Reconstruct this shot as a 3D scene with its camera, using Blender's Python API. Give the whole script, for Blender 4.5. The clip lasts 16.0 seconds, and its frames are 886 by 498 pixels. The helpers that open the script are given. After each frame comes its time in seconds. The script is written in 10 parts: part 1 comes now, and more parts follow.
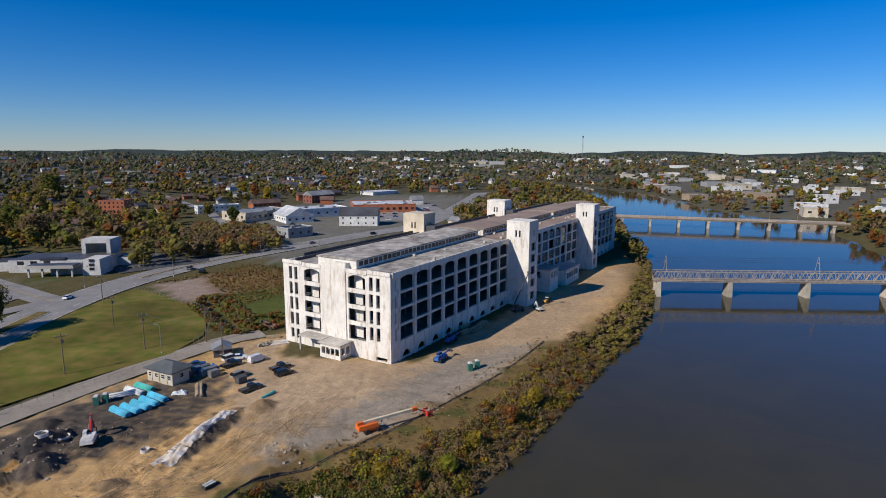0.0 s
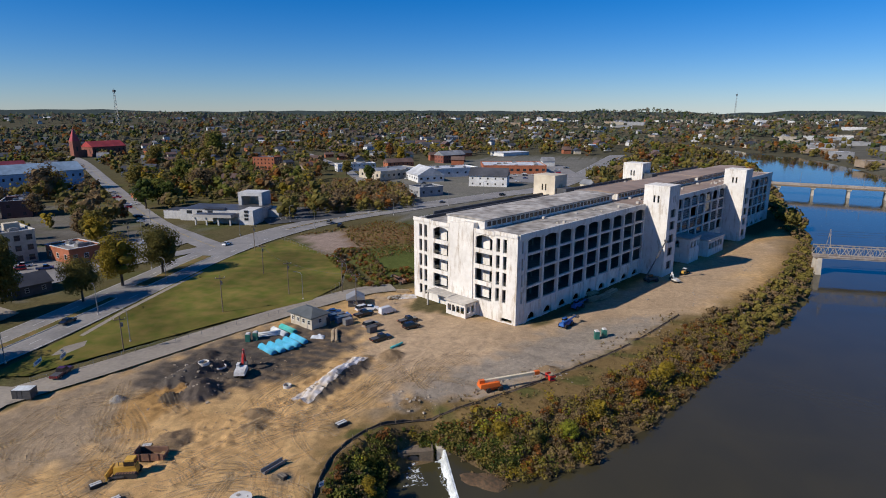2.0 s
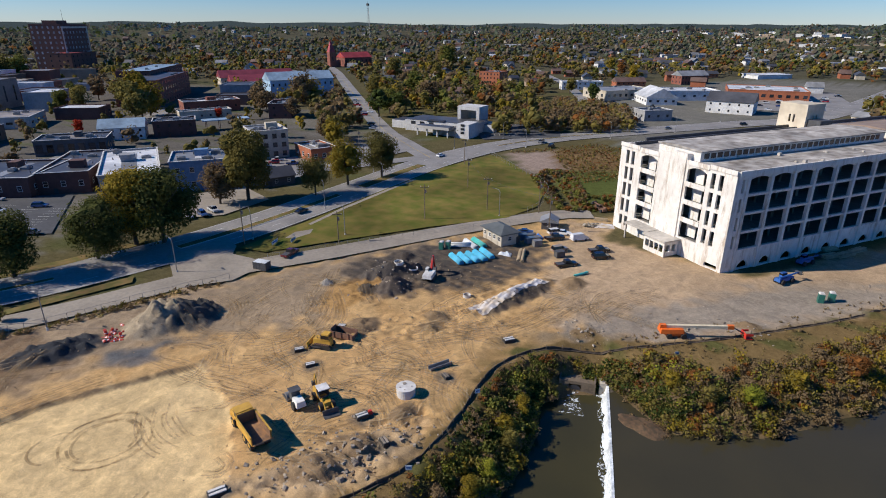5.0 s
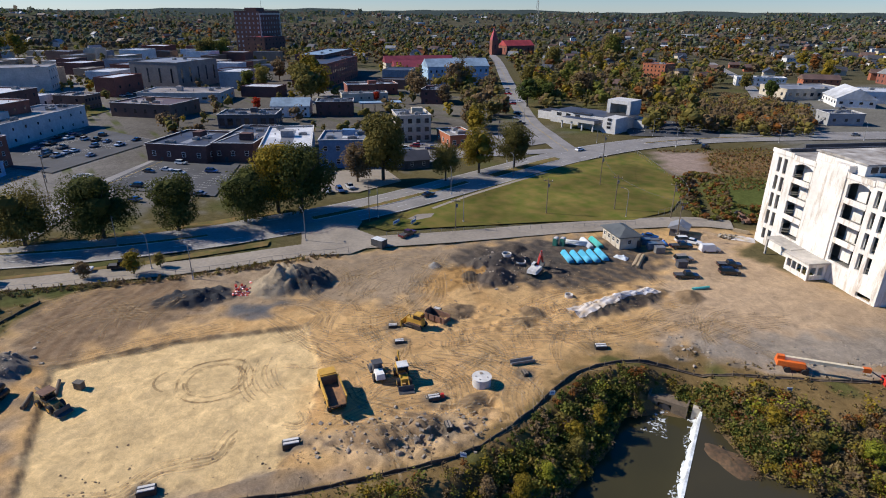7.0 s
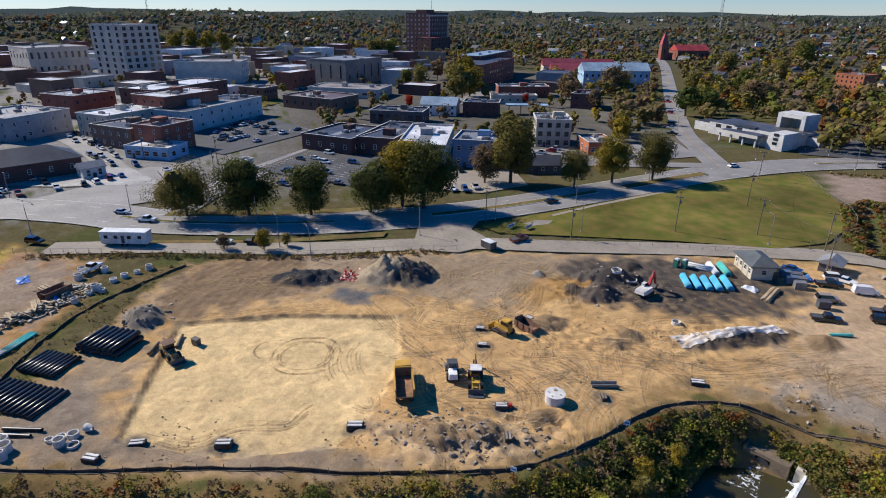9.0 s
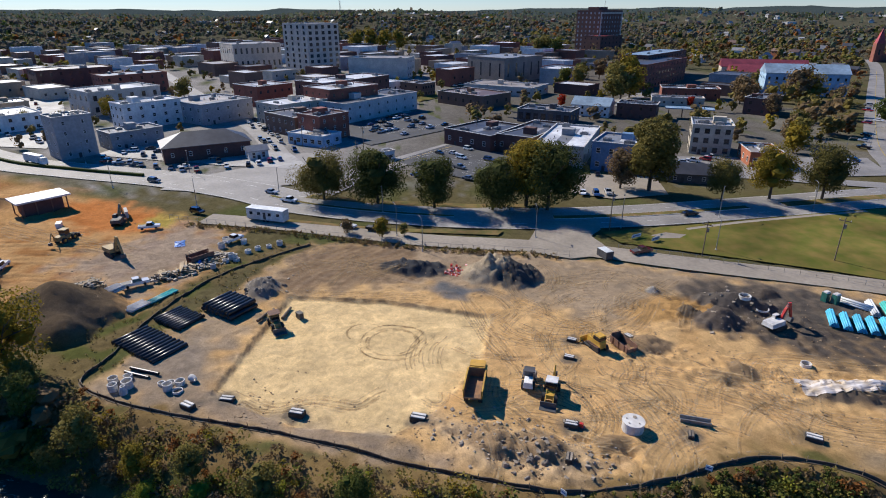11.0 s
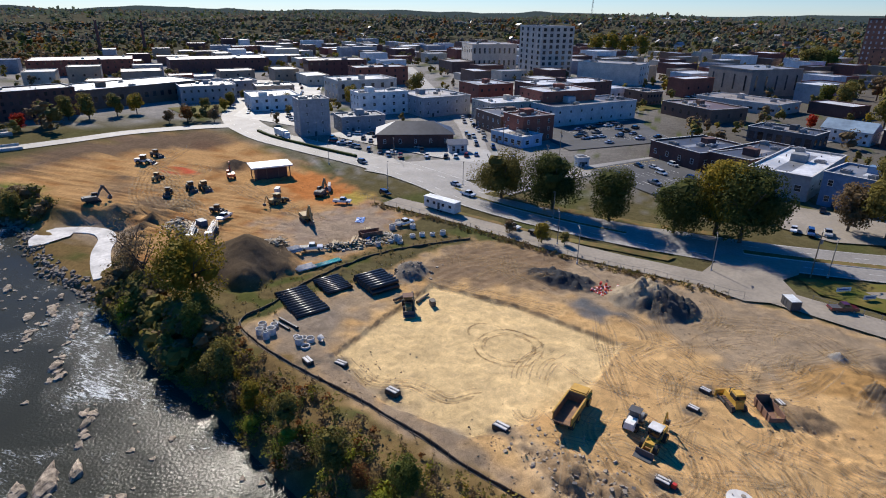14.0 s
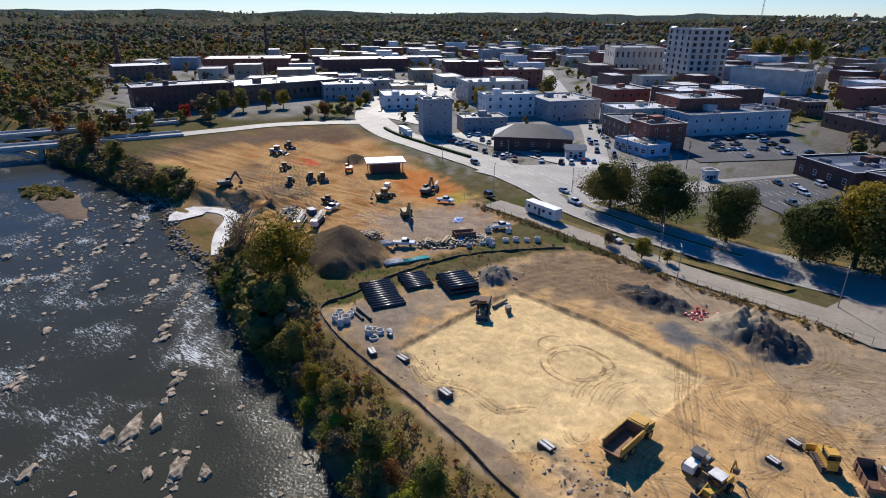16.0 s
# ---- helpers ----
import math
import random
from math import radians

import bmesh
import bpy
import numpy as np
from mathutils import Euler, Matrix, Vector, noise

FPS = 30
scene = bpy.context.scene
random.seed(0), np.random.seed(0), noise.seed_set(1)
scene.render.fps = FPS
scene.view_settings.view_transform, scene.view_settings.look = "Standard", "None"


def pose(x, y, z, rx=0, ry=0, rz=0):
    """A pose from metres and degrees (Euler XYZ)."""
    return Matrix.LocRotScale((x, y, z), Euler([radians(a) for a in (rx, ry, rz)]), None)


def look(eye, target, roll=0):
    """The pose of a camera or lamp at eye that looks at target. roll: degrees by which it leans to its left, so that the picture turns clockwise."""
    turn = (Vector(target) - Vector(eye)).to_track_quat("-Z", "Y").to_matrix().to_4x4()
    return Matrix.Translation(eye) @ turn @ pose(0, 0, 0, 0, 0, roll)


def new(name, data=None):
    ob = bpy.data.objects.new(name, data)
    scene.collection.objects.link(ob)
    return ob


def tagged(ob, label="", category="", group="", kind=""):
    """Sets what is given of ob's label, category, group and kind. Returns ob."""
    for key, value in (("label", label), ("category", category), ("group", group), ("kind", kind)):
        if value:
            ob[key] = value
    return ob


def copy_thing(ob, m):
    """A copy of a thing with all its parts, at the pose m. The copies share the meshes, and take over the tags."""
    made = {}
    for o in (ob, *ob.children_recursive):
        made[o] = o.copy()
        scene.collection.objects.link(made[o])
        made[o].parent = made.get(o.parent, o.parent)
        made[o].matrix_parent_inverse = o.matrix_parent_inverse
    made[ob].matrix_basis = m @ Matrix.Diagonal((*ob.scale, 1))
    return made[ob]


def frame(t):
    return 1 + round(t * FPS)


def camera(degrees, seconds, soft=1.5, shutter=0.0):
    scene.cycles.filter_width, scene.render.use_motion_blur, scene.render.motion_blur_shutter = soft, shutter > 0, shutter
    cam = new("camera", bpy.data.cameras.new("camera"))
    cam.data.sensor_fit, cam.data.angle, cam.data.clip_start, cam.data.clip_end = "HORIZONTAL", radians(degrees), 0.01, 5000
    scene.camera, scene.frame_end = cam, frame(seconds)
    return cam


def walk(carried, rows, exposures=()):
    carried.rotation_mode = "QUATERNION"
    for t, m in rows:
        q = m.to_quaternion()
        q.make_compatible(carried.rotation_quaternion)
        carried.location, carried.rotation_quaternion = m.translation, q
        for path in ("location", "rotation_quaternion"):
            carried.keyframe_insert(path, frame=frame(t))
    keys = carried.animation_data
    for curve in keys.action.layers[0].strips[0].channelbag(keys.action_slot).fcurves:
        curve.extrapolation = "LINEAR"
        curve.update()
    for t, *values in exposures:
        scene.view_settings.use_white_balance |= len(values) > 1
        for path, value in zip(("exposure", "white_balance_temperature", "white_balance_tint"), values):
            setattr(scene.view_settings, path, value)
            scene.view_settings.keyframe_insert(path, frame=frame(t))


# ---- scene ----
cam = camera(74.9, 16.0, soft=1.0)
PATH = [
    (0, (-0.388, -4.133, 58.574), (-0.561, -2.168, 58.24), 0.2),
    (0.5, (-0.66, -3.858, 58.415), (-0.931, -1.907, 58.074), 0.1),
    (1, (-0.818, -3.591, 58.304), (-1.196, -1.663, 57.93), 0.1),
    (1.5, (-0.87, -3.071, 58.25), (-1.357, -1.177, 57.83), 0.2),
    (2, (-0.909, -2.906, 58.104), (-1.504, -1.054, 57.64), 0.1),
    (2.5, (-1.064, -2.974, 58.107), (-1.766, -1.172, 57.597), 0.2),
    (3, (-0.682, -2.721, 58.075), (-1.489, -0.977, 57.519), 0.1),
    (3.5, (0.055, -2.121, 58.016), (-0.856, -0.446, 57.415), 0.3),
    (4, (1.061, -1.344, 57.82), (0.052, 0.257, 57.174), 0.5),
    (4.5, (2.383, -0.01, 57.844), (1.279, 1.507, 57.151), 0.3),
    (7, (10.829, 8.202, 58.505), (9.303, 9.246, 57.742), 0.4),
    (7.5, (12.104, 10.484, 58.799), (10.51, 11.417, 58.034), 0.2),
    (8, (13.216, 12.707, 58.724), (11.56, 13.529, 57.962), 0.5),
    (8.5, (14.074, 15.075, 58.729), (12.367, 15.785, 57.966), 0.6),
    (9, (14.943, 17.65, 58.708), (13.191, 18.241, 57.947), 0.5),
    (11.5, (15.53, 31.817, 57.945), (13.683, 31.758, 57.179), -0.1),
    (12, (15.272, 34.38, 57.741), (13.432, 34.197, 56.978), 0.1),
    (12.5, (14.684, 36.942, 57.578), (12.859, 36.638, 56.818), 0.2),
    (13, (13.885, 39.495, 57.688), (12.084, 39.071, 56.927), 0.3),
    (13.5, (13.006, 41.85, 57.69), (11.236, 41.311, 56.929), 0.6),
    (14, (11.987, 44.245, 57.7), (10.256, 43.593, 56.94), 0.7),
    (14.5, (10.701, 46.929, 57.692), (9.016, 46.162, 56.935), 0.4),
    (15, (9.408, 48.802, 57.717), (7.773, 47.936, 56.956), 0.9),
    (15.5, (7.606, 51.358, 57.546), (6.028, 50.39, 56.789), 0.4),
    (16, (5.778, 53.137, 57.297), (4.255, 52.084, 56.541), 0.4),
]
walk(cam, [(t, look(eye, target, roll)) for t, eye, target, roll in PATH], ((0, -0.1), (2, -0.05), (4, 0.08), (7, 0.22), (9, 0.32), (16, 0.32)))

# ---- light ----
SUN_AZ, SUN_EL = radians(-136), radians(36)
sun_dir = Vector((math.cos(SUN_AZ) * math.cos(SUN_EL), math.sin(SUN_AZ) * math.cos(SUN_EL), math.sin(SUN_EL)))
world = bpy.data.worlds.new("sky")
scene.world = world
world.use_nodes = True
wn, wl = world.node_tree.nodes, world.node_tree.links
sky = wn.new("ShaderNodeTexSky")
sky.sky_type, sky.sun_disc = "NISHITA", False
sky.sun_elevation, sky.sun_rotation = SUN_EL, radians(90) - SUN_AZ
sky.altitude, sky.air_density, sky.dust_density, sky.ozone_density = 150, 1.0, 0.0, 4.0
clear = wn.new("ShaderNodeHueSaturation")
clear.inputs["Saturation"].default_value = 1.27
cool = wn.new("ShaderNodeMixRGB")
cool.blend_type = "MULTIPLY"
cool.inputs[0].default_value, cool.inputs[2].default_value = 1.0, (0.77, 0.92, 1.29, 1)
wl.new(sky.outputs["Color"], cool.inputs[1])
wl.new(cool.outputs["Color"], clear.inputs["Color"])
wl.new(clear.outputs["Color"], wn["Background"].inputs["Color"])
wn["Background"].inputs["Strength"].default_value = 0.078
sun = new("sun", bpy.data.lights.new("sun", "SUN"))
sun.data.energy, sun.data.angle, sun.data.color = 5.0, radians(0.53), (1.0, 0.93, 0.83)
sun.matrix_world = look(sun_dir * 300, (0, 0, 0))


# ---- materials ----
def mat(name, a, b=None, scale=1.0, rough=0.8, bump=0.0, wide=0.15, spread=0.25, metal=0.0, tint=0.0, coat=0.0, spec=0.5):
    """A surface of two close colours, mixed by a fine noise (scale per metre) and darkened or lightened by a wide one.
    tint: how far each object of it differs in brightness."""
    m = bpy.data.materials.new(name)
    m.use_nodes = True
    nt, ln = m.node_tree.nodes, m.node_tree.links
    p = nt["Principled BSDF"]
    p.inputs["Roughness"].default_value, p.inputs["Metallic"].default_value = rough, metal
    p.inputs["Coat Weight"].default_value, p.inputs["Specular IOR Level"].default_value = coat, spec
    b = b or tuple(c * 0.7 for c in a)
    geo = nt.new("ShaderNodeNewGeometry")
    fine, big = nt.new("ShaderNodeTexNoise"), nt.new("ShaderNodeTexNoise")
    fine.inputs["Scale"].default_value, fine.inputs["Detail"].default_value = scale, 6
    big.inputs["Scale"].default_value, big.inputs["Detail"].default_value = scale * wide, 3
    for n in (fine, big):
        ln.new(geo.outputs["Position"], n.inputs["Vector"])
    mix = nt.new("ShaderNodeMixRGB")
    mix.inputs[1].default_value, mix.inputs[2].default_value = (*a, 1), (*b, 1)
    ramp = nt.new("ShaderNodeMapRange")
    ramp.inputs["From Min"].default_value, ramp.inputs["From Max"].default_value = 0.32, 0.68
    ln.new(fine.outputs["Fac"], ramp.inputs["Value"])
    ln.new(ramp.outputs["Result"], mix.inputs[0])
    lift = nt.new("ShaderNodeMapRange")
    lift.inputs["From Min"].default_value, lift.inputs["From Max"].default_value = 0.3, 0.7
    lift.inputs["To Min"].default_value, lift.inputs["To Max"].default_value = 1 - spread, 1 + spread
    ln.new(big.outputs["Fac"], lift.inputs["Value"])
    last = lift.outputs["Result"]
    if tint:
        info, t2, mul = nt.new("ShaderNodeObjectInfo"), nt.new("ShaderNodeMapRange"), nt.new("ShaderNodeMath")
        t2.inputs["To Min"].default_value, t2.inputs["To Max"].default_value = 1 - tint, 1 + tint
        mul.operation = "MULTIPLY"
        ln.new(info.outputs["Random"], t2.inputs["Value"])
        ln.new(t2.outputs["Result"], mul.inputs[0])
        ln.new(last, mul.inputs[1])
        last = mul.outputs["Value"]
    scaled = nt.new("ShaderNodeVectorMath")
    scaled.operation = "SCALE"
    ln.new(mix.outputs["Color"], scaled.inputs[0])
    ln.new(last, scaled.inputs["Scale"])
    ln.new(scaled.outputs["Vector"], p.inputs["Base Color"])
    if bump:
        bp = nt.new("ShaderNodeBump")
        bp.inputs["Strength"].default_value, bp.inputs["Distance"].default_value = 0.6, bump
        ln.new(fine.outputs["Fac"], bp.inputs["Height"])
        ln.new(bp.outputs["Normal"], p.inputs["Normal"])
    return m


def leaf_mat(name, a, b):
    """Foliage: every leaf clump its own shade between two colours, some light coming through."""
    m = bpy.data.materials.new(name)
    m.use_nodes = True
    nt, ln = m.node_tree.nodes, m.node_tree.links
    p = nt["Principled BSDF"]
    p.inputs["Roughness"].default_value, p.inputs["Specular IOR Level"].default_value = 0.75, 0.06
    geo, info = nt.new("ShaderNodeNewGeometry"), nt.new("ShaderNodeObjectInfo")
    add, fr, mix = nt.new("ShaderNodeMath"), nt.new("ShaderNodeMath"), nt.new("ShaderNodeMixRGB")
    noi = nt.new("ShaderNodeTexNoise")
    noi.inputs["Scale"].default_value = 0.06
    ln.new(geo.outputs["Position"], noi.inputs["Vector"])
    sc = nt.new("ShaderNodeMath")
    sc.operation, sc.inputs[1].default_value = "MULTIPLY", 0.45
    ln.new(geo.outputs["Random Per Island"], sc.inputs[0])
    add.operation, fr.operation = "ADD", "MULTIPLY_ADD"
    ln.new(sc.outputs[0], add.inputs[0])
    sub = nt.new("ShaderNodeMapRange")
    sub.inputs["From Min"].default_value, sub.inputs["From Max"].default_value = 0.3, 0.7
    sub.inputs["To Max"].default_value = 0.4
    ln.new(noi.outputs["Fac"], sub.inputs["Value"])
    ln.new(sub.outputs["Result"], add.inputs[1])
    ln.new(info.outputs["Random"], fr.inputs[0])
    fr.inputs[1].default_value = 0.3
    ln.new(add.outputs[0], fr.inputs[2])
    ln.new(fr.outputs[0], mix.inputs[0])
    mix.inputs[1].default_value, mix.inputs[2].default_value = (*a, 1), (*b, 1)
    ln.new(mix.outputs["Color"], p.inputs["Base Color"])
    tr, ms = nt.new("ShaderNodeBsdfTranslucent"), nt.new("ShaderNodeMixShader")
    ln.new(mix.outputs["Color"], tr.inputs["Color"])
    ms.inputs[0].default_value = 0.34
    ln.new(p.outputs["BSDF"], ms.inputs[1])
    ln.new(tr.outputs["BSDF"], ms.inputs[2])
    ln.new(ms.outputs["Shader"], nt["Material Output"].inputs["Surface"])
    return m


def soil_mat():
    """The open ground: soil colours laid out on the sheet, with grain, clods and track relief."""
    m = bpy.data.materials.new("soil")
    m.use_nodes = True
    nt, ln = m.node_tree.nodes, m.node_tree.links
    p = nt["Principled BSDF"]
    p.inputs["Roughness"].default_value, p.inputs["Specular IOR Level"].default_value = 0.95, 0.0
    at, geo = nt.new("ShaderNodeAttribute"), nt.new("ShaderNodeNewGeometry")
    at.attribute_name = "soil"
    out = at.outputs["Color"]
    bumps = []
    for scale, detail, lo, hi, warp in ((1.1, 14, 0.86, 1.14, 1.2), (0.22, 10, 0.84, 1.16, 2.2), (7.0, 7, 0.82, 1.18, 0.5), (0.05, 5, 0.88, 1.12, 0.6)):
        n = nt.new("ShaderNodeTexNoise")
        n.inputs["Scale"].default_value, n.inputs["Detail"].default_value, n.inputs["Distortion"].default_value = scale, detail, warp
        ln.new(geo.outputs["Position"], n.inputs["Vector"])
        r, v = nt.new("ShaderNodeMapRange"), nt.new("ShaderNodeVectorMath")
        r.inputs["From Min"].default_value, r.inputs["From Max"].default_value = 0.3, 0.7
        r.inputs["To Min"].default_value, r.inputs["To Max"].default_value = lo, hi
        ln.new(n.outputs["Fac"], r.inputs["Value"])
        v.operation = "SCALE"
        ln.new(out, v.inputs[0])
        ln.new(r.outputs["Result"], v.inputs["Scale"])
        out = v.outputs["Vector"]
        bumps.append(n)
    ln.new(out, p.inputs["Base Color"])
    bp = nt.new("ShaderNodeBump")
    bp.inputs["Strength"].default_value, bp.inputs["Distance"].default_value = 0.8, 0.16
    rough = nt.new("ShaderNodeMath")
    rough.operation = "MULTIPLY"
    ln.new(bumps[2].outputs["Fac"], rough.inputs[0])
    ln.new(at.outputs["Alpha"], rough.inputs[1])
    ln.new(rough.outputs[0], bp.inputs["Height"])
    ln.new(bp.outputs["Normal"], p.inputs["Normal"])
    return m


def water_mat(name, deep, ripple, dist, rough, foam):
    """River water; foam: how much of the surface broken water covers."""
    m = bpy.data.materials.new(name)
    m.use_nodes = True
    nt, ln = m.node_tree.nodes, m.node_tree.links
    p = nt["Principled BSDF"]
    p.inputs["Roughness"].default_value, p.inputs["IOR"].default_value = rough, 1.33
    geo = nt.new("ShaderNodeNewGeometry")
    n1, n2 = nt.new("ShaderNodeTexNoise"), nt.new("ShaderNodeTexNoise")
    n1.inputs["Scale"].default_value, n1.inputs["Detail"].default_value = ripple, 8
    n2.inputs["Scale"].default_value, n2.inputs["Detail"].default_value, n2.inputs["Distortion"].default_value = 0.05, 5, 1.0
    for n in (n1, n2):
        ln.new(geo.outputs["Position"], n.inputs["Vector"])
    mix = nt.new("ShaderNodeMixRGB")
    mix.inputs[1].default_value, mix.inputs[2].default_value = (*deep, 1), (deep[0] * 1.7, deep[1] * 1.55, deep[2] * 1.2, 1)
    ln.new(n2.outputs["Fac"], mix.inputs[0])
    col = mix.outputs["Color"]
    if foam:
        sep, comb = nt.new("ShaderNodeMapping"), nt.new("ShaderNodeTexNoise")
        sep.inputs["Rotation"].default_value, sep.inputs["Scale"].default_value = (0, 0, radians(-60)), (1.5, 0.5, 1)
        ln.new(geo.outputs["Position"], sep.inputs["Vector"])
        comb.inputs["Scale"].default_value, comb.inputs["Detail"].default_value, comb.inputs["Distortion"].default_value = 1.0, 10, 1.5
        comb.inputs["Roughness"].default_value = 0.68
        ln.new(sep.outputs["Vector"], comb.inputs["Vector"])
        r = nt.new("ShaderNodeMapRange")
        r.inputs["From Min"].default_value, r.inputs["From Max"].default_value = foam, foam + 0.16
        broad = nt.new("ShaderNodeMath")
        broad.operation, broad.inputs[1].default_value = "MULTIPLY_ADD", 0.8
        ln.new(n2.outputs["Fac"], broad.inputs[0])
        ln.new(comb.outputs["Fac"], broad.inputs[2])
        ln.new(broad.outputs[0], r.inputs["Value"])
        white = nt.new("ShaderNodeMixRGB")
        white.inputs[2].default_value = (0.55, 0.58, 0.59, 1)
        ln.new(col, white.inputs[1])
        ln.new(r.outputs["Result"], white.inputs[0])
        col = white.outputs["Color"]
    ln.new(col, p.inputs["Base Color"])
    bp = nt.new("ShaderNodeBump")
    bp.inputs["Distance"].default_value = dist
    calm = nt.new("ShaderNodeMapRange")
    calm.inputs["From Min"].default_value, calm.inputs["From Max"].default_value = 0.38, 0.66
    calm.inputs["To Min"].default_value = 0.3
    ln.new(n2.outputs["Fac"], calm.inputs["Value"])
    ln.new(calm.outputs["Result"], bp.inputs["Strength"])
    ln.new(n1.outputs["Fac"], bp.inputs["Height"])
    ln.new(bp.outputs["Normal"], p.inputs["Normal"])
    return m


M = {}
M["soil"] = soil_mat()
def worn_mark(name, tone, most):
    """Disturbed soil pressed by tyres and crawlers: thins out in patches."""
    m = mat(name, tone, tuple(c * 0.7 for c in tone), 1.5, 0.95)
    nt, ln = m.node_tree.nodes, m.node_tree.links
    n, r, g = nt.new("ShaderNodeTexNoise"), nt.new("ShaderNodeMapRange"), nt.new("ShaderNodeNewGeometry")
    n.inputs["Scale"].default_value, n.inputs["Detail"].default_value, n.inputs["Roughness"].default_value = 0.45, 9, 0.7
    r.inputs["From Min"].default_value, r.inputs["From Max"].default_value, r.inputs["To Max"].default_value = 0.36, 0.66, most
    ln.new(g.outputs["Position"], n.inputs["Vector"])
    ln.new(n.outputs["Fac"], r.inputs["Value"])
    ln.new(r.outputs["Result"], nt["Principled BSDF"].inputs["Alpha"])
    nt["Principled BSDF"].inputs["Specular IOR Level"].default_value = 0.0
    return m


M["rut"] = worn_mark("pressed_soil", (0.25, 0.165, 0.09), 0.45)
M["rut_pale"] = worn_mark("thrown_pale_sand", (0.60, 0.44, 0.25), 0.5)
M["river"] = water_mat("river_water", (0.036, 0.033, 0.021), 0.55, 0.05, 0.06, 0)
M["rapids"] = water_mat("rapids_water", (0.030, 0.033, 0.030), 2.2, 0.16, 0.15, 1.01)
M["rapids"].node_tree.nodes["Principled BSDF"].inputs["Specular IOR Level"].default_value = 0.055
M["pool"] = water_mat("pool_water", (0.034, 0.032, 0.016), 0.8, 0.05, 0.06, 0)
M["foam"] = mat("white_water", (0.8, 0.82, 0.84), (0.45, 0.5, 0.5), 2.5, 0.6, 0.15)
lacy = M["foam_lace"] = mat("lacy_white_water", (0.8, 0.82, 0.84), (0.55, 0.6, 0.6), 2.5, 0.6, 0.1)
ltn, ltl = lacy.node_tree.nodes, lacy.node_tree.links
holes, cut = ltn.new("ShaderNodeTexNoise"), ltn.new("ShaderNodeMapRange")
holes.inputs["Scale"].default_value, holes.inputs["Detail"].default_value, holes.inputs["Distortion"].default_value = 1.1, 8, 1.0
cut.inputs["From Min"].default_value, cut.inputs["From Max"].default_value = 0.52, 0.66
ltl.new(ltn.new("ShaderNodeNewGeometry").outputs["Position"], holes.inputs["Vector"])
ltl.new(holes.outputs["Fac"], cut.inputs["Value"])
ltl.new(cut.outputs["Result"], ltn["Principled BSDF"].inputs["Alpha"])
M["asphalt"] = mat("worn_asphalt", (0.27, 0.25, 0.225), (0.20, 0.188, 0.172), 1.5, 0.72, 0.01, 0.06, 0.2)
M["tar"] = mat("dark_asphalt", (0.065, 0.066, 0.07), (0.048, 0.049, 0.052), 1.2, 0.9, 0.01, 0.08, 0.3)
M["path"] = mat("gravel_road", (0.30, 0.26, 0.205), (0.24, 0.205, 0.165), 1.2, 0.95, 0.02, 0.08, 0.15)
M["paving"] = mat("concrete_paving", (0.34, 0.325, 0.30), (0.25, 0.24, 0.225), 0.8, 0.7, 0.01, 0.1, 0.3)
M["line"] = mat("road_paint", (0.62, 0.61, 0.57), (0.42, 0.41, 0.38), 2.0, 0.8)
M["yellow_line"] = mat("yellow_road_paint", (0.55, 0.38, 0.05), (0.4, 0.28, 0.05), 2.0, 0.8)
M["lawn"] = mat("autumn_lawn", (0.085, 0.098, 0.016), (0.165, 0.125, 0.035), 0.22, 0.95, 0.05, 0.2, 0.38, spec=0.1)
M["verge"] = mat("dry_verge", (0.10, 0.10, 0.03), (0.18, 0.115, 0.05), 0.4, 0.95, 0.05, 0.25, 0.35, spec=0.1)
M["mill_white"] = mat("stained_white_render", (0.78, 0.745, 0.68), (0.665, 0.62, 0.55), 0.7, 0.88, 0.02, 0.25, 0.10)
def streaks(m, tone, lo, hi):
    """Dirt that has run down a wall: upright streaks of a darker tone."""
    nt, ln = m.node_tree.nodes, m.node_tree.links
    base = nt["Principled BSDF"].inputs["Base Color"]
    clean = base.links[0].from_socket
    geo, place, n, r, mix = nt.new("ShaderNodeNewGeometry"), nt.new("ShaderNodeMapping"), nt.new("ShaderNodeTexNoise"), nt.new("ShaderNodeMapRange"), nt.new("ShaderNodeMixRGB")
    place.inputs["Scale"].default_value = (1.0, 1.0, 0.16)
    n.inputs["Scale"].default_value, n.inputs["Detail"].default_value, n.inputs["Roughness"].default_value = 0.9, 9, 0.68
    r.inputs["From Min"].default_value, r.inputs["From Max"].default_value = lo, hi
    mix.blend_type, mix.inputs[2].default_value = "MULTIPLY", (*tone, 1)
    ln.new(geo.outputs["Position"], place.inputs["Vector"])
    ln.new(place.outputs["Vector"], n.inputs["Vector"])
    ln.new(n.outputs["Fac"], r.inputs["Value"])
    ln.new(r.outputs["Result"], mix.inputs[0])
    ln.new(clean, mix.inputs[1])
    ln.new(mix.outputs["Color"], base)


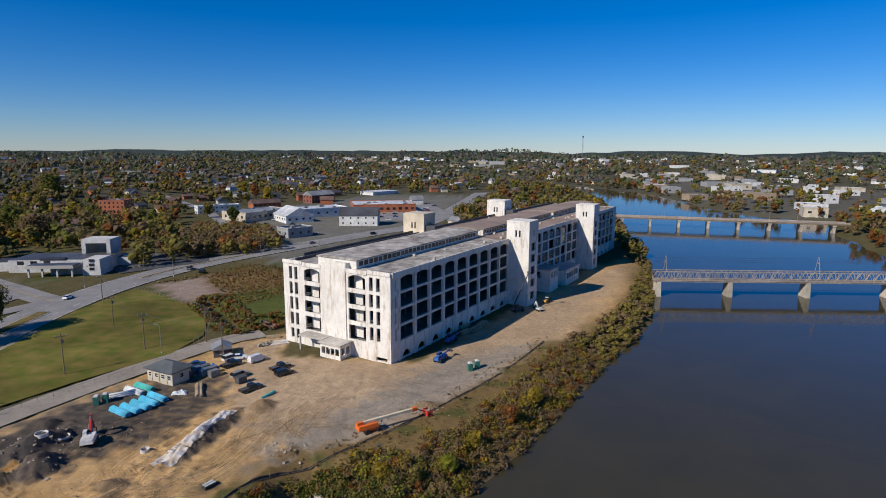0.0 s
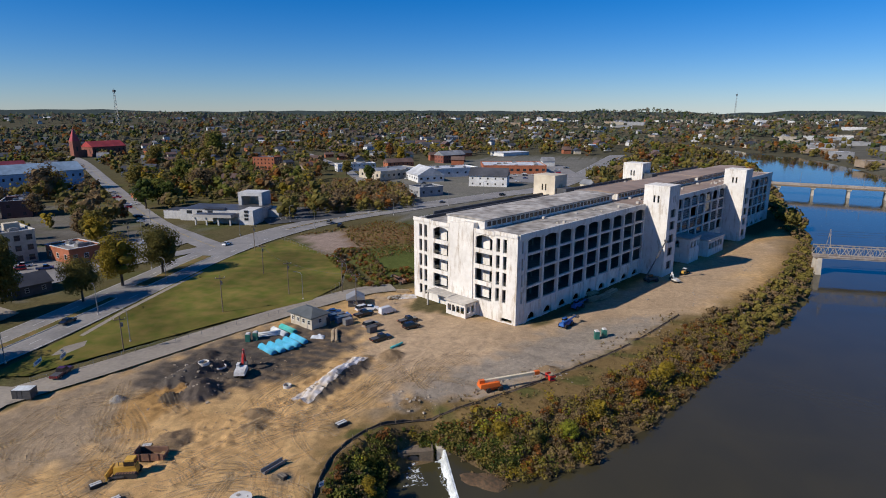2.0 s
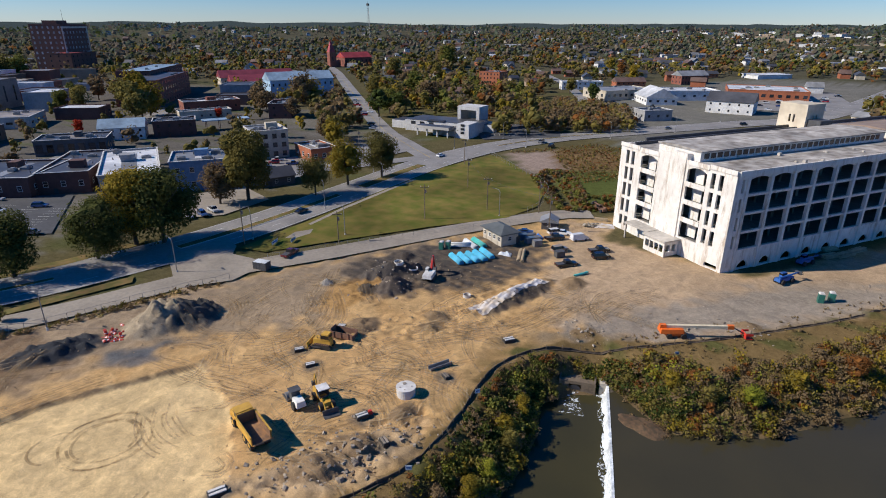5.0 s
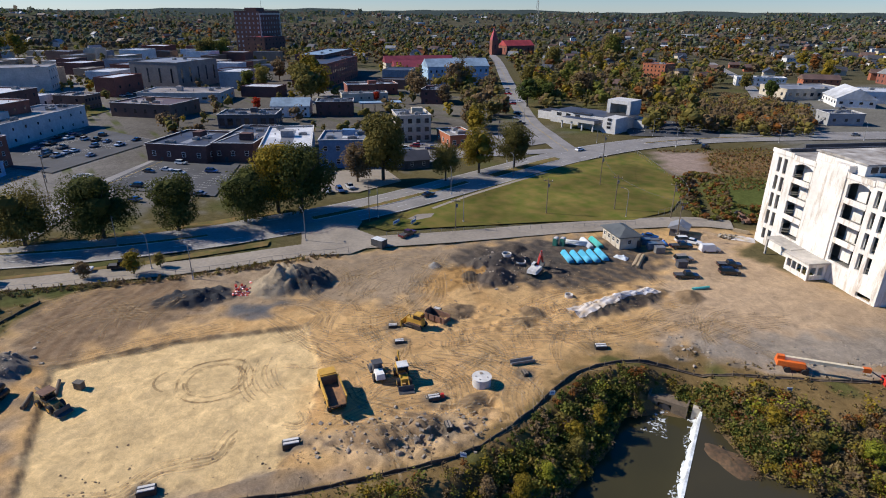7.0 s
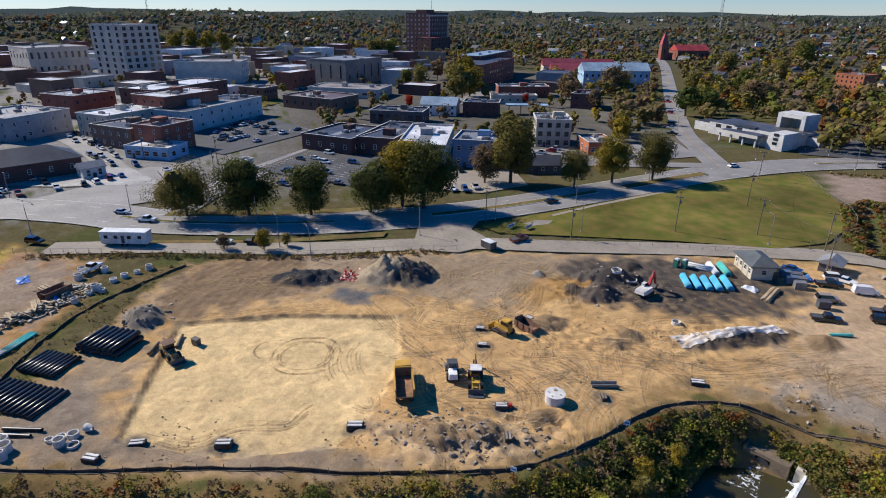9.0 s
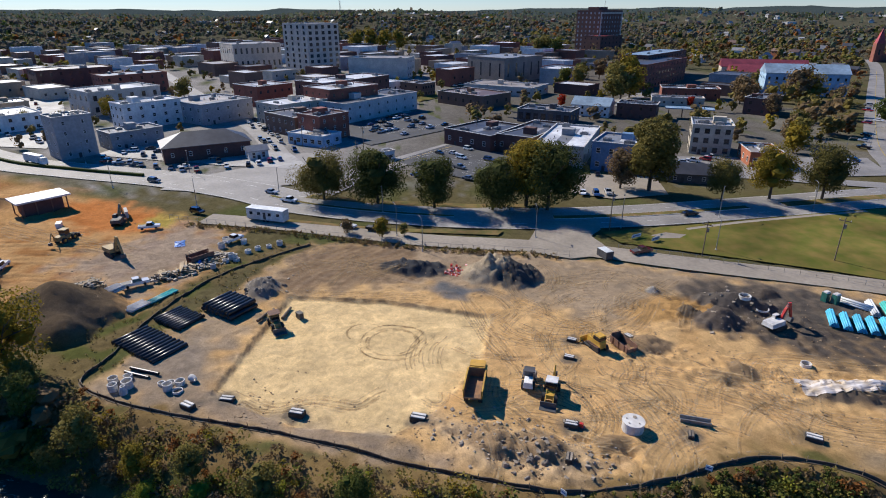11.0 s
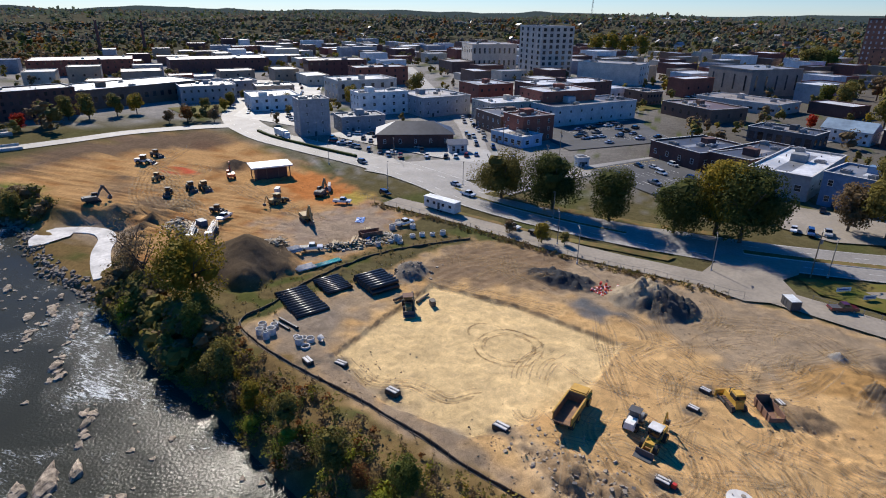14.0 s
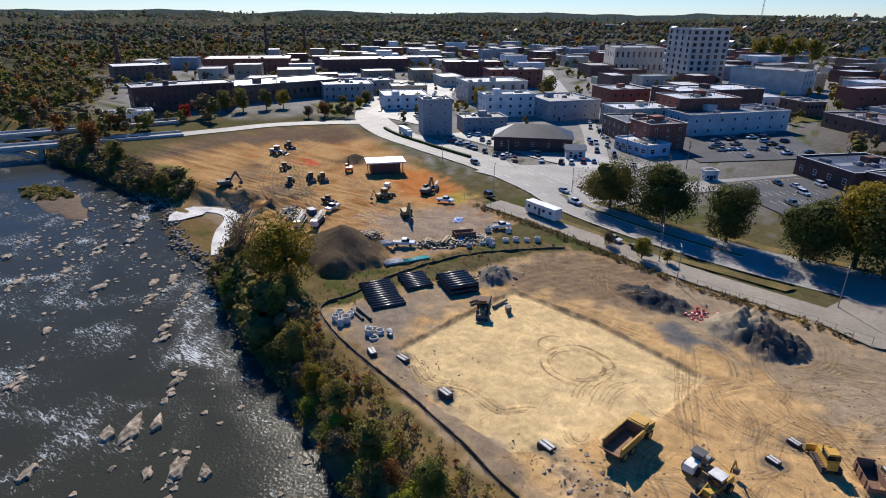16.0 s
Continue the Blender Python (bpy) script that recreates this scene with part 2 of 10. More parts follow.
streaks(M["mill_white"], (0.55, 0.46, 0.37), 0.52, 0.70)
M["mill_raw"] = mat("bare_concrete", (0.50, 0.46, 0.40), (0.36, 0.33, 0.29), 0.7, 0.9, 0.02)
M["mill_roof"] = mat("grey_roof_felt", (0.45, 0.42, 0.375), (0.20, 0.17, 0.14), 0.4, 0.9, 0.01, 0.3, 0.4)
M["mill_roof_brown"] = mat("brown_roof_felt", (0.30, 0.215, 0.165), (0.22, 0.165, 0.13), 0.25, 0.9, 0.01, 0.2, 0.25)
M["cream_render"] = mat("cream_render", (0.66, 0.57, 0.43), (0.55, 0.46, 0.34), 0.5, 0.88)
# concrete of the mill's inside, darker than its outer concrete
M["dark_inside"] = mat("dark_inner_concrete", (0.20, 0.19, 0.175), (0.13, 0.125, 0.115), 0.6, 0.95)
M["glass"] = mat("dark_window_glass", (0.02, 0.024, 0.03), (0.03, 0.034, 0.04), 0.4, 0.08, tint=0.5)
M["blind"] = mat("window_with_pale_blind", (0.34, 0.35, 0.37), (0.18, 0.19, 0.21), 0.6, 0.25, tint=0.4)
M["frame_white"] = mat("white_window_frame", (0.7, 0.69, 0.66), None, 1.0, 0.6)
M["frame_dark"] = mat("dark_window_frame", (0.05, 0.05, 0.055), None, 1.0, 0.5)
M["steel_grey"] = mat("grey_steel", (0.30, 0.30, 0.29), (0.22, 0.21, 0.20), 1.0, 0.55, metal=0.5)
M["rust"] = mat("rusty_steel", (0.22, 0.115, 0.07), (0.13, 0.07, 0.05), 1.5, 0.85)
M["truss"] = mat("weathered_truss_steel", (0.36, 0.31, 0.26), (0.24, 0.19, 0.155), 0.8, 0.8)
M["concrete"] = mat("weathered_concrete", (0.47, 0.42, 0.34), (0.34, 0.30, 0.245), 0.5, 0.9, 0.02)
M["pale_concrete"] = mat("pale_concrete", (0.62, 0.60, 0.56), (0.48, 0.46, 0.43), 1.5, 0.9)
M["wood"] = mat("weathered_wood", (0.20, 0.15, 0.10), (0.13, 0.10, 0.07), 2.0, 0.9)
M["lumber"] = mat("fresh_lumber", (0.45, 0.35, 0.22), (0.36, 0.27, 0.16), 2.0, 0.85, tint=0.2)
M["bark"] = mat("bark", (0.10, 0.08, 0.06), (0.06, 0.048, 0.038), 3.0, 0.95)
M["rock"] = mat("river_rock", (0.40, 0.32, 0.23), (0.10, 0.072, 0.048), 1.3, 0.85, 0.2, 0.3, 0.35)
M["rubble"] = mat("grey_rubble", (0.30, 0.25, 0.19), (0.17, 0.14, 0.11), 1.2, 0.95, 0.05, tint=0.3)
M["black_plastic"] = mat("black_plastic_pipe", (0.012, 0.012, 0.013), (0.022, 0.022, 0.024), 3.0, 0.35)
M["silt"] = mat("black_silt_fabric", (0.045, 0.036, 0.028), (0.13, 0.09, 0.055), 1.0, 0.85)
M["tyre"] = mat("tyre_rubber", (0.02, 0.02, 0.02), (0.035, 0.03, 0.026), 4.0, 0.9)
M["cat_yellow"] = mat("machine_yellow_paint", (0.62, 0.36, 0.05), (0.48, 0.27, 0.05), 1.5, 0.5)
M["machine_white"] = mat("machine_white_paint", (0.72, 0.71, 0.68), (0.55, 0.53, 0.49), 1.5, 0.5)
M["machine_red"] = mat("machine_red_paint", (0.62, 0.035, 0.02), (0.48, 0.03, 0.02), 1.5, 0.45)
M["machine_orange"] = mat("machine_orange_paint", (0.75, 0.15, 0.02), (0.6, 0.12, 0.02), 1.5, 0.45)
M["crate_blue"] = mat("grey_blue_paint", (0.10, 0.16, 0.23), (0.07, 0.11, 0.16), 1.5, 0.6)
M["machine_blue"] = mat("machine_blue_paint", (0.03, 0.12, 0.38), (0.03, 0.09, 0.27), 1.5, 0.45)
M["machine_grey"] = mat("machine_grey_paint", (0.08, 0.08, 0.085), (0.05, 0.05, 0.05), 1.5, 0.6)
M["bed_rust"] = mat("worn_orange_bed", (0.33, 0.17, 0.07), (0.17, 0.10, 0.06), 1.2, 0.75)
M["dusty_yellow"] = mat("dusty_yellow_paint", (0.40, 0.27, 0.09), (0.24, 0.17, 0.08), 1.5, 0.7)
M["dusty_dark"] = mat("dusty_dark_paint", (0.12, 0.10, 0.075), (0.06, 0.055, 0.05), 1.5, 0.7)
M["black_box"] = mat("black_precast", (0.022, 0.022, 0.022), (0.05, 0.045, 0.04), 2.0, 0.7)
M["boom_cream"] = mat("cream_paint", (0.70, 0.60, 0.42), (0.58, 0.48, 0.32), 2.0, 0.5)
M["teal_pipe"] = mat("teal_pipe", (0.08, 0.50, 0.44), (0.07, 0.40, 0.36), 1.5, 0.5)
M["cyan_pipe"] = mat("cyan_pipe", (0.10, 0.52, 0.72), (0.08, 0.42, 0.62), 1.5, 0.5)
M["white_wrap"] = mat("pale_wrap", (0.72, 0.75, 0.75), (0.58, 0.60, 0.60), 1.5, 0.6)
M["tarp_blue"] = mat("blue_tarpaulin", (0.03, 0.20, 0.60), (0.02, 0.14, 0.45), 1.5, 0.5)
M["tarp_white"] = mat("dusty_white_sheeting", (0.64, 0.63, 0.64), (0.47, 0.36, 0.23), 0.45, 0.5, 0.1, 0.4, 0.2)
M["plastic_red"] = mat("red_plastic", (0.62, 0.06, 0.03), None, 2.0, 0.5)
M["loo_green"] = mat("green_plastic_cabin", (0.03, 0.17, 0.13), None, 2.0, 0.5)
WALLS = {}
for key, a in (("red_brick", (0.25, 0.085, 0.055)), ("dark_brick", (0.13, 0.06, 0.048)), ("brown_brick", (0.19, 0.115, 0.08)), ("tan_brick", (0.36, 0.27, 0.185)),
               ("white_paint", (0.70, 0.69, 0.66)), ("grey_paint", (0.33, 0.33, 0.33)), ("cream", (0.55, 0.48, 0.37)), ("blue_paint", (0.12, 0.22, 0.36)),
               ("pale_blue", (0.36, 0.52, 0.66)), ("brown_grey", (0.23, 0.20, 0.175)), ("off_white", (0.54, 0.53, 0.51)), ("pale_stone", (0.56, 0.50, 0.43)), ("dark_grey", (0.10, 0.10, 0.105)), ("orange_brick", (0.40, 0.13, 0.06))):
    WALLS[key] = mat(key + "_wall", a, tuple(c * 0.78 for c in a), 0.9, 0.88, 0.0, 0.2, 0.16, tint=0.08)
ROOFS = {}
for key, a in (("white", (0.62, 0.62, 0.61)), ("grey", (0.25, 0.25, 0.25)), ("dark", (0.075, 0.075, 0.08)), ("tan", (0.36, 0.31, 0.25)), ("red", (0.42, 0.06, 0.05)),
               ("maroon", (0.26, 0.05, 0.06)), ("slate", (0.125, 0.135, 0.13)), ("brown", (0.15, 0.095, 0.07)), ("blue_grey", (0.30, 0.40, 0.48))):
    ROOFS[key] = mat(key + "_roof", a, tuple(c * 0.75 for c in a), 0.5, 0.48, 0.0, 0.2, 0.28, tint=0.15)
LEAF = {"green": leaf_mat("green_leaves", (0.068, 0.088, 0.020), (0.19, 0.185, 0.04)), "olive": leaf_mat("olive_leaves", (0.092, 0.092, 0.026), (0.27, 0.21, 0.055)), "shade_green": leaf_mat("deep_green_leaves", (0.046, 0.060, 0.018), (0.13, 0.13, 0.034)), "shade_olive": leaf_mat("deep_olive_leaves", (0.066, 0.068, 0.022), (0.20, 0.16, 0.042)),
        "yellow": leaf_mat("yellow_leaves", (0.14, 0.115, 0.02), (0.34, 0.24, 0.03)), "rust": leaf_mat("rust_leaves", (0.13, 0.06, 0.025), (0.30, 0.12, 0.03)),
        "brown": leaf_mat("brown_twigs", (0.125, 0.09, 0.05), (0.25, 0.17, 0.085)), "red": leaf_mat("red_leaves", (0.30, 0.02, 0.012), (0.45, 0.05, 0.02)),
        # far_green, far_brown: cooled and greyed, distance haze put into the leaf colour
        "dark": leaf_mat("dark_green_leaves", (0.04, 0.06, 0.016), (0.09, 0.11, 0.026)), "far_green": leaf_mat("haze_tinted_green_leaves", (0.080, 0.100, 0.070), (0.15, 0.165, 0.10)), "far_brown": leaf_mat("haze_tinted_brown_leaves", (0.115, 0.098, 0.075), (0.20, 0.16, 0.11)), "wood": leaf_mat("mixed_autumn_leaves", (0.068, 0.08, 0.026), (0.21, 0.155, 0.05))}


# ---- building blocks ----
class Shape:
    """Points and faces of one mesh, gathered piece by piece."""

    def __init__(self):
        self.v, self.f = [], []

    def add(self, pts, faces, m=None):
        n = len(self.v)
        self.v += [tuple(m @ Vector(p)) if m else tuple(p) for p in pts]
        self.f += [tuple(n + i for i in f) for f in faces]
        return self

    def box(self, x0, x1, y0, y1, z0, z1, m=None, taper=0.0):
        t = taper
        pts = [(x0, y0, z0), (x1, y0, z0), (x1, y1, z0), (x0, y1, z0), (x0 + t, y0 + t, z1), (x1 - t, y0 + t, z1), (x1 - t, y1 - t, z1), (x0 + t, y1 - t, z1)]
        return self.add(pts, [(3, 2, 1, 0), (4, 5, 6, 7), (0, 1, 5, 4), (1, 2, 6, 5), (2, 3, 7, 6), (3, 0, 4, 7)], m)

    def prism(self, pts, z0, z1, m=None):
        """A flat outline, anticlockwise, drawn up from z0 to z1."""
        n = len(pts)
        return self.add([(x, y, z0) for x, y in pts] + [(x, y, z1) for x, y in pts],
                        [tuple(range(n - 1, -1, -1)), tuple(range(n, 2 * n))] + [(i, (i + 1) % n, n + (i + 1) % n, n + i) for i in range(n)], m)

    def side(self, pts, y0, y1, m=None, inset=0.0):
        """An outline in x and z, drawn along y; inset narrows its upper points."""
        zs = [z for _, z in pts]
        lo, hi = min(zs), max(zs)
        k = [inset * (z - lo) / (hi - lo or 1) for z in zs]
        n = len(pts)
        return self.add([(x, y0 + a, z) for (x, z), a in zip(pts, k)] + [(x, y1 - a, z) for (x, z), a in zip(pts, k)],
                        [tuple(range(n)), tuple(range(2 * n - 1, n - 1, -1))] + [(i, n + i, n + (i + 1) % n, (i + 1) % n) for i in range(n)], m)

    def rod(self, a, b, r, r2=None, n=8, m=None):
        a, b = Vector(a), Vector(b)
        q = (b - a).to_track_quat("Z", "Y")
        r2 = r if r2 is None else r2
        ring = [(math.cos(i * math.tau / n), math.sin(i * math.tau / n)) for i in range(n)]
        pts = [a + q @ Vector((r * x, r * y, 0)) for x, y in ring] + [b + q @ Vector((r2 * x, r2 * y, 0)) for x, y in ring]
        return self.add(pts, [tuple(range(n - 1, -1, -1)), tuple(range(n, 2 * n))] + [(i, (i + 1) % n, n + (i + 1) % n, n + i) for i in range(n)], m)

    def tube(self, a, b, r, wall, n=12):
        """A pipe that can be looked into."""
        a, b = Vector(a), Vector(b)
        q = (b - a).to_track_quat("Z", "Y")
        pts = []
        for c, rr in ((a, r), (b, r), (b, r - wall), (a, r - wall)):
            pts += [c + q @ Vector((rr * math.cos(i * math.tau / n), rr * math.sin(i * math.tau / n), 0)) for i in range(n)]
        return self.add(pts, [(k * n + i, k * n + (i + 1) % n, (k + 1) % 4 * n + (i + 1) % n, (k + 1) % 4 * n + i) for k in range(4) for i in range(n)])

    def mesh(self, name, material, smooth=False):
        me = bpy.data.meshes.new(name)
        me.from_pydata(self.v, [], self.f)
        me.materials.append(material)
        if smooth:
            me.shade_smooth()
        return me


def part(name, shape, material, parent, label="", smooth=False, m=None):
    """One mesh object under a thing or a part."""
    ob = new(name, shape.mesh(name, material, smooth) if isinstance(shape, Shape) else shape)
    ob.parent = parent
    if m:
        ob.matrix_basis = m
    return tagged(ob, label)


def thing(name, label, category, m=None, group="", kind=""):
    """An empty at the base of a thing that is made of parts."""
    ob = new(name)
    ob.empty_display_size = 0.3
    if m:
        ob.matrix_world = m
    return tagged(ob, label, category, group, kind)


def solid(name, shape, material, label, category, m=None, group="", kind="", smooth=False):
    """A thing of one mesh."""
    ob = new(name, shape.mesh(name, material, smooth))
    if m:
        ob.matrix_world = m
    return tagged(ob, label, category, group, kind)


def sweep(pts, step=4.0):
    """A smooth line through the points given, as evenly spaced points."""
    p = [np.array(q, float) for q in pts]
    p = [2 * p[0] - p[1]] + p + [2 * p[-1] - p[-2]]
    out = []
    for a, b, c, d in zip(p, p[1:], p[2:], p[3:]):
        k = max(2, int(np.linalg.norm(c - b) / step))
        for i in range(k):
            t = i / k
            out.append(0.5 * ((2 * b) + (c - a) * t + (2 * a - 5 * b + 4 * c - d) * t * t + (3 * b - a - 3 * c + d) * t ** 3))
    return np.array(out + [p[-2]])


def sides(line):
    """The left-hand direction at each point of a line."""
    d = np.gradient(line, axis=0)
    d /= np.linalg.norm(d, axis=1)[:, None]
    return np.stack([-d[:, 1], d[:, 0]], 1)


def ribbon(line, left, right, z, shape=None, thick=0.0):
    """A strip along a line, from left to right of it (metres, left positive)."""
    s = shape or Shape()
    n = sides(line)
    a, b = line + n * left, line + n * right
    k = len(line)
    z = np.broadcast_to(z, (k,))
    pts = [(x, y, h) for (x, y), h in zip(a, z)] + [(x, y, h) for (x, y), h in zip(b, z)]
    faces = [(i + 1, i, k + i, k + i + 1) for i in range(k - 1)]
    if thick:
        pts += [(x, y, h - thick) for x, y, h in pts]
        faces += [(2 * k + i, 2 * k + i + 1, i + 1, i)[::-1] for i in range(k - 1)] + [(3 * k + i + 1, 3 * k + i, k + i, k + i + 1)[::-1] for i in range(k - 1)]
        faces += [(0, k, 3 * k, 2 * k)[::-1], (k - 1, 2 * k - 1, 4 * k - 1, 3 * k - 1)]
    return s.add(pts, faces)


# ---- land ----
# The water's edge on the side of the works, from downstream to upstream, and the other shore back again.
NEAR_SHORE = [(-170, -600), (-135, -420), (-108, -300), (-103, -235), (-101, -182), (-97, -156), (-100, -136), (-89, -124), (-78, -99), (-75, -86), (-68, -66), (-57, -44),
              (-52, -30), (-48, -18), (-41, -2), (-36, 10), (-33, 25), (-30, 45), (-31, 60), (-34, 71), (-38, 79), (-35, 85), (-30, 89), (-22, 85), (-16, 83), (-11, 86), (-4, 92), (14, 122),
              (34, 163), (49, 188), (61, 216), (77, 275), (90, 337), (94, 400), (106, 495), (116, 560), (125, 700), (118, 850), (90, 980), (0, 1250), (-90, 1500)]
FAR_SHORE = [(-40, 1560), (60, 1330), (174, 1000), (227, 902), (235, 750), (245, 600), (296, 537), (254, 435), (242, 376), (238, 300), (230, 200), (215, 100), (185, 0),
             (140, -100), (70, -180), (0, -260), (-50, -330), (-80, -440), (-120, -610)]
WEIR_A, WEIR_D = np.array((-31.0, 90.5)), np.array((0.45, -0.893))
UP_LEVEL, DOWN_LEVEL = -3.5, -5.5
SILT_FENCE = [(-129, -1), (-112, -18), (-93, -26), (-76, -28), (-68, -29), (-62, -19), (-58, -7), (-55, 4), (-51, 16), (-47, 26), (-44, 36), (-41, 46), (-42, 59), (-45, 70),
              (-46, 77), (-44, 85), (-38, 93), (-28, 101), (-14, 119), (2, 143), (16, 171)]


def inside(poly, x, y):
    r = np.zeros(x.shape, bool)
    for (x0, y0), (x1, y1) in zip(poly, list(poly[1:]) + [poly[0]]):
        if y0 != y1:
            r ^= ((y0 > y) != (y1 > y)) & (x < (x1 - x0) * (y - y0) / (y1 - y0) + x0)
    return r


def away(line, x, y):
    """The distance to a line of points."""
    best = np.full(x.shape, 1e9)
    for (x0, y0), (x1, y1) in zip(line, line[1:]):
        dx, dy = x1 - x0, y1 - y0
        t = np.clip(((x - x0) * dx + (y - y0) * dy) / (dx * dx + dy * dy), 0, 1)
        best = np.minimum(best, np.hypot(x - x0 - t * dx, y - y0 - t * dy))
    return best


def ramp(a, b, v):
    t = np.clip((v - a) / (b - a), 0, 1)
    return t * t * (3 - 2 * t)


def waves(x, y, size, seed):
    """A smooth random surface between about -1 and 1, with hills of the given size."""
    rng, out = np.random.RandomState(seed), np.zeros(np.shape(x))
    for _ in range(7):
        a, ph, k = rng.uniform(0, math.tau), rng.uniform(0, math.tau), rng.uniform(0.7, 1.9) * math.tau / size
        out = out + np.sin((x * math.cos(a) + y * math.sin(a)) * k + ph + 1.3 * np.sin((x * math.sin(a) - y * math.cos(a)) * k * 0.6 + ph * 2))
    return out / 3.6


def patch(poly, x, y, soft):
    """1 inside an outline, 0 outside, with a soft ragged edge."""
    d = away(list(poly) + [poly[0]], x, y) * np.where(inside(poly, x, y), 1, -1) + waves(x, y, 9, 5) * soft * 0.7
    return ramp(-soft, soft, d)


RIVER = NEAR_SHORE + FAR_SHORE
PAD = [(-64, -6), (-99, 0), (-96, 20), (-88, 43), (-72, 39), (-59, 31), (-53, 24), (-56, 9)]
WORKS = [(-66, -28), (-129, -2), (-128, 30), (-118, 66), (-110, 88), (-97, 124), (-78, 160), (-66, 172), (-62, 150), (-20, 150), (20, 235), (75, 330), (78, 300), (52, 220), (20, 170), (-8, 118), (-36, 97), (-45, 84), (-46, 74), (-42, 60), (-40, 46), (-54, 3)]
SECOND_WORKS = [(-79, -50), (-79, -70), (-94, -90), (-92, -120), (-104, -150), (-122, -192), (-160, -203), (-198, -197), (-222, -172), (-216, -154), (-190, -108), (-170, -72), (-140, -24), (-112, -22), (-92, -30)]
DOWNTOWN = [(-190, -80), (-200, 60), (-215, 210), (-330, 245), (-560, 300), (-900, 230), (-1000, -200), (-800, -640), (-300, -560), (-170, -330), (-250, -190)]
SHELF = [(-76, -76), (-88, -82), (-104, -94), (-109, -108), (-103, -127), (-92, -123), (-84, -112), (-78, -98), (-74, -86)]
# Churned ground: outline, roughness in metres.
CHURNED = [([(-98, 84), (-84, 76), (-76, 92), (-70, 104), (-78, 112), (-94, 104)], 0.5), ([(-80, 64), (-70, 64), (-60, 78), (-54, 92), (-58, 116), (-66, 112), (-70, 90)], 0.42),
           ([(-56, 30), (-46, 36), (-40, 50), (-43, 62), (-50, 58), (-54, 42)], 0.8), ([(-110, -4), (-98, -14), (-92, -6), (-100, 0)], 0.3), ([(-60, 0), (-54, 20), (-50, 28), (-54, 30), (-59, 14)], 0.22), ([(-170, -180), (-110, -130), (-90, -90), (-110, -50), (-160, -70)], 0.45), ([(-112, -122), (-98, -112), (-96, -84), (-106, -72), (-120, -90)], 1.0), ([(-200, -180), (-160, -196), (-128, -184), (-118, -150), (-150, -160), (-186, -150)], 0.8), ([(-170, -100), (-150, -64), (-138, -50), (-156, -46), (-180, -80)], 0.9)]
# Heaps: place, half lengths, turn, height.
HEAPS = [(-112.5, 27, 9, 4.6, 75, 1.9), (-107, 49.5, 7.5, 6.5, 75, 4.6), (-109, 43.5, 5.5, 6.0, 60, 3.6), (-103, -7, 6, 4, 20, 2.8), (-91, 95, 3.6, 9, -20, 3.2), (-84, 88, 4, 5.5, 15, 3.2), (-88, 84, 2.6, 2.2, 40, 1.6), (-95, 104, 2.4, 3.4, 10, 1.5), (-76, 71, 3.5, 4.5, 0, 1.4), (-67, 84, 3, 2.4, 30, 1.2),
         (-65, 80, 2.5, 2, 30, 0.8), (-92.5, -46, 15, 11.5, 40, 7.9), (-59.4, 103.5, 3.6, 13.5, -6, 2.4), (-53, 118, 3, 4, 20, 1.3), (-51, 39, 4.5, 3, 70, 1.3), (-50, 46, 3.5, 3, 20, 1.1), (-98, 80, 1.8, 1.6, 0, 1.2),
         (-84, 136, 2.4, 2.2, 0, 1.8), (-108, -92, 6, 3, 20, 1.6), (-122, -94, 7, 3, 15, 1.4), (-140, -140, 6, 3, 60, 1.5), (-104, -112, 5, 3, 60, 1.8), (-152, -74, 5, 2.5, 30, 1.3), (-195, -150, 9, 6, 30, 2.0), (-170, -112, 7, 4.5, 60, 3.4), (-128, -112, 9, 2.5, 12, 1.6), (-112, -104, 2.4, 9, 20, 2.0), (-180, -96, 3, 12, 30, 2.2), (-50, 56, 2, 3, 10, 0.7), (-16, 122, 3, 2, 30, 1.0), (4, 146, 2.5, 2, 0, 0.8), (-40, 98, 3, 2, 50, 0.7)]


INLETS = [(-78, 57), (-72, 55), (-54, 51), (-57, 28), (-59, 9), (-63, -3), (-49.5, 85.5), (-51, 68), (-47, 49), (-78.5, 68), (-61, -8.5)]


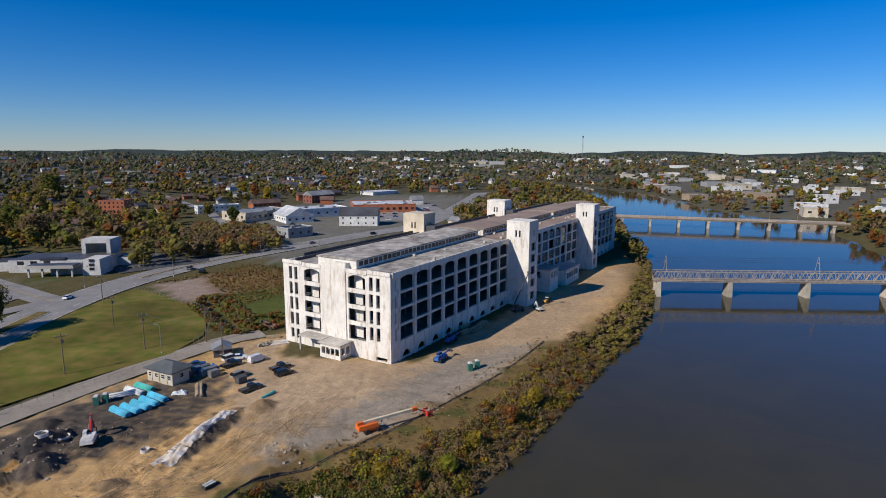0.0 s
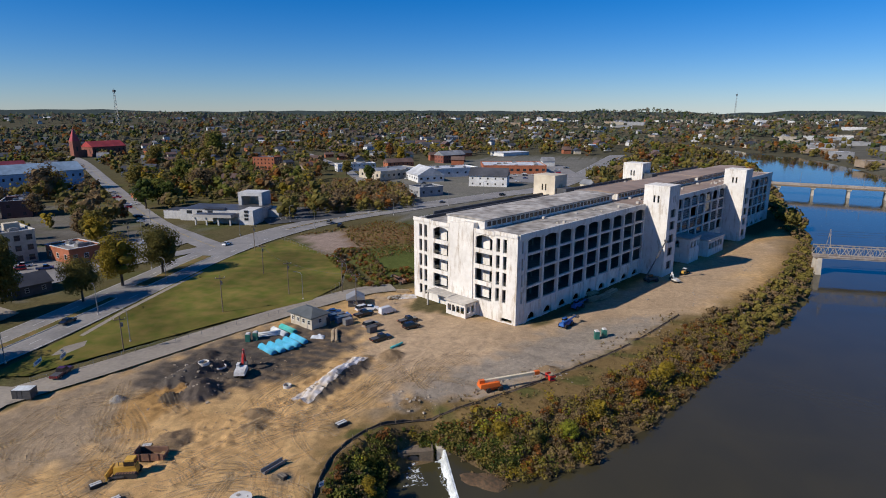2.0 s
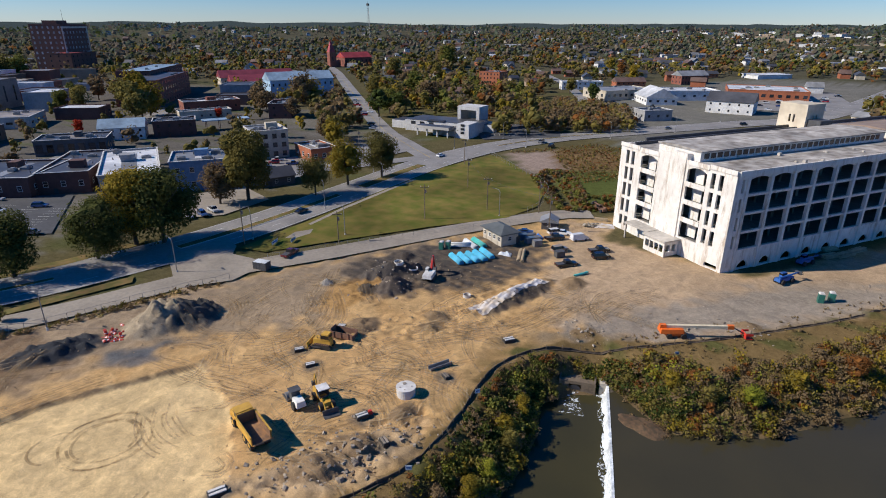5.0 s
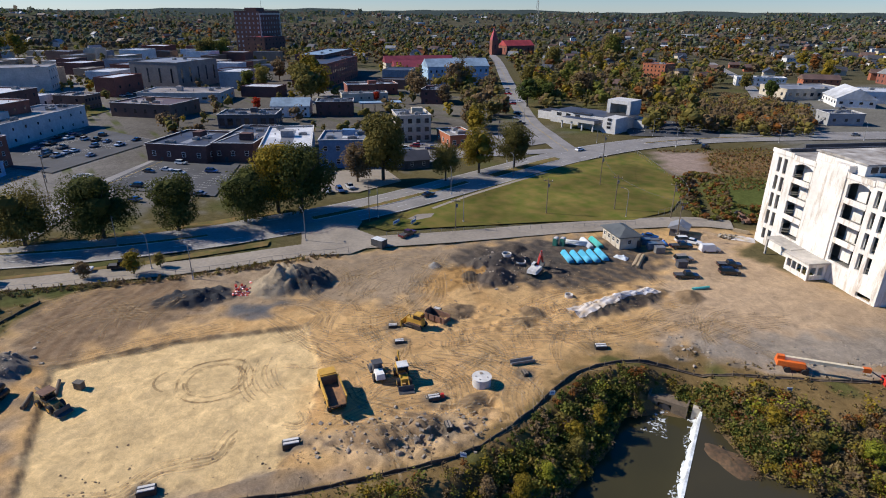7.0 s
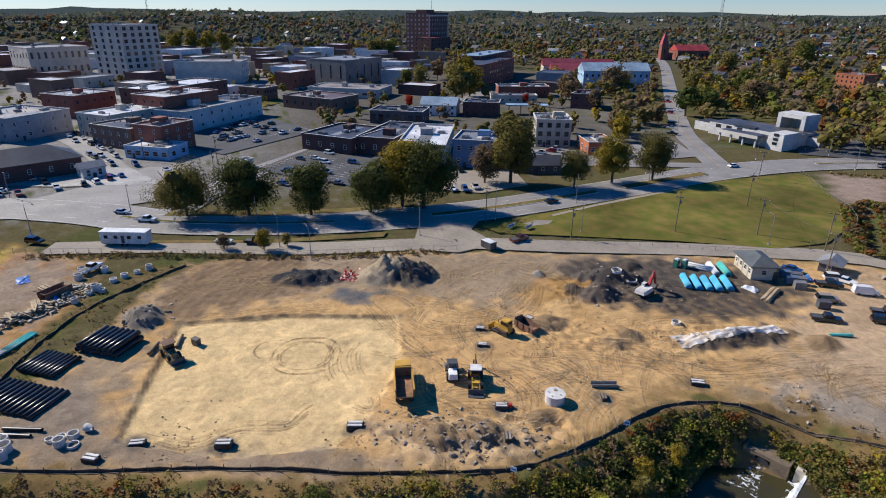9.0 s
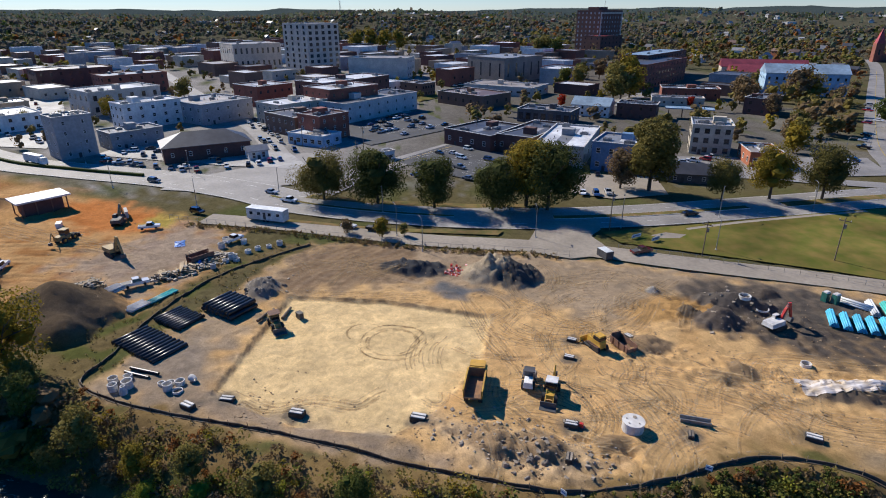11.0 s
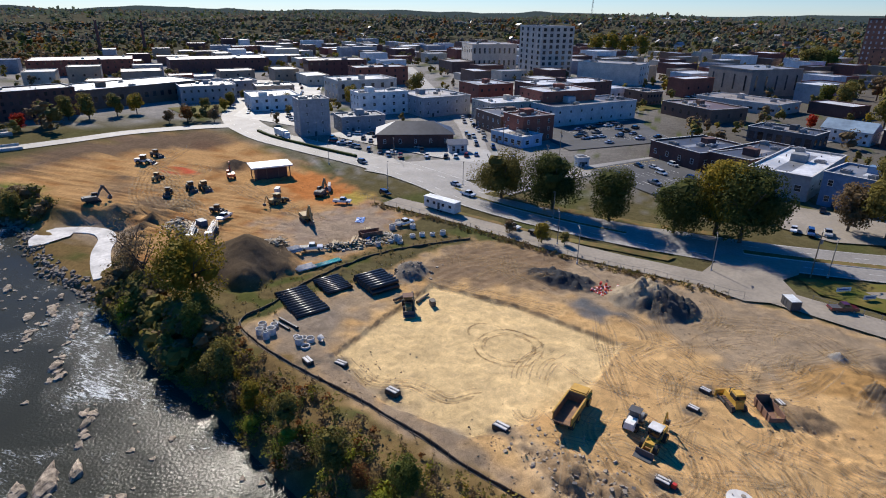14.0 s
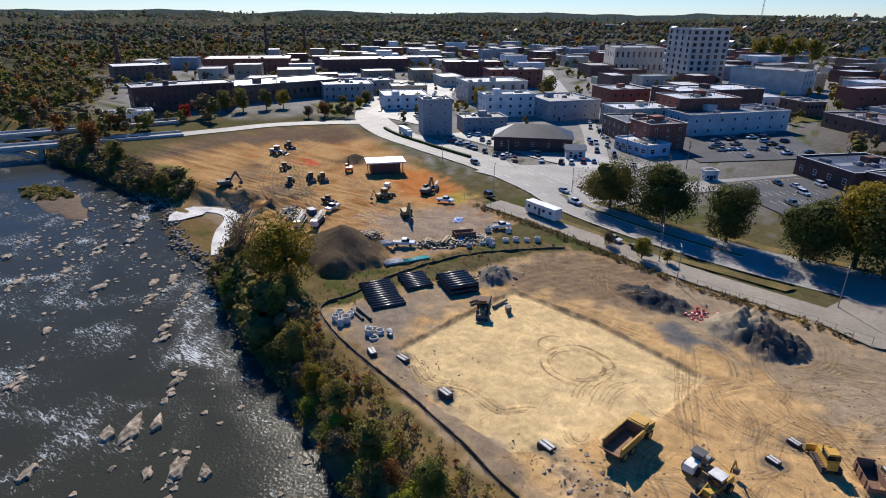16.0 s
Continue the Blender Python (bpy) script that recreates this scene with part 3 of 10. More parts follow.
def height(x, y):
    x, y = np.asarray(x, float), np.asarray(y, float)
    wet = inside(RIVER, x, y)
    d = away(NEAR_SHORE, x, y)
    d2 = away(FAR_SHORE, x, y)
    down = ((x - WEIR_A[0]) * WEIR_D[1] - (y - WEIR_A[1]) * WEIR_D[0]) > 0
    level = np.where(down, DOWN_LEVEL, UP_LEVEL)
    slope = 10 + 3 * waves(x, y, 40, 3)
    bank = level + (0.15 - level) * ramp(-1.0, slope, np.minimum(d, d2)) - 0.15
    bed = level - np.minimum(1.8, 0.25 * np.minimum(d, d2))
    z = np.where(wet, bed, bank)
    dry = np.where(wet, 0, ramp(3, 14, np.minimum(d, d2)))
    site = dry * ramp(16, 0, np.maximum.reduce([-150 - x, x + 15, -60 - y, y - 155]))
    z = z + site * (0.16 * waves(x, y, 11, 8) + 0.06 * waves(x, y, 3.2, 9))
    for poly, deep in CHURNED:
        z = z + dry * deep * patch(poly, x, y, 3) * (0.6 * waves(x, y, 4.2, 61) + 0.6 * np.abs(waves(x, y, 2.2, 62)) - 0.3)
    # the levelled pad, half a metre down behind a lip
    z = z - 0.55 * ramp(-0.4, 0.4, away(PAD + [PAD[0]], x, y) * np.where(inside(PAD, x, y), 1, -1)) * dry
    for hx, hy, a, b, turn, h in HEAPS:
        c, s = math.cos(radians(turn)), math.sin(radians(turn))
        u, v = (x - hx) * c + (y - hy) * s, -(x - hx) * s + (y - hy) * c
        r = np.hypot(u / a, v / b) * (1 + 0.12 * waves(x, y, max(4.5, 0.9 * a), int(abs(hx) * 7)))
        rise = np.clip(1 - r, 0, 1)
        z = z + h * rise ** 0.9 + ramp(0, 0.25, rise) * min(0.16, 0.1 * h) * waves(x, y, 2.6, 21) + (0.45 if hx in (-91, -84, -88, -95, -59.4, -103) else 0.9 if hx == -112.5 else 1.5 if hx == -107 else 0) * ramp(0, 0.35, rise) * (np.abs(waves(x, y, 4.6, 23)) - 0.35)
    # the low shelf of the river walk
    shelf = patch(SHELF, x, y, 2.5)
    z = z * (1 - shelf) + (-4.1 + 0.1 * waves(x, y, 5, 12)) * shelf
    # the sunken stream beside the mill
    ditch = away([(-108, 205), (-96, 190), (-84, 176), (-74, 186)], x, y)
    z = z - 2.6 * ramp(7, 1.5, ditch)
    # far hills
    far = np.hypot(x, y)
    hill = 20 + 16 * waves(x, y, 1500, 31) + 7 * waves(x, y, 520, 32)
    z = z + ramp(700, 1900, far) * np.maximum(hill, 2) * np.where(wet, 0, ramp(0, 160, np.minimum(d, d2)))
    z = z + ramp(2600, 4200, far) * (24 + 10 * waves(x, y, 1900, 33))
    return z


def graded(lo, hi, fine, end, grow=1.075):
    """Sheet lines: evenly spaced from lo to hi, wider and wider out to end."""
    mid = list(np.arange(lo, hi + 0.01, fine))
    up, down, s = [hi], [lo], fine
    while up[-1] < end or down[-1] > -end:
        s = min(s * grow, 160)
        up.append(up[-1] + s)
        down.append(down[-1] - s)
    return np.array(down[:0:-1] + mid + up[1:])


gx, gy = graded(-132, -30, 0.5, 4700), graded(-32, 128, 0.5, 4700)
X, Y = np.meshgrid(gx, gy)
Z = height(X, Y)


def blend(col, w, c):
    return col * (1 - w[..., None]) + np.array(c) * w[..., None]


def soil_colours(x, y):
    far = np.hypot(x, y)
    d = away(NEAR_SHORE, x, y)
    w1, w2, w3 = waves(x, y, 60, 41), waves(x, y, 14, 42), waves(x, y, 5, 43)
    col = np.zeros((*x.shape, 3)) + (0.10, 0.085, 0.042)
    col = blend(col, ramp(0.1, 0.9, w1), (0.075, 0.08, 0.03))
    town = patch(DOWNTOWN, x, y, 25)
    col = blend(col, town, (0.25, 0.235, 0.215))
    col = blend(col, town * ramp(-20, 60, y + 0.1 * x + 30), (0.115, 0.105, 0.09))
    col = blend(col, town * ramp(0.55, 0.9, w2), (0.085, 0.095, 0.04))
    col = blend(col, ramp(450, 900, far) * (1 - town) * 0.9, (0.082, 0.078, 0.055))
    lots = patch([(-190, 330), (-110, 290), (-40, 520), (-30, 760), (-160, 760), (-230, 540)], x, y, 15)
    col = blend(col, lots * 0.8, (0.17, 0.165, 0.15))
    shops = patch([(250, 560), (420, 500), (600, 900), (450, 1400), (240, 1150)], x, y, 25)
    col = blend(col, shops * 0.8, (0.12, 0.115, 0.1))
    # from 2.3 km out, bluish distance haze is painted into the ground colour
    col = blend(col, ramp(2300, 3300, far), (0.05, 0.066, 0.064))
    # the works: pale sandy earth, grey gravel to the road side, dark spoil
    site = patch(WORKS, x, y, 2)
    col = blend(col, site, (0.53, 0.34, 0.155))
    col = blend(col, site * ramp(-0.2, 0.7, w2 + 0.4 * w3) * 0.45, (0.39, 0.225, 0.09))
    grey = patch([(-66, -28), (-129, -2), (-128, 30), (-118, 66), (-110, 88), (-97, 124), (-84, 128), (-76, 106), (-92, 84), (-84, 66), (-97, 48), (-104, 20), (-100, -4), (-66, -8)], x, y, 5)
    col = blend(col, site * grey * 0.85, (0.27, 0.212, 0.15))
    yard = patch([(-78, 160), (-62, 118), (-40, 92), (-10, 112), (20, 165), (75, 300), (62, 300), (-25, 150), (-64, 165)], x, y, 6)
    col = blend(col, site * yard * 0.85, (0.40, 0.295, 0.195))
    gravel = patch([(-46, 91), (-32, 99), (-14, 118), (4, 148), (20, 172), (4, 165), (-14, 150), (-30, 124), (-42, 106)], x, y, 4)
    col = blend(col, site * gravel * 0.8, (0.255, 0.225, 0.185))
    spoil = patch([(-104, 92), (-97, 84), (-86, 78), (-76, 92), (-67, 102), (-63, 120), (-70, 134), (-86, 132), (-98, 114)], x, y, 3)
    col = blend(col, spoil * (0.78 + 0.2 * ramp(-0.6, 0.4, w3)), (0.078, 0.068, 0.06))
    brown = patch([(-128, -2), (-128, 26), (-108, 30), (-101, 4), (-99, -6)], x, y, 4)
    col = blend(col, brown * (0.78 + 0.2 * np.sin(np.hypot(x + 78, y - 60) * 2.6 + 0.8 * w2)), (0.195, 0.13, 0.078))
    col = blend(col, patch(PAD, x, y, 0.8), (0.60, 0.435, 0.22))
    # ragged dark band on the pad's lip: cut earth plus the lip's painted shadow
    col = blend(col, ramp(0.75, 0.2, np.abs(away(PAD + [PAD[0]], x, y) * np.where(inside(PAD, x, y), 1, -1) + 0.2)) * ramp(-0.5, 0.3, w3 + 0.5 * w2) * 0.8, (0.17, 0.12, 0.075))
    col = blend(col, patch([(-78, 42), (-60, 32), (-50, 60), (-54, 82), (-66, 96), (-80, 66)], x, y, 4) * ramp(-0.8, 0.5, w2) * 0.75, (0.58, 0.36, 0.16))
    rim = patch([(-66, -28), (-82, -14), (-66, -6), (-57, 8), (-54, 22), (-46, 34), (-47, 24), (-55, 3)], x, y, 2)
    col = blend(col, rim * 0.8, (0.235, 0.19, 0.145))
    col = blend(col, patch([(-58, 28), (-46, 36), (-41, 50), (-46, 56), (-53, 44)], x, y, 2) * 0.6, (0.37, 0.285, 0.19))
    for ix, iy in INLETS:
        col = blend(col, ramp(2.6, 1.3, np.hypot(x - ix, y - iy) + 0.5 * w3) * 0.85, (0.13, 0.112, 0.092))
    dug = patch([(-97, 82), (-90, 70), (-84, 72), (-86, 88), (-90, 92)], x, y, 1.5)
    col = blend(col, dug * 0.8, (0.42, 0.24, 0.085))
    col = blend(col, patch([(-104, 33), (-100, 31), (-96, 38), (-100, 42)], x, y, 1.5), (0.12, 0.12, 0.12))
    # the second works downstream: orange clay
    second = patch(SECOND_WORKS, x, y, 4)
    col = blend(col, second, (0.42, 0.25, 0.11))
    col = blend(col, second * ramp(0.0, 0.8, w2), (0.31, 0.155, 0.06))
    col = blend(col, second * patch([(-116, -184), (-150, -204), (-196, -200), (-226, -172), (-208, -138), (-190, -152), (-160, -176), (-128, -176)], x, y, 3), (0.15, 0.105, 0.07))
    col = blend(col, second * patch([(-165, -92), (-180, -70), (-160, -50), (-140, -44), (-142, -66)], x, y, 5) * 0.8, (0.44, 0.155, 0.045))
    col = blend(col, second * patch([(-118, -62), (-150, -38), (-128, -20), (-100, -34)], x, y, 6) * 0.7, (0.26, 0.23, 0.195))
    for poly, soft, c in (([(-108, -84), (-96, -68), (-104, -62), (-118, -82)], 3, (0.17, 0.115, 0.07)), ([(-112, -110), (-128, -112), (-126, -96), (-112, -92)], 4, (0.14, 0.105, 0.075)), ([(-118, -130), (-140, -142), (-134, -124), (-120, -120)], 4, (0.22, 0.15, 0.09)),
                          ([(-160, -114), (-176, -122), (-174, -106), (-162, -104)], 2, (0.07, 0.055, 0.045)), ([(-146, -54), (-144, -44), (-158, -44), (-158, -52)], 1, (0.34, 0.28, 0.07)), ([(-104, -36), (-122, -18), (-126, -22), (-110, -40)], 3, (0.30, 0.22, 0.14))):
        col = blend(col, second * patch(poly, x, y, soft) * 0.85, c)
    for hx, hy, a, b, turn, h in HEAPS:
        c, s = math.cos(radians(turn)), math.sin(radians(turn))
        u, v = (x - hx) * c + (y - hy) * s, -(x - hx) * s + (y - hy) * c
        r = np.hypot(u / a, v / b)
        tone = {-112.5: (0.052, 0.054, 0.058), -107: (0.075, 0.073, 0.07), -109: (0.34, 0.275, 0.19), -103: (0.20, 0.175, 0.145), -91: (0.10, 0.085, 0.072), -84: (0.105, 0.085, 0.07), -108: (0.10, 0.075, 0.05), -122: (0.10, 0.078, 0.055), -140: (0.16, 0.11, 0.07), -104: (0.12, 0.085, 0.055), -152: (0.36, 0.14, 0.045), -88: (0.07, 0.058, 0.048), -95: (0.08, 0.066, 0.055), -59.4: (0.13, 0.10, 0.072), -92.5: (0.115, 0.085, 0.055), -98: (0.3, 0.29, 0.27), -170: (0.06, 0.048, 0.038), -195: (0.14, 0.09, 0.06)}.get(hx, (0.24, 0.165, 0.095))
        if h > 0.6:
            col = blend(col, ramp(1.1, 0.85, r + 0.1 * w3), tone)
    strip = patch([(-66, -30), (-70, -46), (-80, -48), (-92, -30), (-112, -21), (-132, -8), (-128, 0), (-112, -16), (-93, -24), (-76, -27)], x, y, 2)
    strip = strip * ramp(12, 15, np.hypot(x + 92.5, y + 46))
    col = blend(col, strip, (0.125, 0.095, 0.045))
    col = blend(col, strip * ramp(-0.1, 0.6, w2), (0.08, 0.085, 0.028))
    col = blend(col, ramp(5.5, 4.6, np.hypot(x + 154, y + 126)) * ramp(3.0, 3.8, np.hypot(x + 154, y + 126)), (0.45, 0.09, 0.05))
    col = blend(col, patch([(-96, -140), (-104, -136), (-120, -156), (-116, -170), (-104, -160)], x, y, 3), (0.11, 0.15, 0.03))
    col = blend(col, patch(SHELF, x, y, 1.5), (0.30, 0.225, 0.15))
    # lot beside the mill, stream banks
    col = blend(col, patch([(-142, 238), (-123, 274), (-100, 268), (-86, 222), (-98, 205)], x, y, 5), (0.17, 0.105, 0.05))
    col = blend(col, patch([(-149, 231), (-136, 250), (-104, 212), (-112, 200)], x, y, 3), (0.27, 0.205, 0.165))
    col = blend(col, patch([(-118, 212), (-90, 236), (-62, 196), (-74, 176)], x, y, 4), (0.085, 0.10, 0.03))
    # the overgrown river bank
    veg = ramp(16, 11, d + 2 * w2) * (1 - inside(RIVER, x, y)) * (1 - ramp(1, 3, (site + second - 0.5) * 4))
    veg = np.maximum(veg, patch([(-44, 86), (-38, 94), (-28, 102), (-14, 120), (2, 144), (16, 172), (34, 170), (14, 124), (-10, 90), (-30, 90)], x, y, 1.0) * (1 - inside(RIVER, x, y)))
    col = blend(col, veg, (0.17, 0.115, 0.05))
    col = blend(col, veg * ramp(0.2, 0.9, w2), (0.095, 0.09, 0.032))
    col = blend(col, ramp(2.0, 0.5, d) * 0.8, (0.12, 0.085, 0.05))
    return col


def land():
    n, k = X.shape
    pts = np.stack([X, Y, Z], -1).reshape(-1, 3)
    i = np.arange((n - 1) * (k - 1))
    r, c = i // (k - 1), i % (k - 1)
    a = r * k + c
    quads = np.stack([a, a + 1, a + k + 1, a + k], 1)
    me = bpy.data.meshes.new("ground")
    me.vertices.add(len(pts))
    me.vertices.foreach_set("co", pts.ravel())
    me.loops.add(quads.size)
    me.loops.foreach_set("vertex_index", quads.ravel())
    me.polygons.add(len(quads))
    me.polygons.foreach_set("loop_start", np.arange(0, quads.size, 4))
    me.polygons.foreach_set("loop_total", np.full(len(quads), 4))
    me.update()
    me.materials.append(M["soil"])
    me.shade_smooth()
    lay = me.attributes.new("soil", "FLOAT_COLOR", "POINT")
    rgba = np.ones((len(pts), 4), np.float32)
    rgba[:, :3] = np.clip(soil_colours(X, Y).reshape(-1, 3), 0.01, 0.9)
    rgba[:, 3] = np.maximum(patch(WORKS, X, Y, 2), patch(SECOND_WORKS, X, Y, 4)).ravel() * (1 - 0.6 * patch(PAD, X, Y, 2).ravel())
    lay.data.foreach_set("color", rgba.ravel())
    return tagged(new("ground", me), "sandy graded earth, gravel and autumn grassland reaching the hills", "ground", kind="structure")


land()


def ground_z(x, y):
    """The height of the ground sheet at a place."""
    i, j = min(max(np.searchsorted(gx, x) - 1, 0), len(gx) - 2), min(max(np.searchsorted(gy, y) - 1, 0), len(gy) - 2)
    u, v = (x - gx[i]) / (gx[i + 1] - gx[i]), (y - gy[j]) / (gy[j + 1] - gy[j])
    return float((Z[j, i] * (1 - u) + Z[j, i + 1] * u) * (1 - v) + (Z[j + 1, i] * (1 - u) + Z[j + 1, i + 1] * u) * v)


def wheel_marks(name, label, material, runs):
    """Tracks of wheels and crawlers: pairs of pressed lines along the ways that machines took. runs: way, lines, spacing, width."""
    s, rng = Shape(), random.Random(len(runs))
    for way, lines, gap, width in runs:
        line = sweep(way, 0.7)
        n = sides(line)
        for k in range(lines):
            off = (k - (lines - 1) / 2) * gap + rng.uniform(-0.2, 0.2)
            a, b = sorted((rng.uniform(0, 0.3), rng.uniform(0.7, 1.0)))
            q = (line + n * (off + 0.12 * np.sin(np.arange(len(line)) * 0.4 + k))[:, None])[int(a * len(line)):max(int(b * len(line)), 4)]
            if len(q) < 3:
                continue
            z = [max(ground_z(*(p + w)) for w in ((0, 0), (0.25, 0), (-0.25, 0), (0, 0.25), (0, -0.25))) + 0.02 for p in q]
            ribbon(q, width / 2, -width / 2, z, s)
    solid(name, s, M[material], label, "tracks", kind="stuff")


def ring_way(cx, cy, r, a0=0, a1=380):
    return [(cx + r * math.cos(radians(a)), cy + r * math.sin(radians(a))) for a in range(a0, a1, 20)]


RUNS = [(ring_way(-80, 23, 4.6, 0, 420), 1, 0, 0.42), (ring_way(-80, 23, 4.8, 150, 620), 1, 0, 0.42), (ring_way(-80, 23, 6.4, 30, 450), 1, 0, 0.42), (ring_way(-80, 23, 6.5, 200, 640), 1, 0, 0.42), (ring_way(-83.5, 17.5, 3.4, 120, 330), 1, 0, 0.42),
        ([(-101.7, -4.4), (-99.1, 6.4), (-97.4, 21.4), (-95.9, 32.2)], 5, 0.9, 0.4), ([(-118, -12), (-124.2, -5.6), (-126.5, 3.9), (-125, 16)], 7, 1.1, 0.35), ([(-121.8, 11.0), (-111.0, 15.4), (-107.2, 20.2)], 4, 0.9, 0.4),
        ([(-110, -4), (-116, 6), (-112, 18), (-106, 28)], 6, 1.2, 0.35), ([(-66.8, -5.0), (-60.8, 4.5), (-62.6, 11.1), (-60.8, 17.9), (-63.9, 21.3), (-65.3, 25.3)], 4, 0.7, 0.4),
        ([(-100.6, 41.2), (-96.3, 46.3), (-90.2, 47.8), (-86.0, 45.5)], 4, 1.0, 0.4), ([(-101.2, 54.8), (-104.7, 63.5), (-105.3, 75.9), (-93.2, 83.3)], 6, 1.1, 0.4), ([(-88.4, 67.0), (-91.2, 71.7), (-104.0, 88.2)], 5, 0.9, 0.4),
        ([(-92.0, 86.0), (-86, 82), (-80.7, 79.5)], 4, 0.8, 0.5), ([(-73.3, 57.8), (-68.4, 62.7), (-65.6, 71.5), (-58.9, 81.7), (-51.7, 91.3), (-48.9, 105.6), (-45.7, 120.7)], 9, 0.8, 0.38)]
RUNS += [([(-68.9, 42.4), (-61.3, 41.2), (-56.3, 44.0), (-51.2, 47.6)], 4, 0.9, 0.42), ([(-65.1, 54.9), (-59.8, 57.0), (-54.7, 57.1), (-49.5, 54.6)], 6, 0.8, 0.4), ([(-65.9, 60.5), (-64.7, 65.3), (-60.2, 67.8), (-56, 66)], 5, 0.7, 0.4),
         ([(-63.7, 32.3), (-61.3, 32.0), (-60.7, 30.3), (-63, 28)], 3, 0.7, 0.4), ([(-65.5, 79.0), (-59.9, 82.5), (-52.8, 84.2), (-47.5, 83.4)], 5, 0.9, 0.4), ([(-40.8, 104.2), (-39.7, 116.6), (-33.9, 128.6)], 6, 1.1, 0.4),
         ([(-97.6, 37.5), (-80.2, 41.7), (-70.2, 44.7), (-59.9, 46.7)], 4, 1.0, 0.4), ([(-70.6, 82.9), (-70.4, 94.9), (-66.1, 110.3)], 4, 0.8, 0.4), ([(-82, 50), (-80, 58), (-84, 70), (-96, 78)], 6, 1.0, 0.4), ([(-90, 52), (-82, 62), (-74, 68), (-66, 74)], 5, 1.0, 0.38)]
roam = random.Random(21)
for _ in range(90):
    cx, cy = roam.choice(((-66, 66), (-60, 48), (-74, 48), (-90, 60), (-98, 66), (-60, 90), (-48, 108), (-112, 8), (-56, 62)))
    cx, cy, r, a = cx + roam.gauss(0, 6), cy + roam.gauss(0, 6), roam.uniform(5, 22), roam.randrange(0, 360)
    RUNS.append((ring_way(cx - r * math.cos(radians(a)), cy - r * math.sin(radians(a)), r, a - roam.randrange(20, 50), a + roam.randrange(20, 60)), roam.choice((2, 3, 4)), roam.choice((0.6, 0.9, 1.6)), 0.28))
wheel_marks("track_marks", "curved wheel and crawler tracks pressed into the soil", "rut", RUNS)
wheel_marks("sand_ridges", "pale sand thrown up beside the wheel tracks", "rut_pale", [(w, n + 1, g, 0.28) for w, n, g, _ in RUNS[5:]])
YARD_RUNS = [([(-160 + 9 * k, -150 + 14 * k), (-150 + 9 * k, -128 + 10 * k), (-136 + 7 * k, -112 + 11 * k), (-118 + 4 * k, -104 + 12 * k)], 4, 1.4, 0.6) for k in range(4)]
YARD_RUNS += [([(-196, -160), (-176, -150), (-152, -138), (-128, -118), (-112, -96)], 5, 1.5, 0.6), ([(-150, -100), (-142, -84), (-132, -62), (-124, -40)], 5, 1.4, 0.6), (ring_way(-154, -126, 9, 0, 300), 3, 1.4, 0.6)]
wheel_marks("track_marks", "haul tracks pressed into the clay of the second works", "rut", YARD_RUNS)
wheel_marks("sand_ridges", "pale dust lines beside the haul tracks", "rut_pale", [(w, n + 1, g, 0.7) for w, n, g, _ in YARD_RUNS])


def sheet(poly, z, name, material, label, category):
    s = Shape()
    s.add([(x, y, z) for x, y in poly], [tuple(range(len(poly)))])
    return solid(name, s, material, label, category, kind="structure")


# water: the still reach above the weir and the rapids below it
far_end = WEIR_A + WEIR_D * 330
up_poly = [(-28.5, 88), tuple(WEIR_A + WEIR_D * 4), tuple(far_end), (330, -60), (420, 350), (420, 1000), (-60, 1650), (-190, 1560), (60, 1000), (60, 500), (50, 300), (0, 150), (-40, 100)]
sheet(up_poly, UP_LEVEL, "river_upper", M["river"], "calm dark river reach above the weir", "water")
pool_poly = [(-44, 92), tuple(WEIR_A + WEIR_D * -3), tuple(WEIR_A + WEIR_D * 60), (-46, 44), (-46, 60)]
sheet(pool_poly, DOWN_LEVEL, "river_pool", M["pool"], "dark olive pool below the weir", "water")
down_poly = [(-46, 44), tuple(WEIR_A + WEIR_D * 60), tuple(WEIR_A + WEIR_D * 150), tuple(far_end + np.array((-1, -1))), (120, -300), (-60, -700), (-260, -700), (-140, -230), (-115, -140), (-80, -60), (-55, 0)]
sheet(down_poly, DOWN_LEVEL, "river_lower", M["rapids"], "shallow rocky river rapids with broken white water", "water")


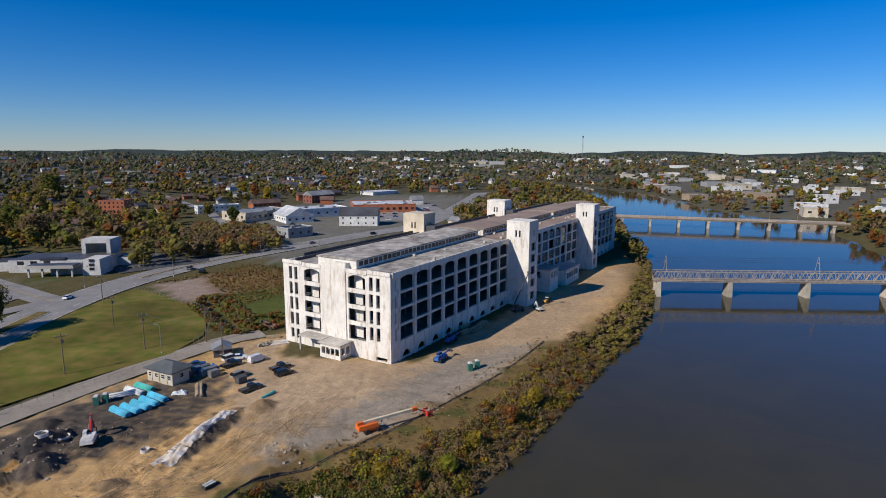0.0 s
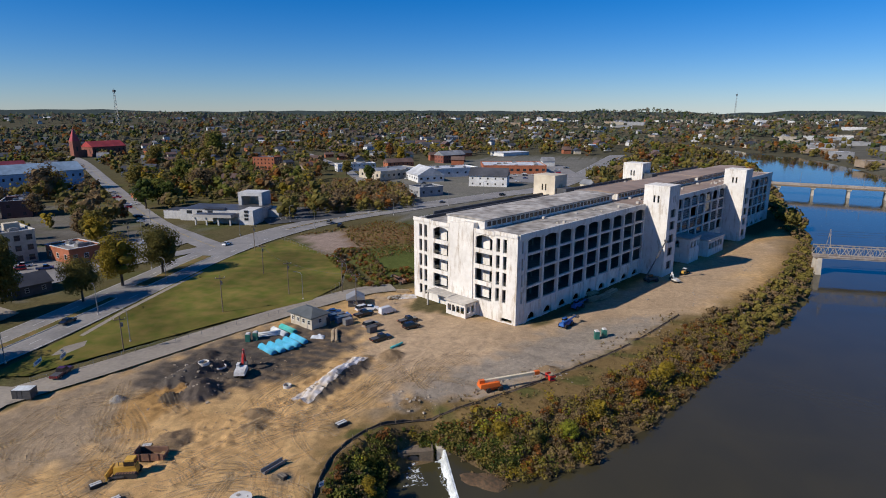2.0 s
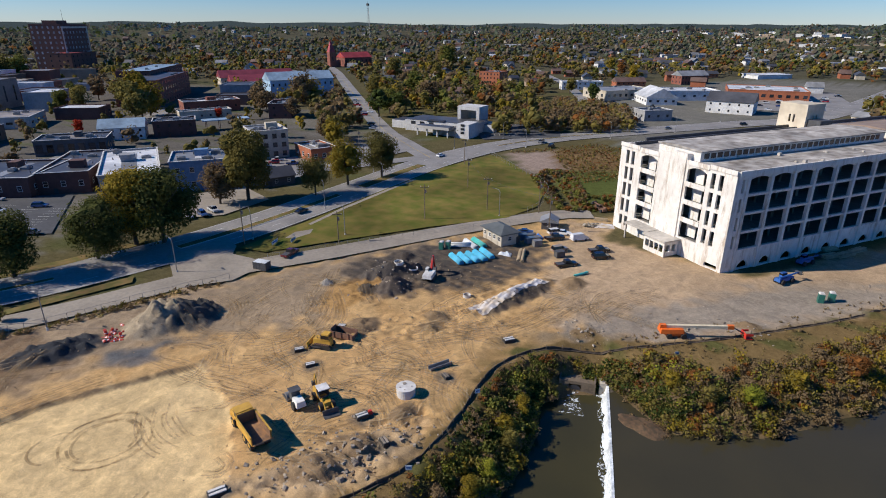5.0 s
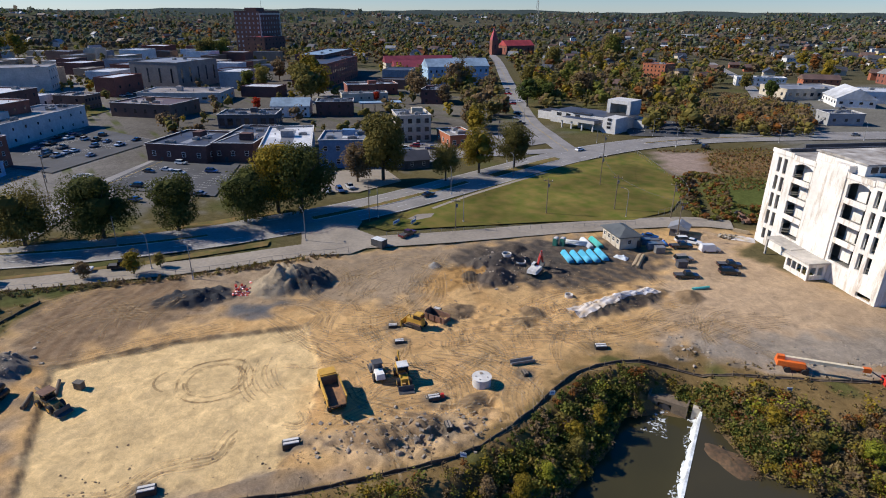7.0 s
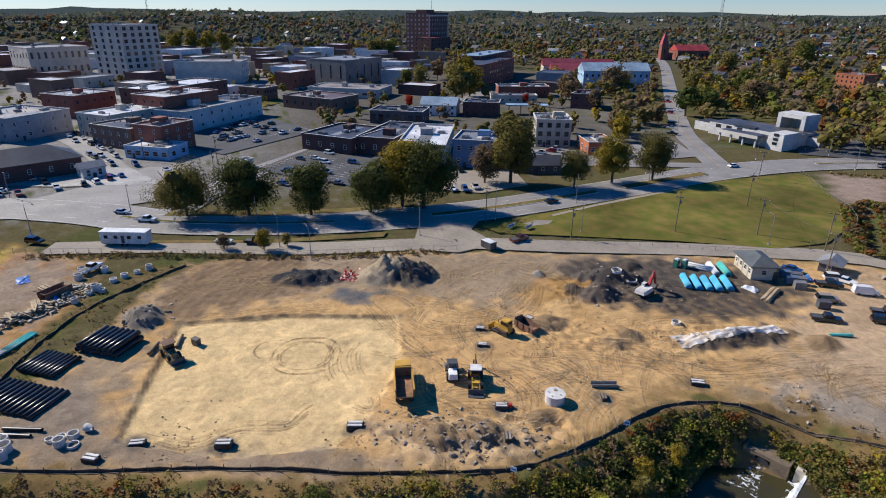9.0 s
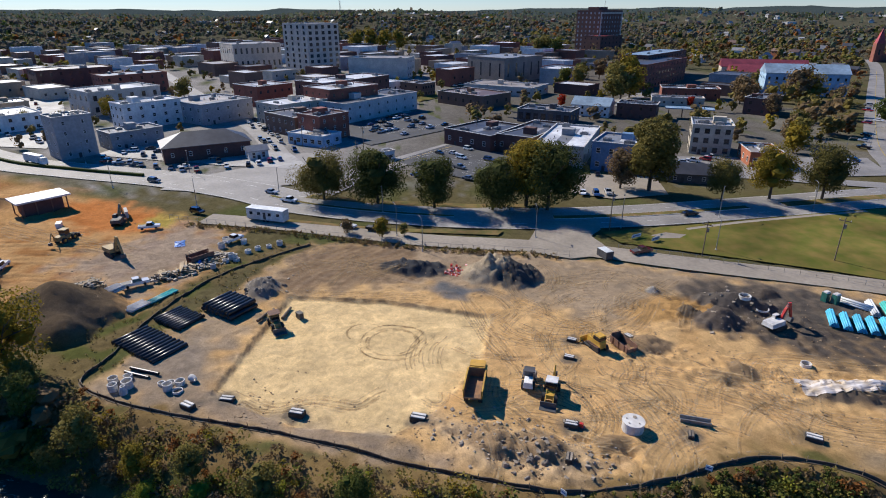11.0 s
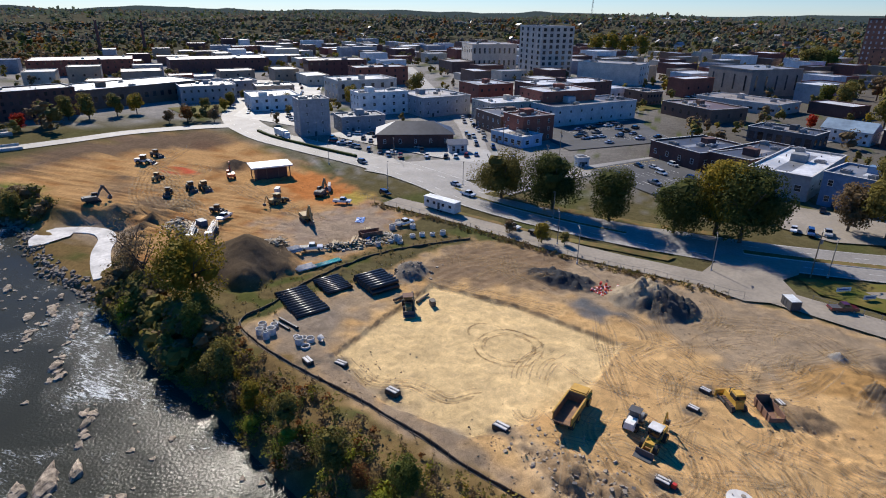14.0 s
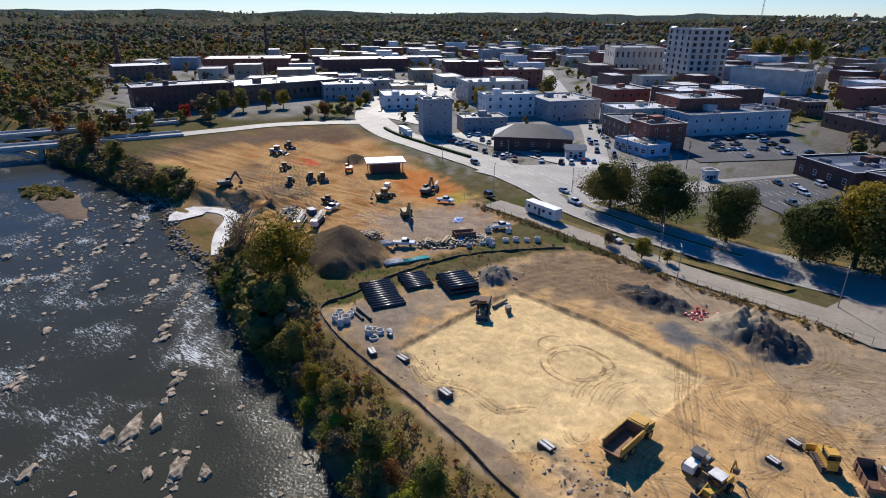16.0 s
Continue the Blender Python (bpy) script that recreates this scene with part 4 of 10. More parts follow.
def weir():
    ob = thing("weir", "low concrete weir with a sheet of white falling water", "weir", kind="structure")
    m = Matrix.Translation((*WEIR_A, 0)) @ Matrix.Rotation(math.atan2(WEIR_D[1], WEIR_D[0]), 4, "Z")
    s = Shape()
    s.box(-1, 330, 0.32, 1.7, -8, UP_LEVEL - 0.06, m)
    part("weir_wall", s, M["bark"], ob, "dark wet weir crest")
    f = Shape()
    rng = random.Random(4)
    n = 240
    for row, (off, z) in enumerate(((0.30, UP_LEVEL + 0.07), (-0.08, UP_LEVEL + 0.05), (-0.28, DOWN_LEVEL + 0.9), (-0.5, DOWN_LEVEL + 0.25), (-0.75, DOWN_LEVEL + 0.06))):
        f.v += [tuple(m @ Vector((i * 0.6, off * (1 + (0.25 * math.sin(i * 0.31) + 0.2 * math.sin(i * 0.83)) * (row > 2)) + rng.uniform(-0.04, 0.04) * row, z + rng.uniform(-0.04, 0.04)))) for i in range(n)]
    f.f += [(r * n + i, r * n + i + 1, (r + 1) * n + i + 1, (r + 1) * n + i) for r in range(4) for i in range(n - 1)]
    part("falling_water", f, M["foam"], ob, "white falling water")
    g = Shape()
    g.v += [tuple(m @ Vector((i * 0.6, off - (0.35 * math.sin(i * 0.22) + 0.25 * math.sin(i * 0.57)) * (off < -1), DOWN_LEVEL + 0.03))) for off in (-0.35, -1.3) for i in range(n)]
    g.f += [(i, i + 1, n + i + 1, n + i) for i in range(n - 1)]
    part("churned_water", g, M["foam_lace"], ob, "lacy churned water at the weir's foot")
    part("pier", Shape().box(-0.9, 1.9, -1.4, 0.1, -8, UP_LEVEL + 0.35, m, taper=0.12), M["concrete"], ob, "pale worn block at the bank end")
    return ob


weir()


def outlet():
    """The old race outlet in the bank, beside the weir."""
    ob = thing("outlet_wall", "old concrete water outlet with an arched mouth in the bank", "outlet", pose(-35.4, 86.6, 0, 0, 0, 24))
    s = Shape()
    s.box(-2.6, -1.1, -0.4, 0.5, -7, -3.3).box(1.1, 3.4, -0.4, 0.5, -7, -3.3).box(-1.1, 1.1, -0.4, 0.5, -3.9, -3.3)
    s.box(-2.9, -2.6, -0.6, 4.5, -7, -2.9).box(3.4, 3.7, -0.6, 4, -7, -3.0).box(-2.9, 3.7, 0.5, 2.4, -7, -3.6)
    part("wall", s, M["wood"], ob, "weathered brown concrete")
    # thin dark plate standing in for the unlit hollow of the arch
    part("arch_mouth", Shape().side([(-1.1, -7), (1.1, -7), (1.1, -4.9), (0.8, -4.3), (0, -4.0), (-0.8, -4.3), (-1.1, -4.9)], -0.32, -0.30), M["frame_dark"], ob)
    f = Shape()
    n = 14
    for i in range(n + 1):
        for k in range(5):
            f.v.append(((k - 2) * (0.35 + 0.05 * i) + 0.12 * math.sin(i * 1.7 + k), -0.45 - i * 0.5 + 0.1 * math.sin(k * 2 + i), DOWN_LEVEL + 0.06 + 0.25 * max(0, 1 - i / 5)))
    f.f += [(i * 5 + k, i * 5 + k + 1, i * 5 + k + 6, i * 5 + k + 5) for i in range(n) for k in range(4)]
    part("gushing_water", f, M["foam_lace"], ob, "foaming water")


outlet()


# ---- roads ----
AVENUE = sweep([(-420, -292), (-346, -245), (-262, -186), (-226, -142), (-210, -104), (-196, -64), (-180, -32), (-164, -8), (-152, 26), (-147, 60), (-148, 95), (-155, 140), (-163, 190), (-163, 235), (-152, 280), (-127, 330), (-88, 400),
                (-60, 450), (-42, 560), (-22, 785), (-3, 984)])
FRONTAGE = sweep([(-151, -36), (-144, -10), (-131, 28), (-126, 52), (-122, 70), (-112, 94), (-99, 128), (-84, 160), (-74, 170)])
NORTH_STREET = sweep([(-170, 200), (-200, 216), (-250, 246), (-390, 350), (-576, 490), (-680, 560)])
SECOND_STREET = sweep([(-186, -18), (-232, -32), (-300, -62), (-420, -130), (-600, -230)])
THIRD_STREET = sweep([(-172, -8), (-205, 10), (-244, 42), (-285, 80), (-330, 122), (-420, 200)])
CROSS_STREET = sweep([(-262, 58), (-330, 26), (-420, -40), (-520, -120)])
SIDE_STREET = sweep([(-168, 212), (-190, 150), (-200, 120)])
EAST_STREET = sweep([(-203, 420), (-235, 470), (-300, 560), (-420, 700)])


def road(name, line, left, right, z, material, label):
    s = ribbon(line, left, right, z)
    return solid(name, s, material, label, "road", kind="structure")


road("road_avenue", AVENUE, 9.5, -9.5, 0.30, M["asphalt"], "wide worn asphalt avenue with a grassy median")
road("road_frontage", FRONTAGE, 4.2, -4.2, 0.32, M["path"], "narrow dusty frontage road along the fenced works")
for k, (ln, w) in enumerate(((NORTH_STREET, 5.5), (SECOND_STREET, 5.0), (THIRD_STREET, 6.0), (CROSS_STREET, 5.0), (SIDE_STREET, 4.0), (EAST_STREET, 4.5))):
    far_z = np.maximum([ground_z(x, y) for x, y in ln], 0) + 0.305 + 0.008 * k
    road("road_street", ln, w, -w, far_z, M["asphalt"], "town street of pale worn asphalt")


road("road_bridge_approach", sweep([(-156, -220), (-179, -211.6), (-203, -203), (-228, -182), (-242, -164)]), 5.5, -5.5, 0.325, M["asphalt"], "road from the bridge into town")


def road_marks():
    s, y = Shape(), Shape()
    for line, offs in ((AVENUE, (5.2, -5.2)),):
        n = sides(line)
        for off in offs:
            for i in range(0, len(line) - 1, 3):
                a, b = line[i] + n[i] * off, line[i + 1] + n[i + 1] * off
                q = np.array([a + n[i] * 0.12, a - n[i] * 0.12, b - n[i] * 0.12, b + n[i] * 0.12])
                s.add([(p[0], p[1], 0.33) for p in q], [(0, 1, 2, 3)])
    for off in (9.0, -9.0):
        ribbon(AVENUE[60:], off + 0.1, off - 0.1, 0.33, s)
    ribbon(NORTH_STREET, 0.25, 0.05, 0.42, y)
    ribbon(THIRD_STREET, 0.25, 0.05, 0.42, y)
    solid("lane_lines", s, M["line"], "faded white lane lines on the avenue", "road marking", kind="stuff")
    solid("centre_lines", y, M["yellow_line"], "faded yellow centre lines on the streets", "road marking", kind="stuff")


road_marks()


def island(line, left, right, label="raised grassy median with a concrete kerb"):
    ob = thing("median", label, "median", kind="structure")
    part("kerb", ribbon(line, left + 0.2, right - 0.2, 0.44, thick=0.3), M["pale_concrete"], ob)
    part("turf", ribbon(line, left, right, 0.47), M["verge"], ob)


def stretch(line, a, b):
    """The piece of a line between two values of y."""
    return line[(line[:, 1] >= a) & (line[:, 1] <= b)]


island(stretch(AVENUE, 66, 132), 1.6, -1.0)
island(stretch(AVENUE, 142, 186), 2.2, -2.2)
island(stretch(AVENUE, 240, 330), 0.8, -0.8)
island(stretch(AVENUE, -22, 40), 0.9, -0.6)
hedge = thing("hedge", "low dark clipped hedge along the avenue's middle", "hedge")
part("clipped_leaves", ribbon(stretch(AVENUE, -150, -74), 0.6, -0.6, 1.25, thick=1.1), LEAF["dark"], hedge)
for nm, poly, z, material, label in (
        ("lawn_corner", [(-134, 79), (-139, 108), (-147, 150), (-153, 190), (-152, 222), (-146, 222), (-104, 193), (-92, 166), (-93, 149), (-106, 126), (-118, 100), (-126, 82)], 0.36, "lawn", "broad sloping autumn lawn with worn tan patches"),
        ("worn_earth", [(-136, 104), (-141, 122), (-146, 148), (-149, 166), (-147.6, 166), (-144.4, 148), (-139.4, 122), (-134.6, 104)], 0.375, "path", "worn tan earth along the lawn's upper edge"),
        ("park_lawn", [(-444, 22), (-483, 39), (-402, 42), (-383, 28)], 0.36, "lawn", "small green park lawn among the town blocks"),
        ("corner_lawn", [(-268.7, -245.6), (-300, -222), (-270, -203), (-252, -216)], 0.36, "lawn", "green lawn with shrubs at the street corner"),
        ("street_crossing", [(-182, -62), (-196, -58), (-212, -40), (-236, -22), (-232, -10), (-204, -14), (-186, -20), (-176, -30)], 0.318, "asphalt", "wide pale asphalt crossing beside the avenue"),
        ("worn_spot", [(-131, 92), (-133, 97), (-131, 102), (-128.5, 99), (-128.6, 94)], 0.375, "path", "worn tan patch in the lawn"),
        ("gate_apron", [(-143, 63.3), (-144.9, 81.7), (-136, 79.5), (-131.3, 75.5), (-125, 77), (-118.5, 78), (-116, 66), (-122, 55), (-134, 60)], 0.345, "path", "dusty paved apron joining the avenue and the gate"),
        ("lawn_strip", [(-152, -20), (-140, 18), (-136.5, 52), (-133, 50), (-137, 22), (-149, -18)], 0.36, "verge", "shaded grass strip between avenue and frontage road"),
        ("verge_trees", [(-174, -8), (-166, 18), (-161, 44), (-160, 66), (-157, 66), (-157, 44), (-161, 20), (-170, -10)], 0.36, "verge", "dry verge under the avenue trees"),
        ("parking_a", [(-266, -6), (-300, -14), (-346, 28), (-292, 50), (-250, 6)], 0.36, "tar", "dark asphalt parking lot"),
        ("parking_b", [(-219, 18), (-252, 44), (-226, 70), (-186, 50)], 0.36, "tar", "dark asphalt parking lot with white bays"),
        ("parking_hall", [(-236, -112), (-214, -46), (-208, -14), (-236, -28), (-245, -60), (-262, -106)], 0.36, "paving", "pale paved parking lot beside a hall"),
        ("parking_blue", [(-196, 88), (-190, 116), (-168, 112), (-164, 92), (-172, 80)], 0.36, "path", "brown gravel parking court"),
        ("parking_church", [(-178, 252), (-150, 285), (-170, 320), (-205, 300), (-196, 268)], 0.36, "tar", "dark asphalt parking lot beside a white church"),
        ("parking_store", [(-120, 470), (-60, 480), (-48, 560), (-70, 640), (-150, 560)], 0.36, "asphalt", "wide store parking lot"),
        ("paving_west", [(-262, -190), (-310, -215), (-420, -280), (-440, -240), (-330, -175), (-250, -140)], 0.31, "paving", "broad pale crossing and parking downtown"),
        ("paving_north", [(-188, 205), (-215, 215), (-222, 130), (-186, 118)], 0.31, "asphalt", "pale side parking")):
    sheet(poly, z, nm, M[material], label, nm.split("_")[0])


def white_path():
    line = sweep([(-79, -79), (-84, -86), (-91, -94), (-99, -101), (-102, -109), (-98, -119), (-92, -119), (-88, -114)], 1.5)
    solid("river_walk", ribbon(line, 2.4, -2.4, -3.75, thick=0.5), M["pale_concrete"], "curved pale concrete path by the rapids", "path", kind="structure")
    sheet([(-88, -113), (-90, -119), (-99, -122), (-102, -116), (-96, -112)], -3.7, "pale_slab", M["pale_concrete"], "broad pale concrete landing by the water", "path")


white_path()


# ---- the mill ----
MILL = pose(-28, 147, 0, 0, 0, -26)
ROWS_Z = [(5.7, 9.8), (10.5, 14.6), (15.3, 19.3), (20.0, 24.1)]
MILL_H, MILL_W, MILL_L = 25.5, 40.5, 232.0


def wall_grid(length, z0, z1, thick, holes):
    """A wall along x from 0 to length, its outer face at y = 0 and its depth towards +y, with holes (x0, x1, z0, z1) through it."""
    xs = sorted({0, length, *(h[0] for h in holes), *(h[1] for h in holes)})
    zs = sorted({z0, z1, *(h[2] for h in holes), *(h[3] for h in holes)})

    def full(i, j):
        if i < 0 or j < 0 or i >= len(xs) - 1 or j >= len(zs) - 1:
            return False
        cx, cz = (xs[i] + xs[i + 1]) / 2, (zs[j] + zs[j + 1]) / 2
        return not any(a < cx < b and c < cz < d for a, b, c, d in holes)

    s = Shape()
    for i in range(len(xs) - 1):
        for j in range(len(zs) - 1):
            if not full(i, j):
                continue
            a, b, c, d = xs[i], xs[i + 1], zs[j], zs[j + 1]
            s.add([(a, 0, c), (b, 0, c), (b, 0, d), (a, 0, d)], [(0, 1, 2, 3)])
            s.add([(a, thick, c), (b, thick, c), (b, thick, d), (a, thick, d)], [(3, 2, 1, 0)])
            if not full(i - 1, j):
                s.add([(a, 0, c), (a, 0, d), (a, thick, d), (a, thick, c)], [(0, 1, 2, 3)])
            if not full(i + 1, j):
                s.add([(b, 0, c), (b, 0, d), (b, thick, d), (b, thick, c)], [(3, 2, 1, 0)])
            if not full(i, j - 1):
                s.add([(a, 0, c), (b, 0, c), (b, thick, c), (a, thick, c)], [(3, 2, 1, 0)])
            if not full(i, j + 1):
                s.add([(a, 0, d), (b, 0, d), (b, thick, d), (a, thick, d)], [(0, 1, 2, 3)])
    return s


def arch_corners(s, x0, x1, top, rise, thick):
    """Fills the upper corners of a hole so that its head is a flat arch."""
    n = 6
    for k in (0, 1):
        xs = [x0 + (x1 - x0) / 2 * i / n for i in range(n + 1)]
        zs = [top - rise * (1 - i / n) ** 2 for i in range(n + 1)]
        if k:
            xs = [x0 + x1 - x for x in xs]
        pts = list(zip(xs, zs)) + [(xs[0], top)]
        s.side(pts, 0.02, thick)


def sash(name, w, h, parent, m, bars=(3, 3)):
    """A steel window in its opening: frame with glazing bars, and its pane."""
    key = (round(w, 2), round(h, 2), bars)
    if key not in SASHES:
        f = Shape()
        f.box(0, w, 0.0, 0.12, 0, 0.15).box(0, w, 0.0, 0.12, h - 0.15, h).box(0, 0.15, 0, 0.12, 0.15, h - 0.15).box(w - 0.15, w, 0, 0.12, 0.15, h - 0.15)
        for i in range(1, bars[0] + 1):
            x = w * i / (bars[0] + 1)
            f.box(x - 0.06, x + 0.06, 0.01, 0.1, 0.15, h - 0.15)
        for i in range(1, bars[1] + 1):
            z = h * i / (bars[1] + 1)
            f.box(0.15, w - 0.15, 0.015, 0.095, z - 0.05, z + 0.05)
        SASHES[key] = (f.mesh("window", M["steel_grey"]), Shape().box(0.1, w - 0.1, 0.05, 0.07, 0.1, h - 0.1).mesh("pane", M["glass"]))
    a, b = SASHES[key]
    win = part(name, a, None, parent, m=m)
    part("pane", b, None, win, "dark glass")


SASHES = {}


def tower(parent, x0, x1, y0, y1, top, material, name):
    """A stair tower standing out of the long wall, with tall windows one above the other."""
    w, d = x1 - x0, y1 - y0
    t = part(name, Shape().box(x0, x1, y0 - 0.1, y1 + 0.1, top - 0.9, top - 0.35).box(x0 + 0.3, x1 - 0.3, y0 + 0.3, y1 - 0.3, top - 2, top - 1.2), material, parent, "plain cornice and roof of a stair tower")
    holes = [(d * 0.5 + dx - 0.35, d * 0.5 + dx + 0.35, top - 6.4, top - 3.9) for dx in (-0.75, 0.75)]
    front = [(w * 0.5 + dx - 0.35, w * 0.5 + dx + 0.35, top - 6.4, top - 3.9) for dx in (-0.75, 0.75)]
    tall = [(d * 0.28, d * 0.72, z, z + 3.0) for z in (2.2, 7.2, 12.0, 16.8, 21.2)] if x1 > 1 else []
    k = 0.5
    for nm, s, m in (("tower_wall", wall_grid(d, 0, top - 0.9, k, holes + tall), pose(x1, y0, 0, 0, 0, 90)), ("tower_wall", wall_grid(d, 0, top - 0.9, k, holes), pose(x0, y1, 0, 0, 0, -90)),
                     ("tower_wall", wall_grid(w - 2 * k, 0, top - 0.9, k, [(a - k, b - k, c, e) for a, b, c, e in front]), pose(x0 + k, y0, 0)), ("tower_wall", wall_grid(w - 2 * k, 0, top - 0.9, k, []), pose(x1 - k, y1, 0, 0, 0, 180))):
        part(nm, s, material, t, m=m)
    # solid core of the darker inner concrete behind the tower's window holes
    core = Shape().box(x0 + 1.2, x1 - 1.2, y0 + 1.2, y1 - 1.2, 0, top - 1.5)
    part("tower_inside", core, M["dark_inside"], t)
    return t


def mill():
    ob = thing("mill", "long derelict white five-storey textile mill with empty window openings", "building", MILL)
    th = 0.6
    # near end wall
    holes, arches = [], []
    for x in (2.4, 4.6, 33.2, 35.6):
        holes += [(x, x + 1.25, a + 0.1, b - 0.1) for a, b in ROWS_Z]
    holes += [(x, x + 1.25, 1.6, 4.6) for x in (33.2, 35.6, 2.4, 4.6)]
    for x in (8.6, 25.6):
        for k, (a, b) in enumerate(ROWS_Z):
            holes.append((x, x + 6.2, a - 0.6 if k else 5.0, b))
        arches.append((x, x + 6.2, ROWS_Z[3][1]))
    holes.append((35.3, 39.2, 0.3, 1.4))
    holes = [h for h in holes if not (h[0] in (33.2, 35.6) and h[2] == 1.6)]
    s = wall_grid(MILL_W, -0.5, MILL_H, th, holes)
    for a, b, z in arches:
        arch_corners(s, a, b, z, 0.9, th)
    part("end_wall", s, M["mill_white"], ob, "stained white end wall with balcony openings", m=pose(-MILL_W, 0, 0))
    part("end_pier", Shape().box(-24.9, -15.7, -0.3, -0.003, 0, MILL_H + 1.0), M["mill_white"], ob, "blank stained middle pier")
    for a, b, c, d in ((8.0, 15.4, MILL_H - 1.0, MILL_H + 0.2), (25.0, 32.4, MILL_H - 1.0, MILL_H + 0.2), (0, 7.8, MILL_H - 0.6, MILL_H + 0.5), (32.6, 40.5, MILL_H - 0.6, MILL_H + 0.5)):
        part("cornice", Shape().box(a - MILL_W, b - MILL_W, -0.25, -0.003, c, d), M["mill_white"], ob)
    for x in (8.6, 25.6):
        for a, _ in ROWS_Z[1:]:
            part("balcony_ledge", Shape().box(0, 6.2, -0.15, 1.6, 0, 0.5).box(0, 6.2, -0.1, 0.05, 0.5, 1.3), M["mill_white"], ob, m=pose(-MILL_W + x, 0, a - 1.1))
        for a, b in ROWS_Z:
            part("balcony_wall", Shape().box(0.3, 3.4, 2.4, 2.6, a - 0.6, b + 0.3).box(5.0, 6.0, 2.4, 2.6, a - 0.6, b + 0.3).box(3.4, 5.0, 2.4, 2.6, b - 1.2, b + 0.3), M["mill_white"], ob, m=pose(-MILL_W + x, 0, 0))
    # side walls: bays between the towers
    bays = [3.9 + 8.0 * i for i in range(9)] + [86.5 + 8.0 * i for i in range(9)] + [170 + 8.0 * i for i in range(7)]
    holes = [(y, y + 7.0, a, b) for y in bays for a, b in ROWS_Z] + [(y + 1.2, y + 5.0, 0.4, 2.4) for y in bays] + [(1.4, 2.2, a + 0.4, b - 0.3) for a, b in ROWS_Z]
    s = wall_grid(MILL_L - 2 * th, -0.5, MILL_H, th, holes)
    for y in bays:
        arch_corners(s, y, y + 7.0, ROWS_Z[3][1], 0.65, th)
        arch_corners(s, y + 1.2, y + 5.0, 2.4, 1.3, th)
    for y in bays:
        for z, _ in ROWS_Z:
            s.box(y - 0.1, y + 7.1, -0.22, 0, z - 0.35, z - 0.003)
    for y in [3.3] + [b + 7.5 for b in bays if b + 8 in bays]:
        s.box(y - 0.45, y + 0.45, -0.3, 0, 0, MILL_H - 1.2)
    s.box(0, 75, -0.35, 0, MILL_H - 1.2, MILL_H + 0.4).box(86, 157, -0.35, 0, MILL_H - 1.2, MILL_H + 0.4).box(168, MILL_L - 2 * th, -0.35, 0, MILL_H - 1.2, MILL_H + 0.4)
    part("river_wall", s, M["mill_white"], ob, "white concrete wall with bays of arched openings", m=pose(0, th, 0, 0, 0, 90))
    for y in bays[9:]:
        for k, (a, b) in enumerate(ROWS_Z):
            if (int(y) + k) % 5:
                sash("window", 7.0, b - a - (0.9 if k == 3 else 0), ob, pose(-0.2, th + y, a, 0, 0, 90), (5, 3))
    s = wall_grid(MILL_L - 2 * th, -0.5, MILL_H, th, [])
    part("street_wall", s, M["mill_white"], ob, m=pose(-MILL_W, MILL_L - th, 0, 0, 0, -90))
    part("far_wall", wall_grid(MILL_W, -0.5, MILL_H, th, []), M["mill_white"], ob, m=pose(0, MILL_L, 0, 0, 0, 180))
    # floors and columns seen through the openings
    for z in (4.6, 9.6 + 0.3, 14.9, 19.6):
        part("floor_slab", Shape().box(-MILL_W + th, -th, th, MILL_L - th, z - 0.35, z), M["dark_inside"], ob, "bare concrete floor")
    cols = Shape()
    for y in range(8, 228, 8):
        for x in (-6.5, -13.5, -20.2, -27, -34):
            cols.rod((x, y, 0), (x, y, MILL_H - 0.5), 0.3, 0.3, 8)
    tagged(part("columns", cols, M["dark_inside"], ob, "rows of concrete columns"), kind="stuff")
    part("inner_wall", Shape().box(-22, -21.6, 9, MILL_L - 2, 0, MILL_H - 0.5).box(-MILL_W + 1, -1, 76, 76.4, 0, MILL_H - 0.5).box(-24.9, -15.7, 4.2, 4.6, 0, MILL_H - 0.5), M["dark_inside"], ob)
    # roof: felt, then the raised strips with clerestory windows
    part("roof", Shape().box(-MILL_W + th, -th, th, 74, MILL_H - 0.6, MILL_H - 0.15), M["mill_roof"], ob, "patched grey roof felt")
    part("roof", Shape().box(-MILL_W + th, -th, 74, MILL_L - th, MILL_H - 0.6, MILL_H - 0.1), M["mill_roof_brown"], ob, "brown roof felt")
    for y0, y1, x0, x1, m2 in ((1.6, 76, -27.5, -13.0, "mill_roof"), (80, 156, -26.5, -13.0, "mill_roof_brown"), (159, 229, -26.5, -13.0, "mill_roof_brown")):
        mon = part("roof_monitor", Shape().box(x0, x1, y0, y1, MILL_H - 0.2, MILL_H + 2.3), M["mill_white"], ob, "raised roof strip with clerestory windows")
        part("monitor_roof", Shape().side([(x0 - 0.4, MILL_H + 2.3), (x1 + 0.5, MILL_H + 2.3), (x1 + 0.5, MILL_H + 2.6), ((x0 + x1) / 2, MILL_H + 3.0), (x0 - 0.4, MILL_H + 2.6)], y0 - 0.3, y1 + 0.3), M[m2], mon)
        pane = Shape().box(0.0, 0.06, 0, 1.75, 0, 1.35).mesh("clerestory_window", M["glass"])
        for k in range(int((y1 - y0 - 2) / 2.3)):
            part("clerestory_window", pane, None, mon, m=pose(x1 + 0.003, y0 + 1.2 + 2.3 * k, MILL_H + 0.55))
    part("parapet", Shape().box(-MILL_W + 0.05, -MILL_W + 0.6, 8.5, MILL_L - 1, MILL_H, MILL_H + 1.0).box(-37.5, -36.9, 2, 70, MILL_H - 0.1, MILL_H + 0.7), M["machine_grey"], ob, "dark felted parapet")
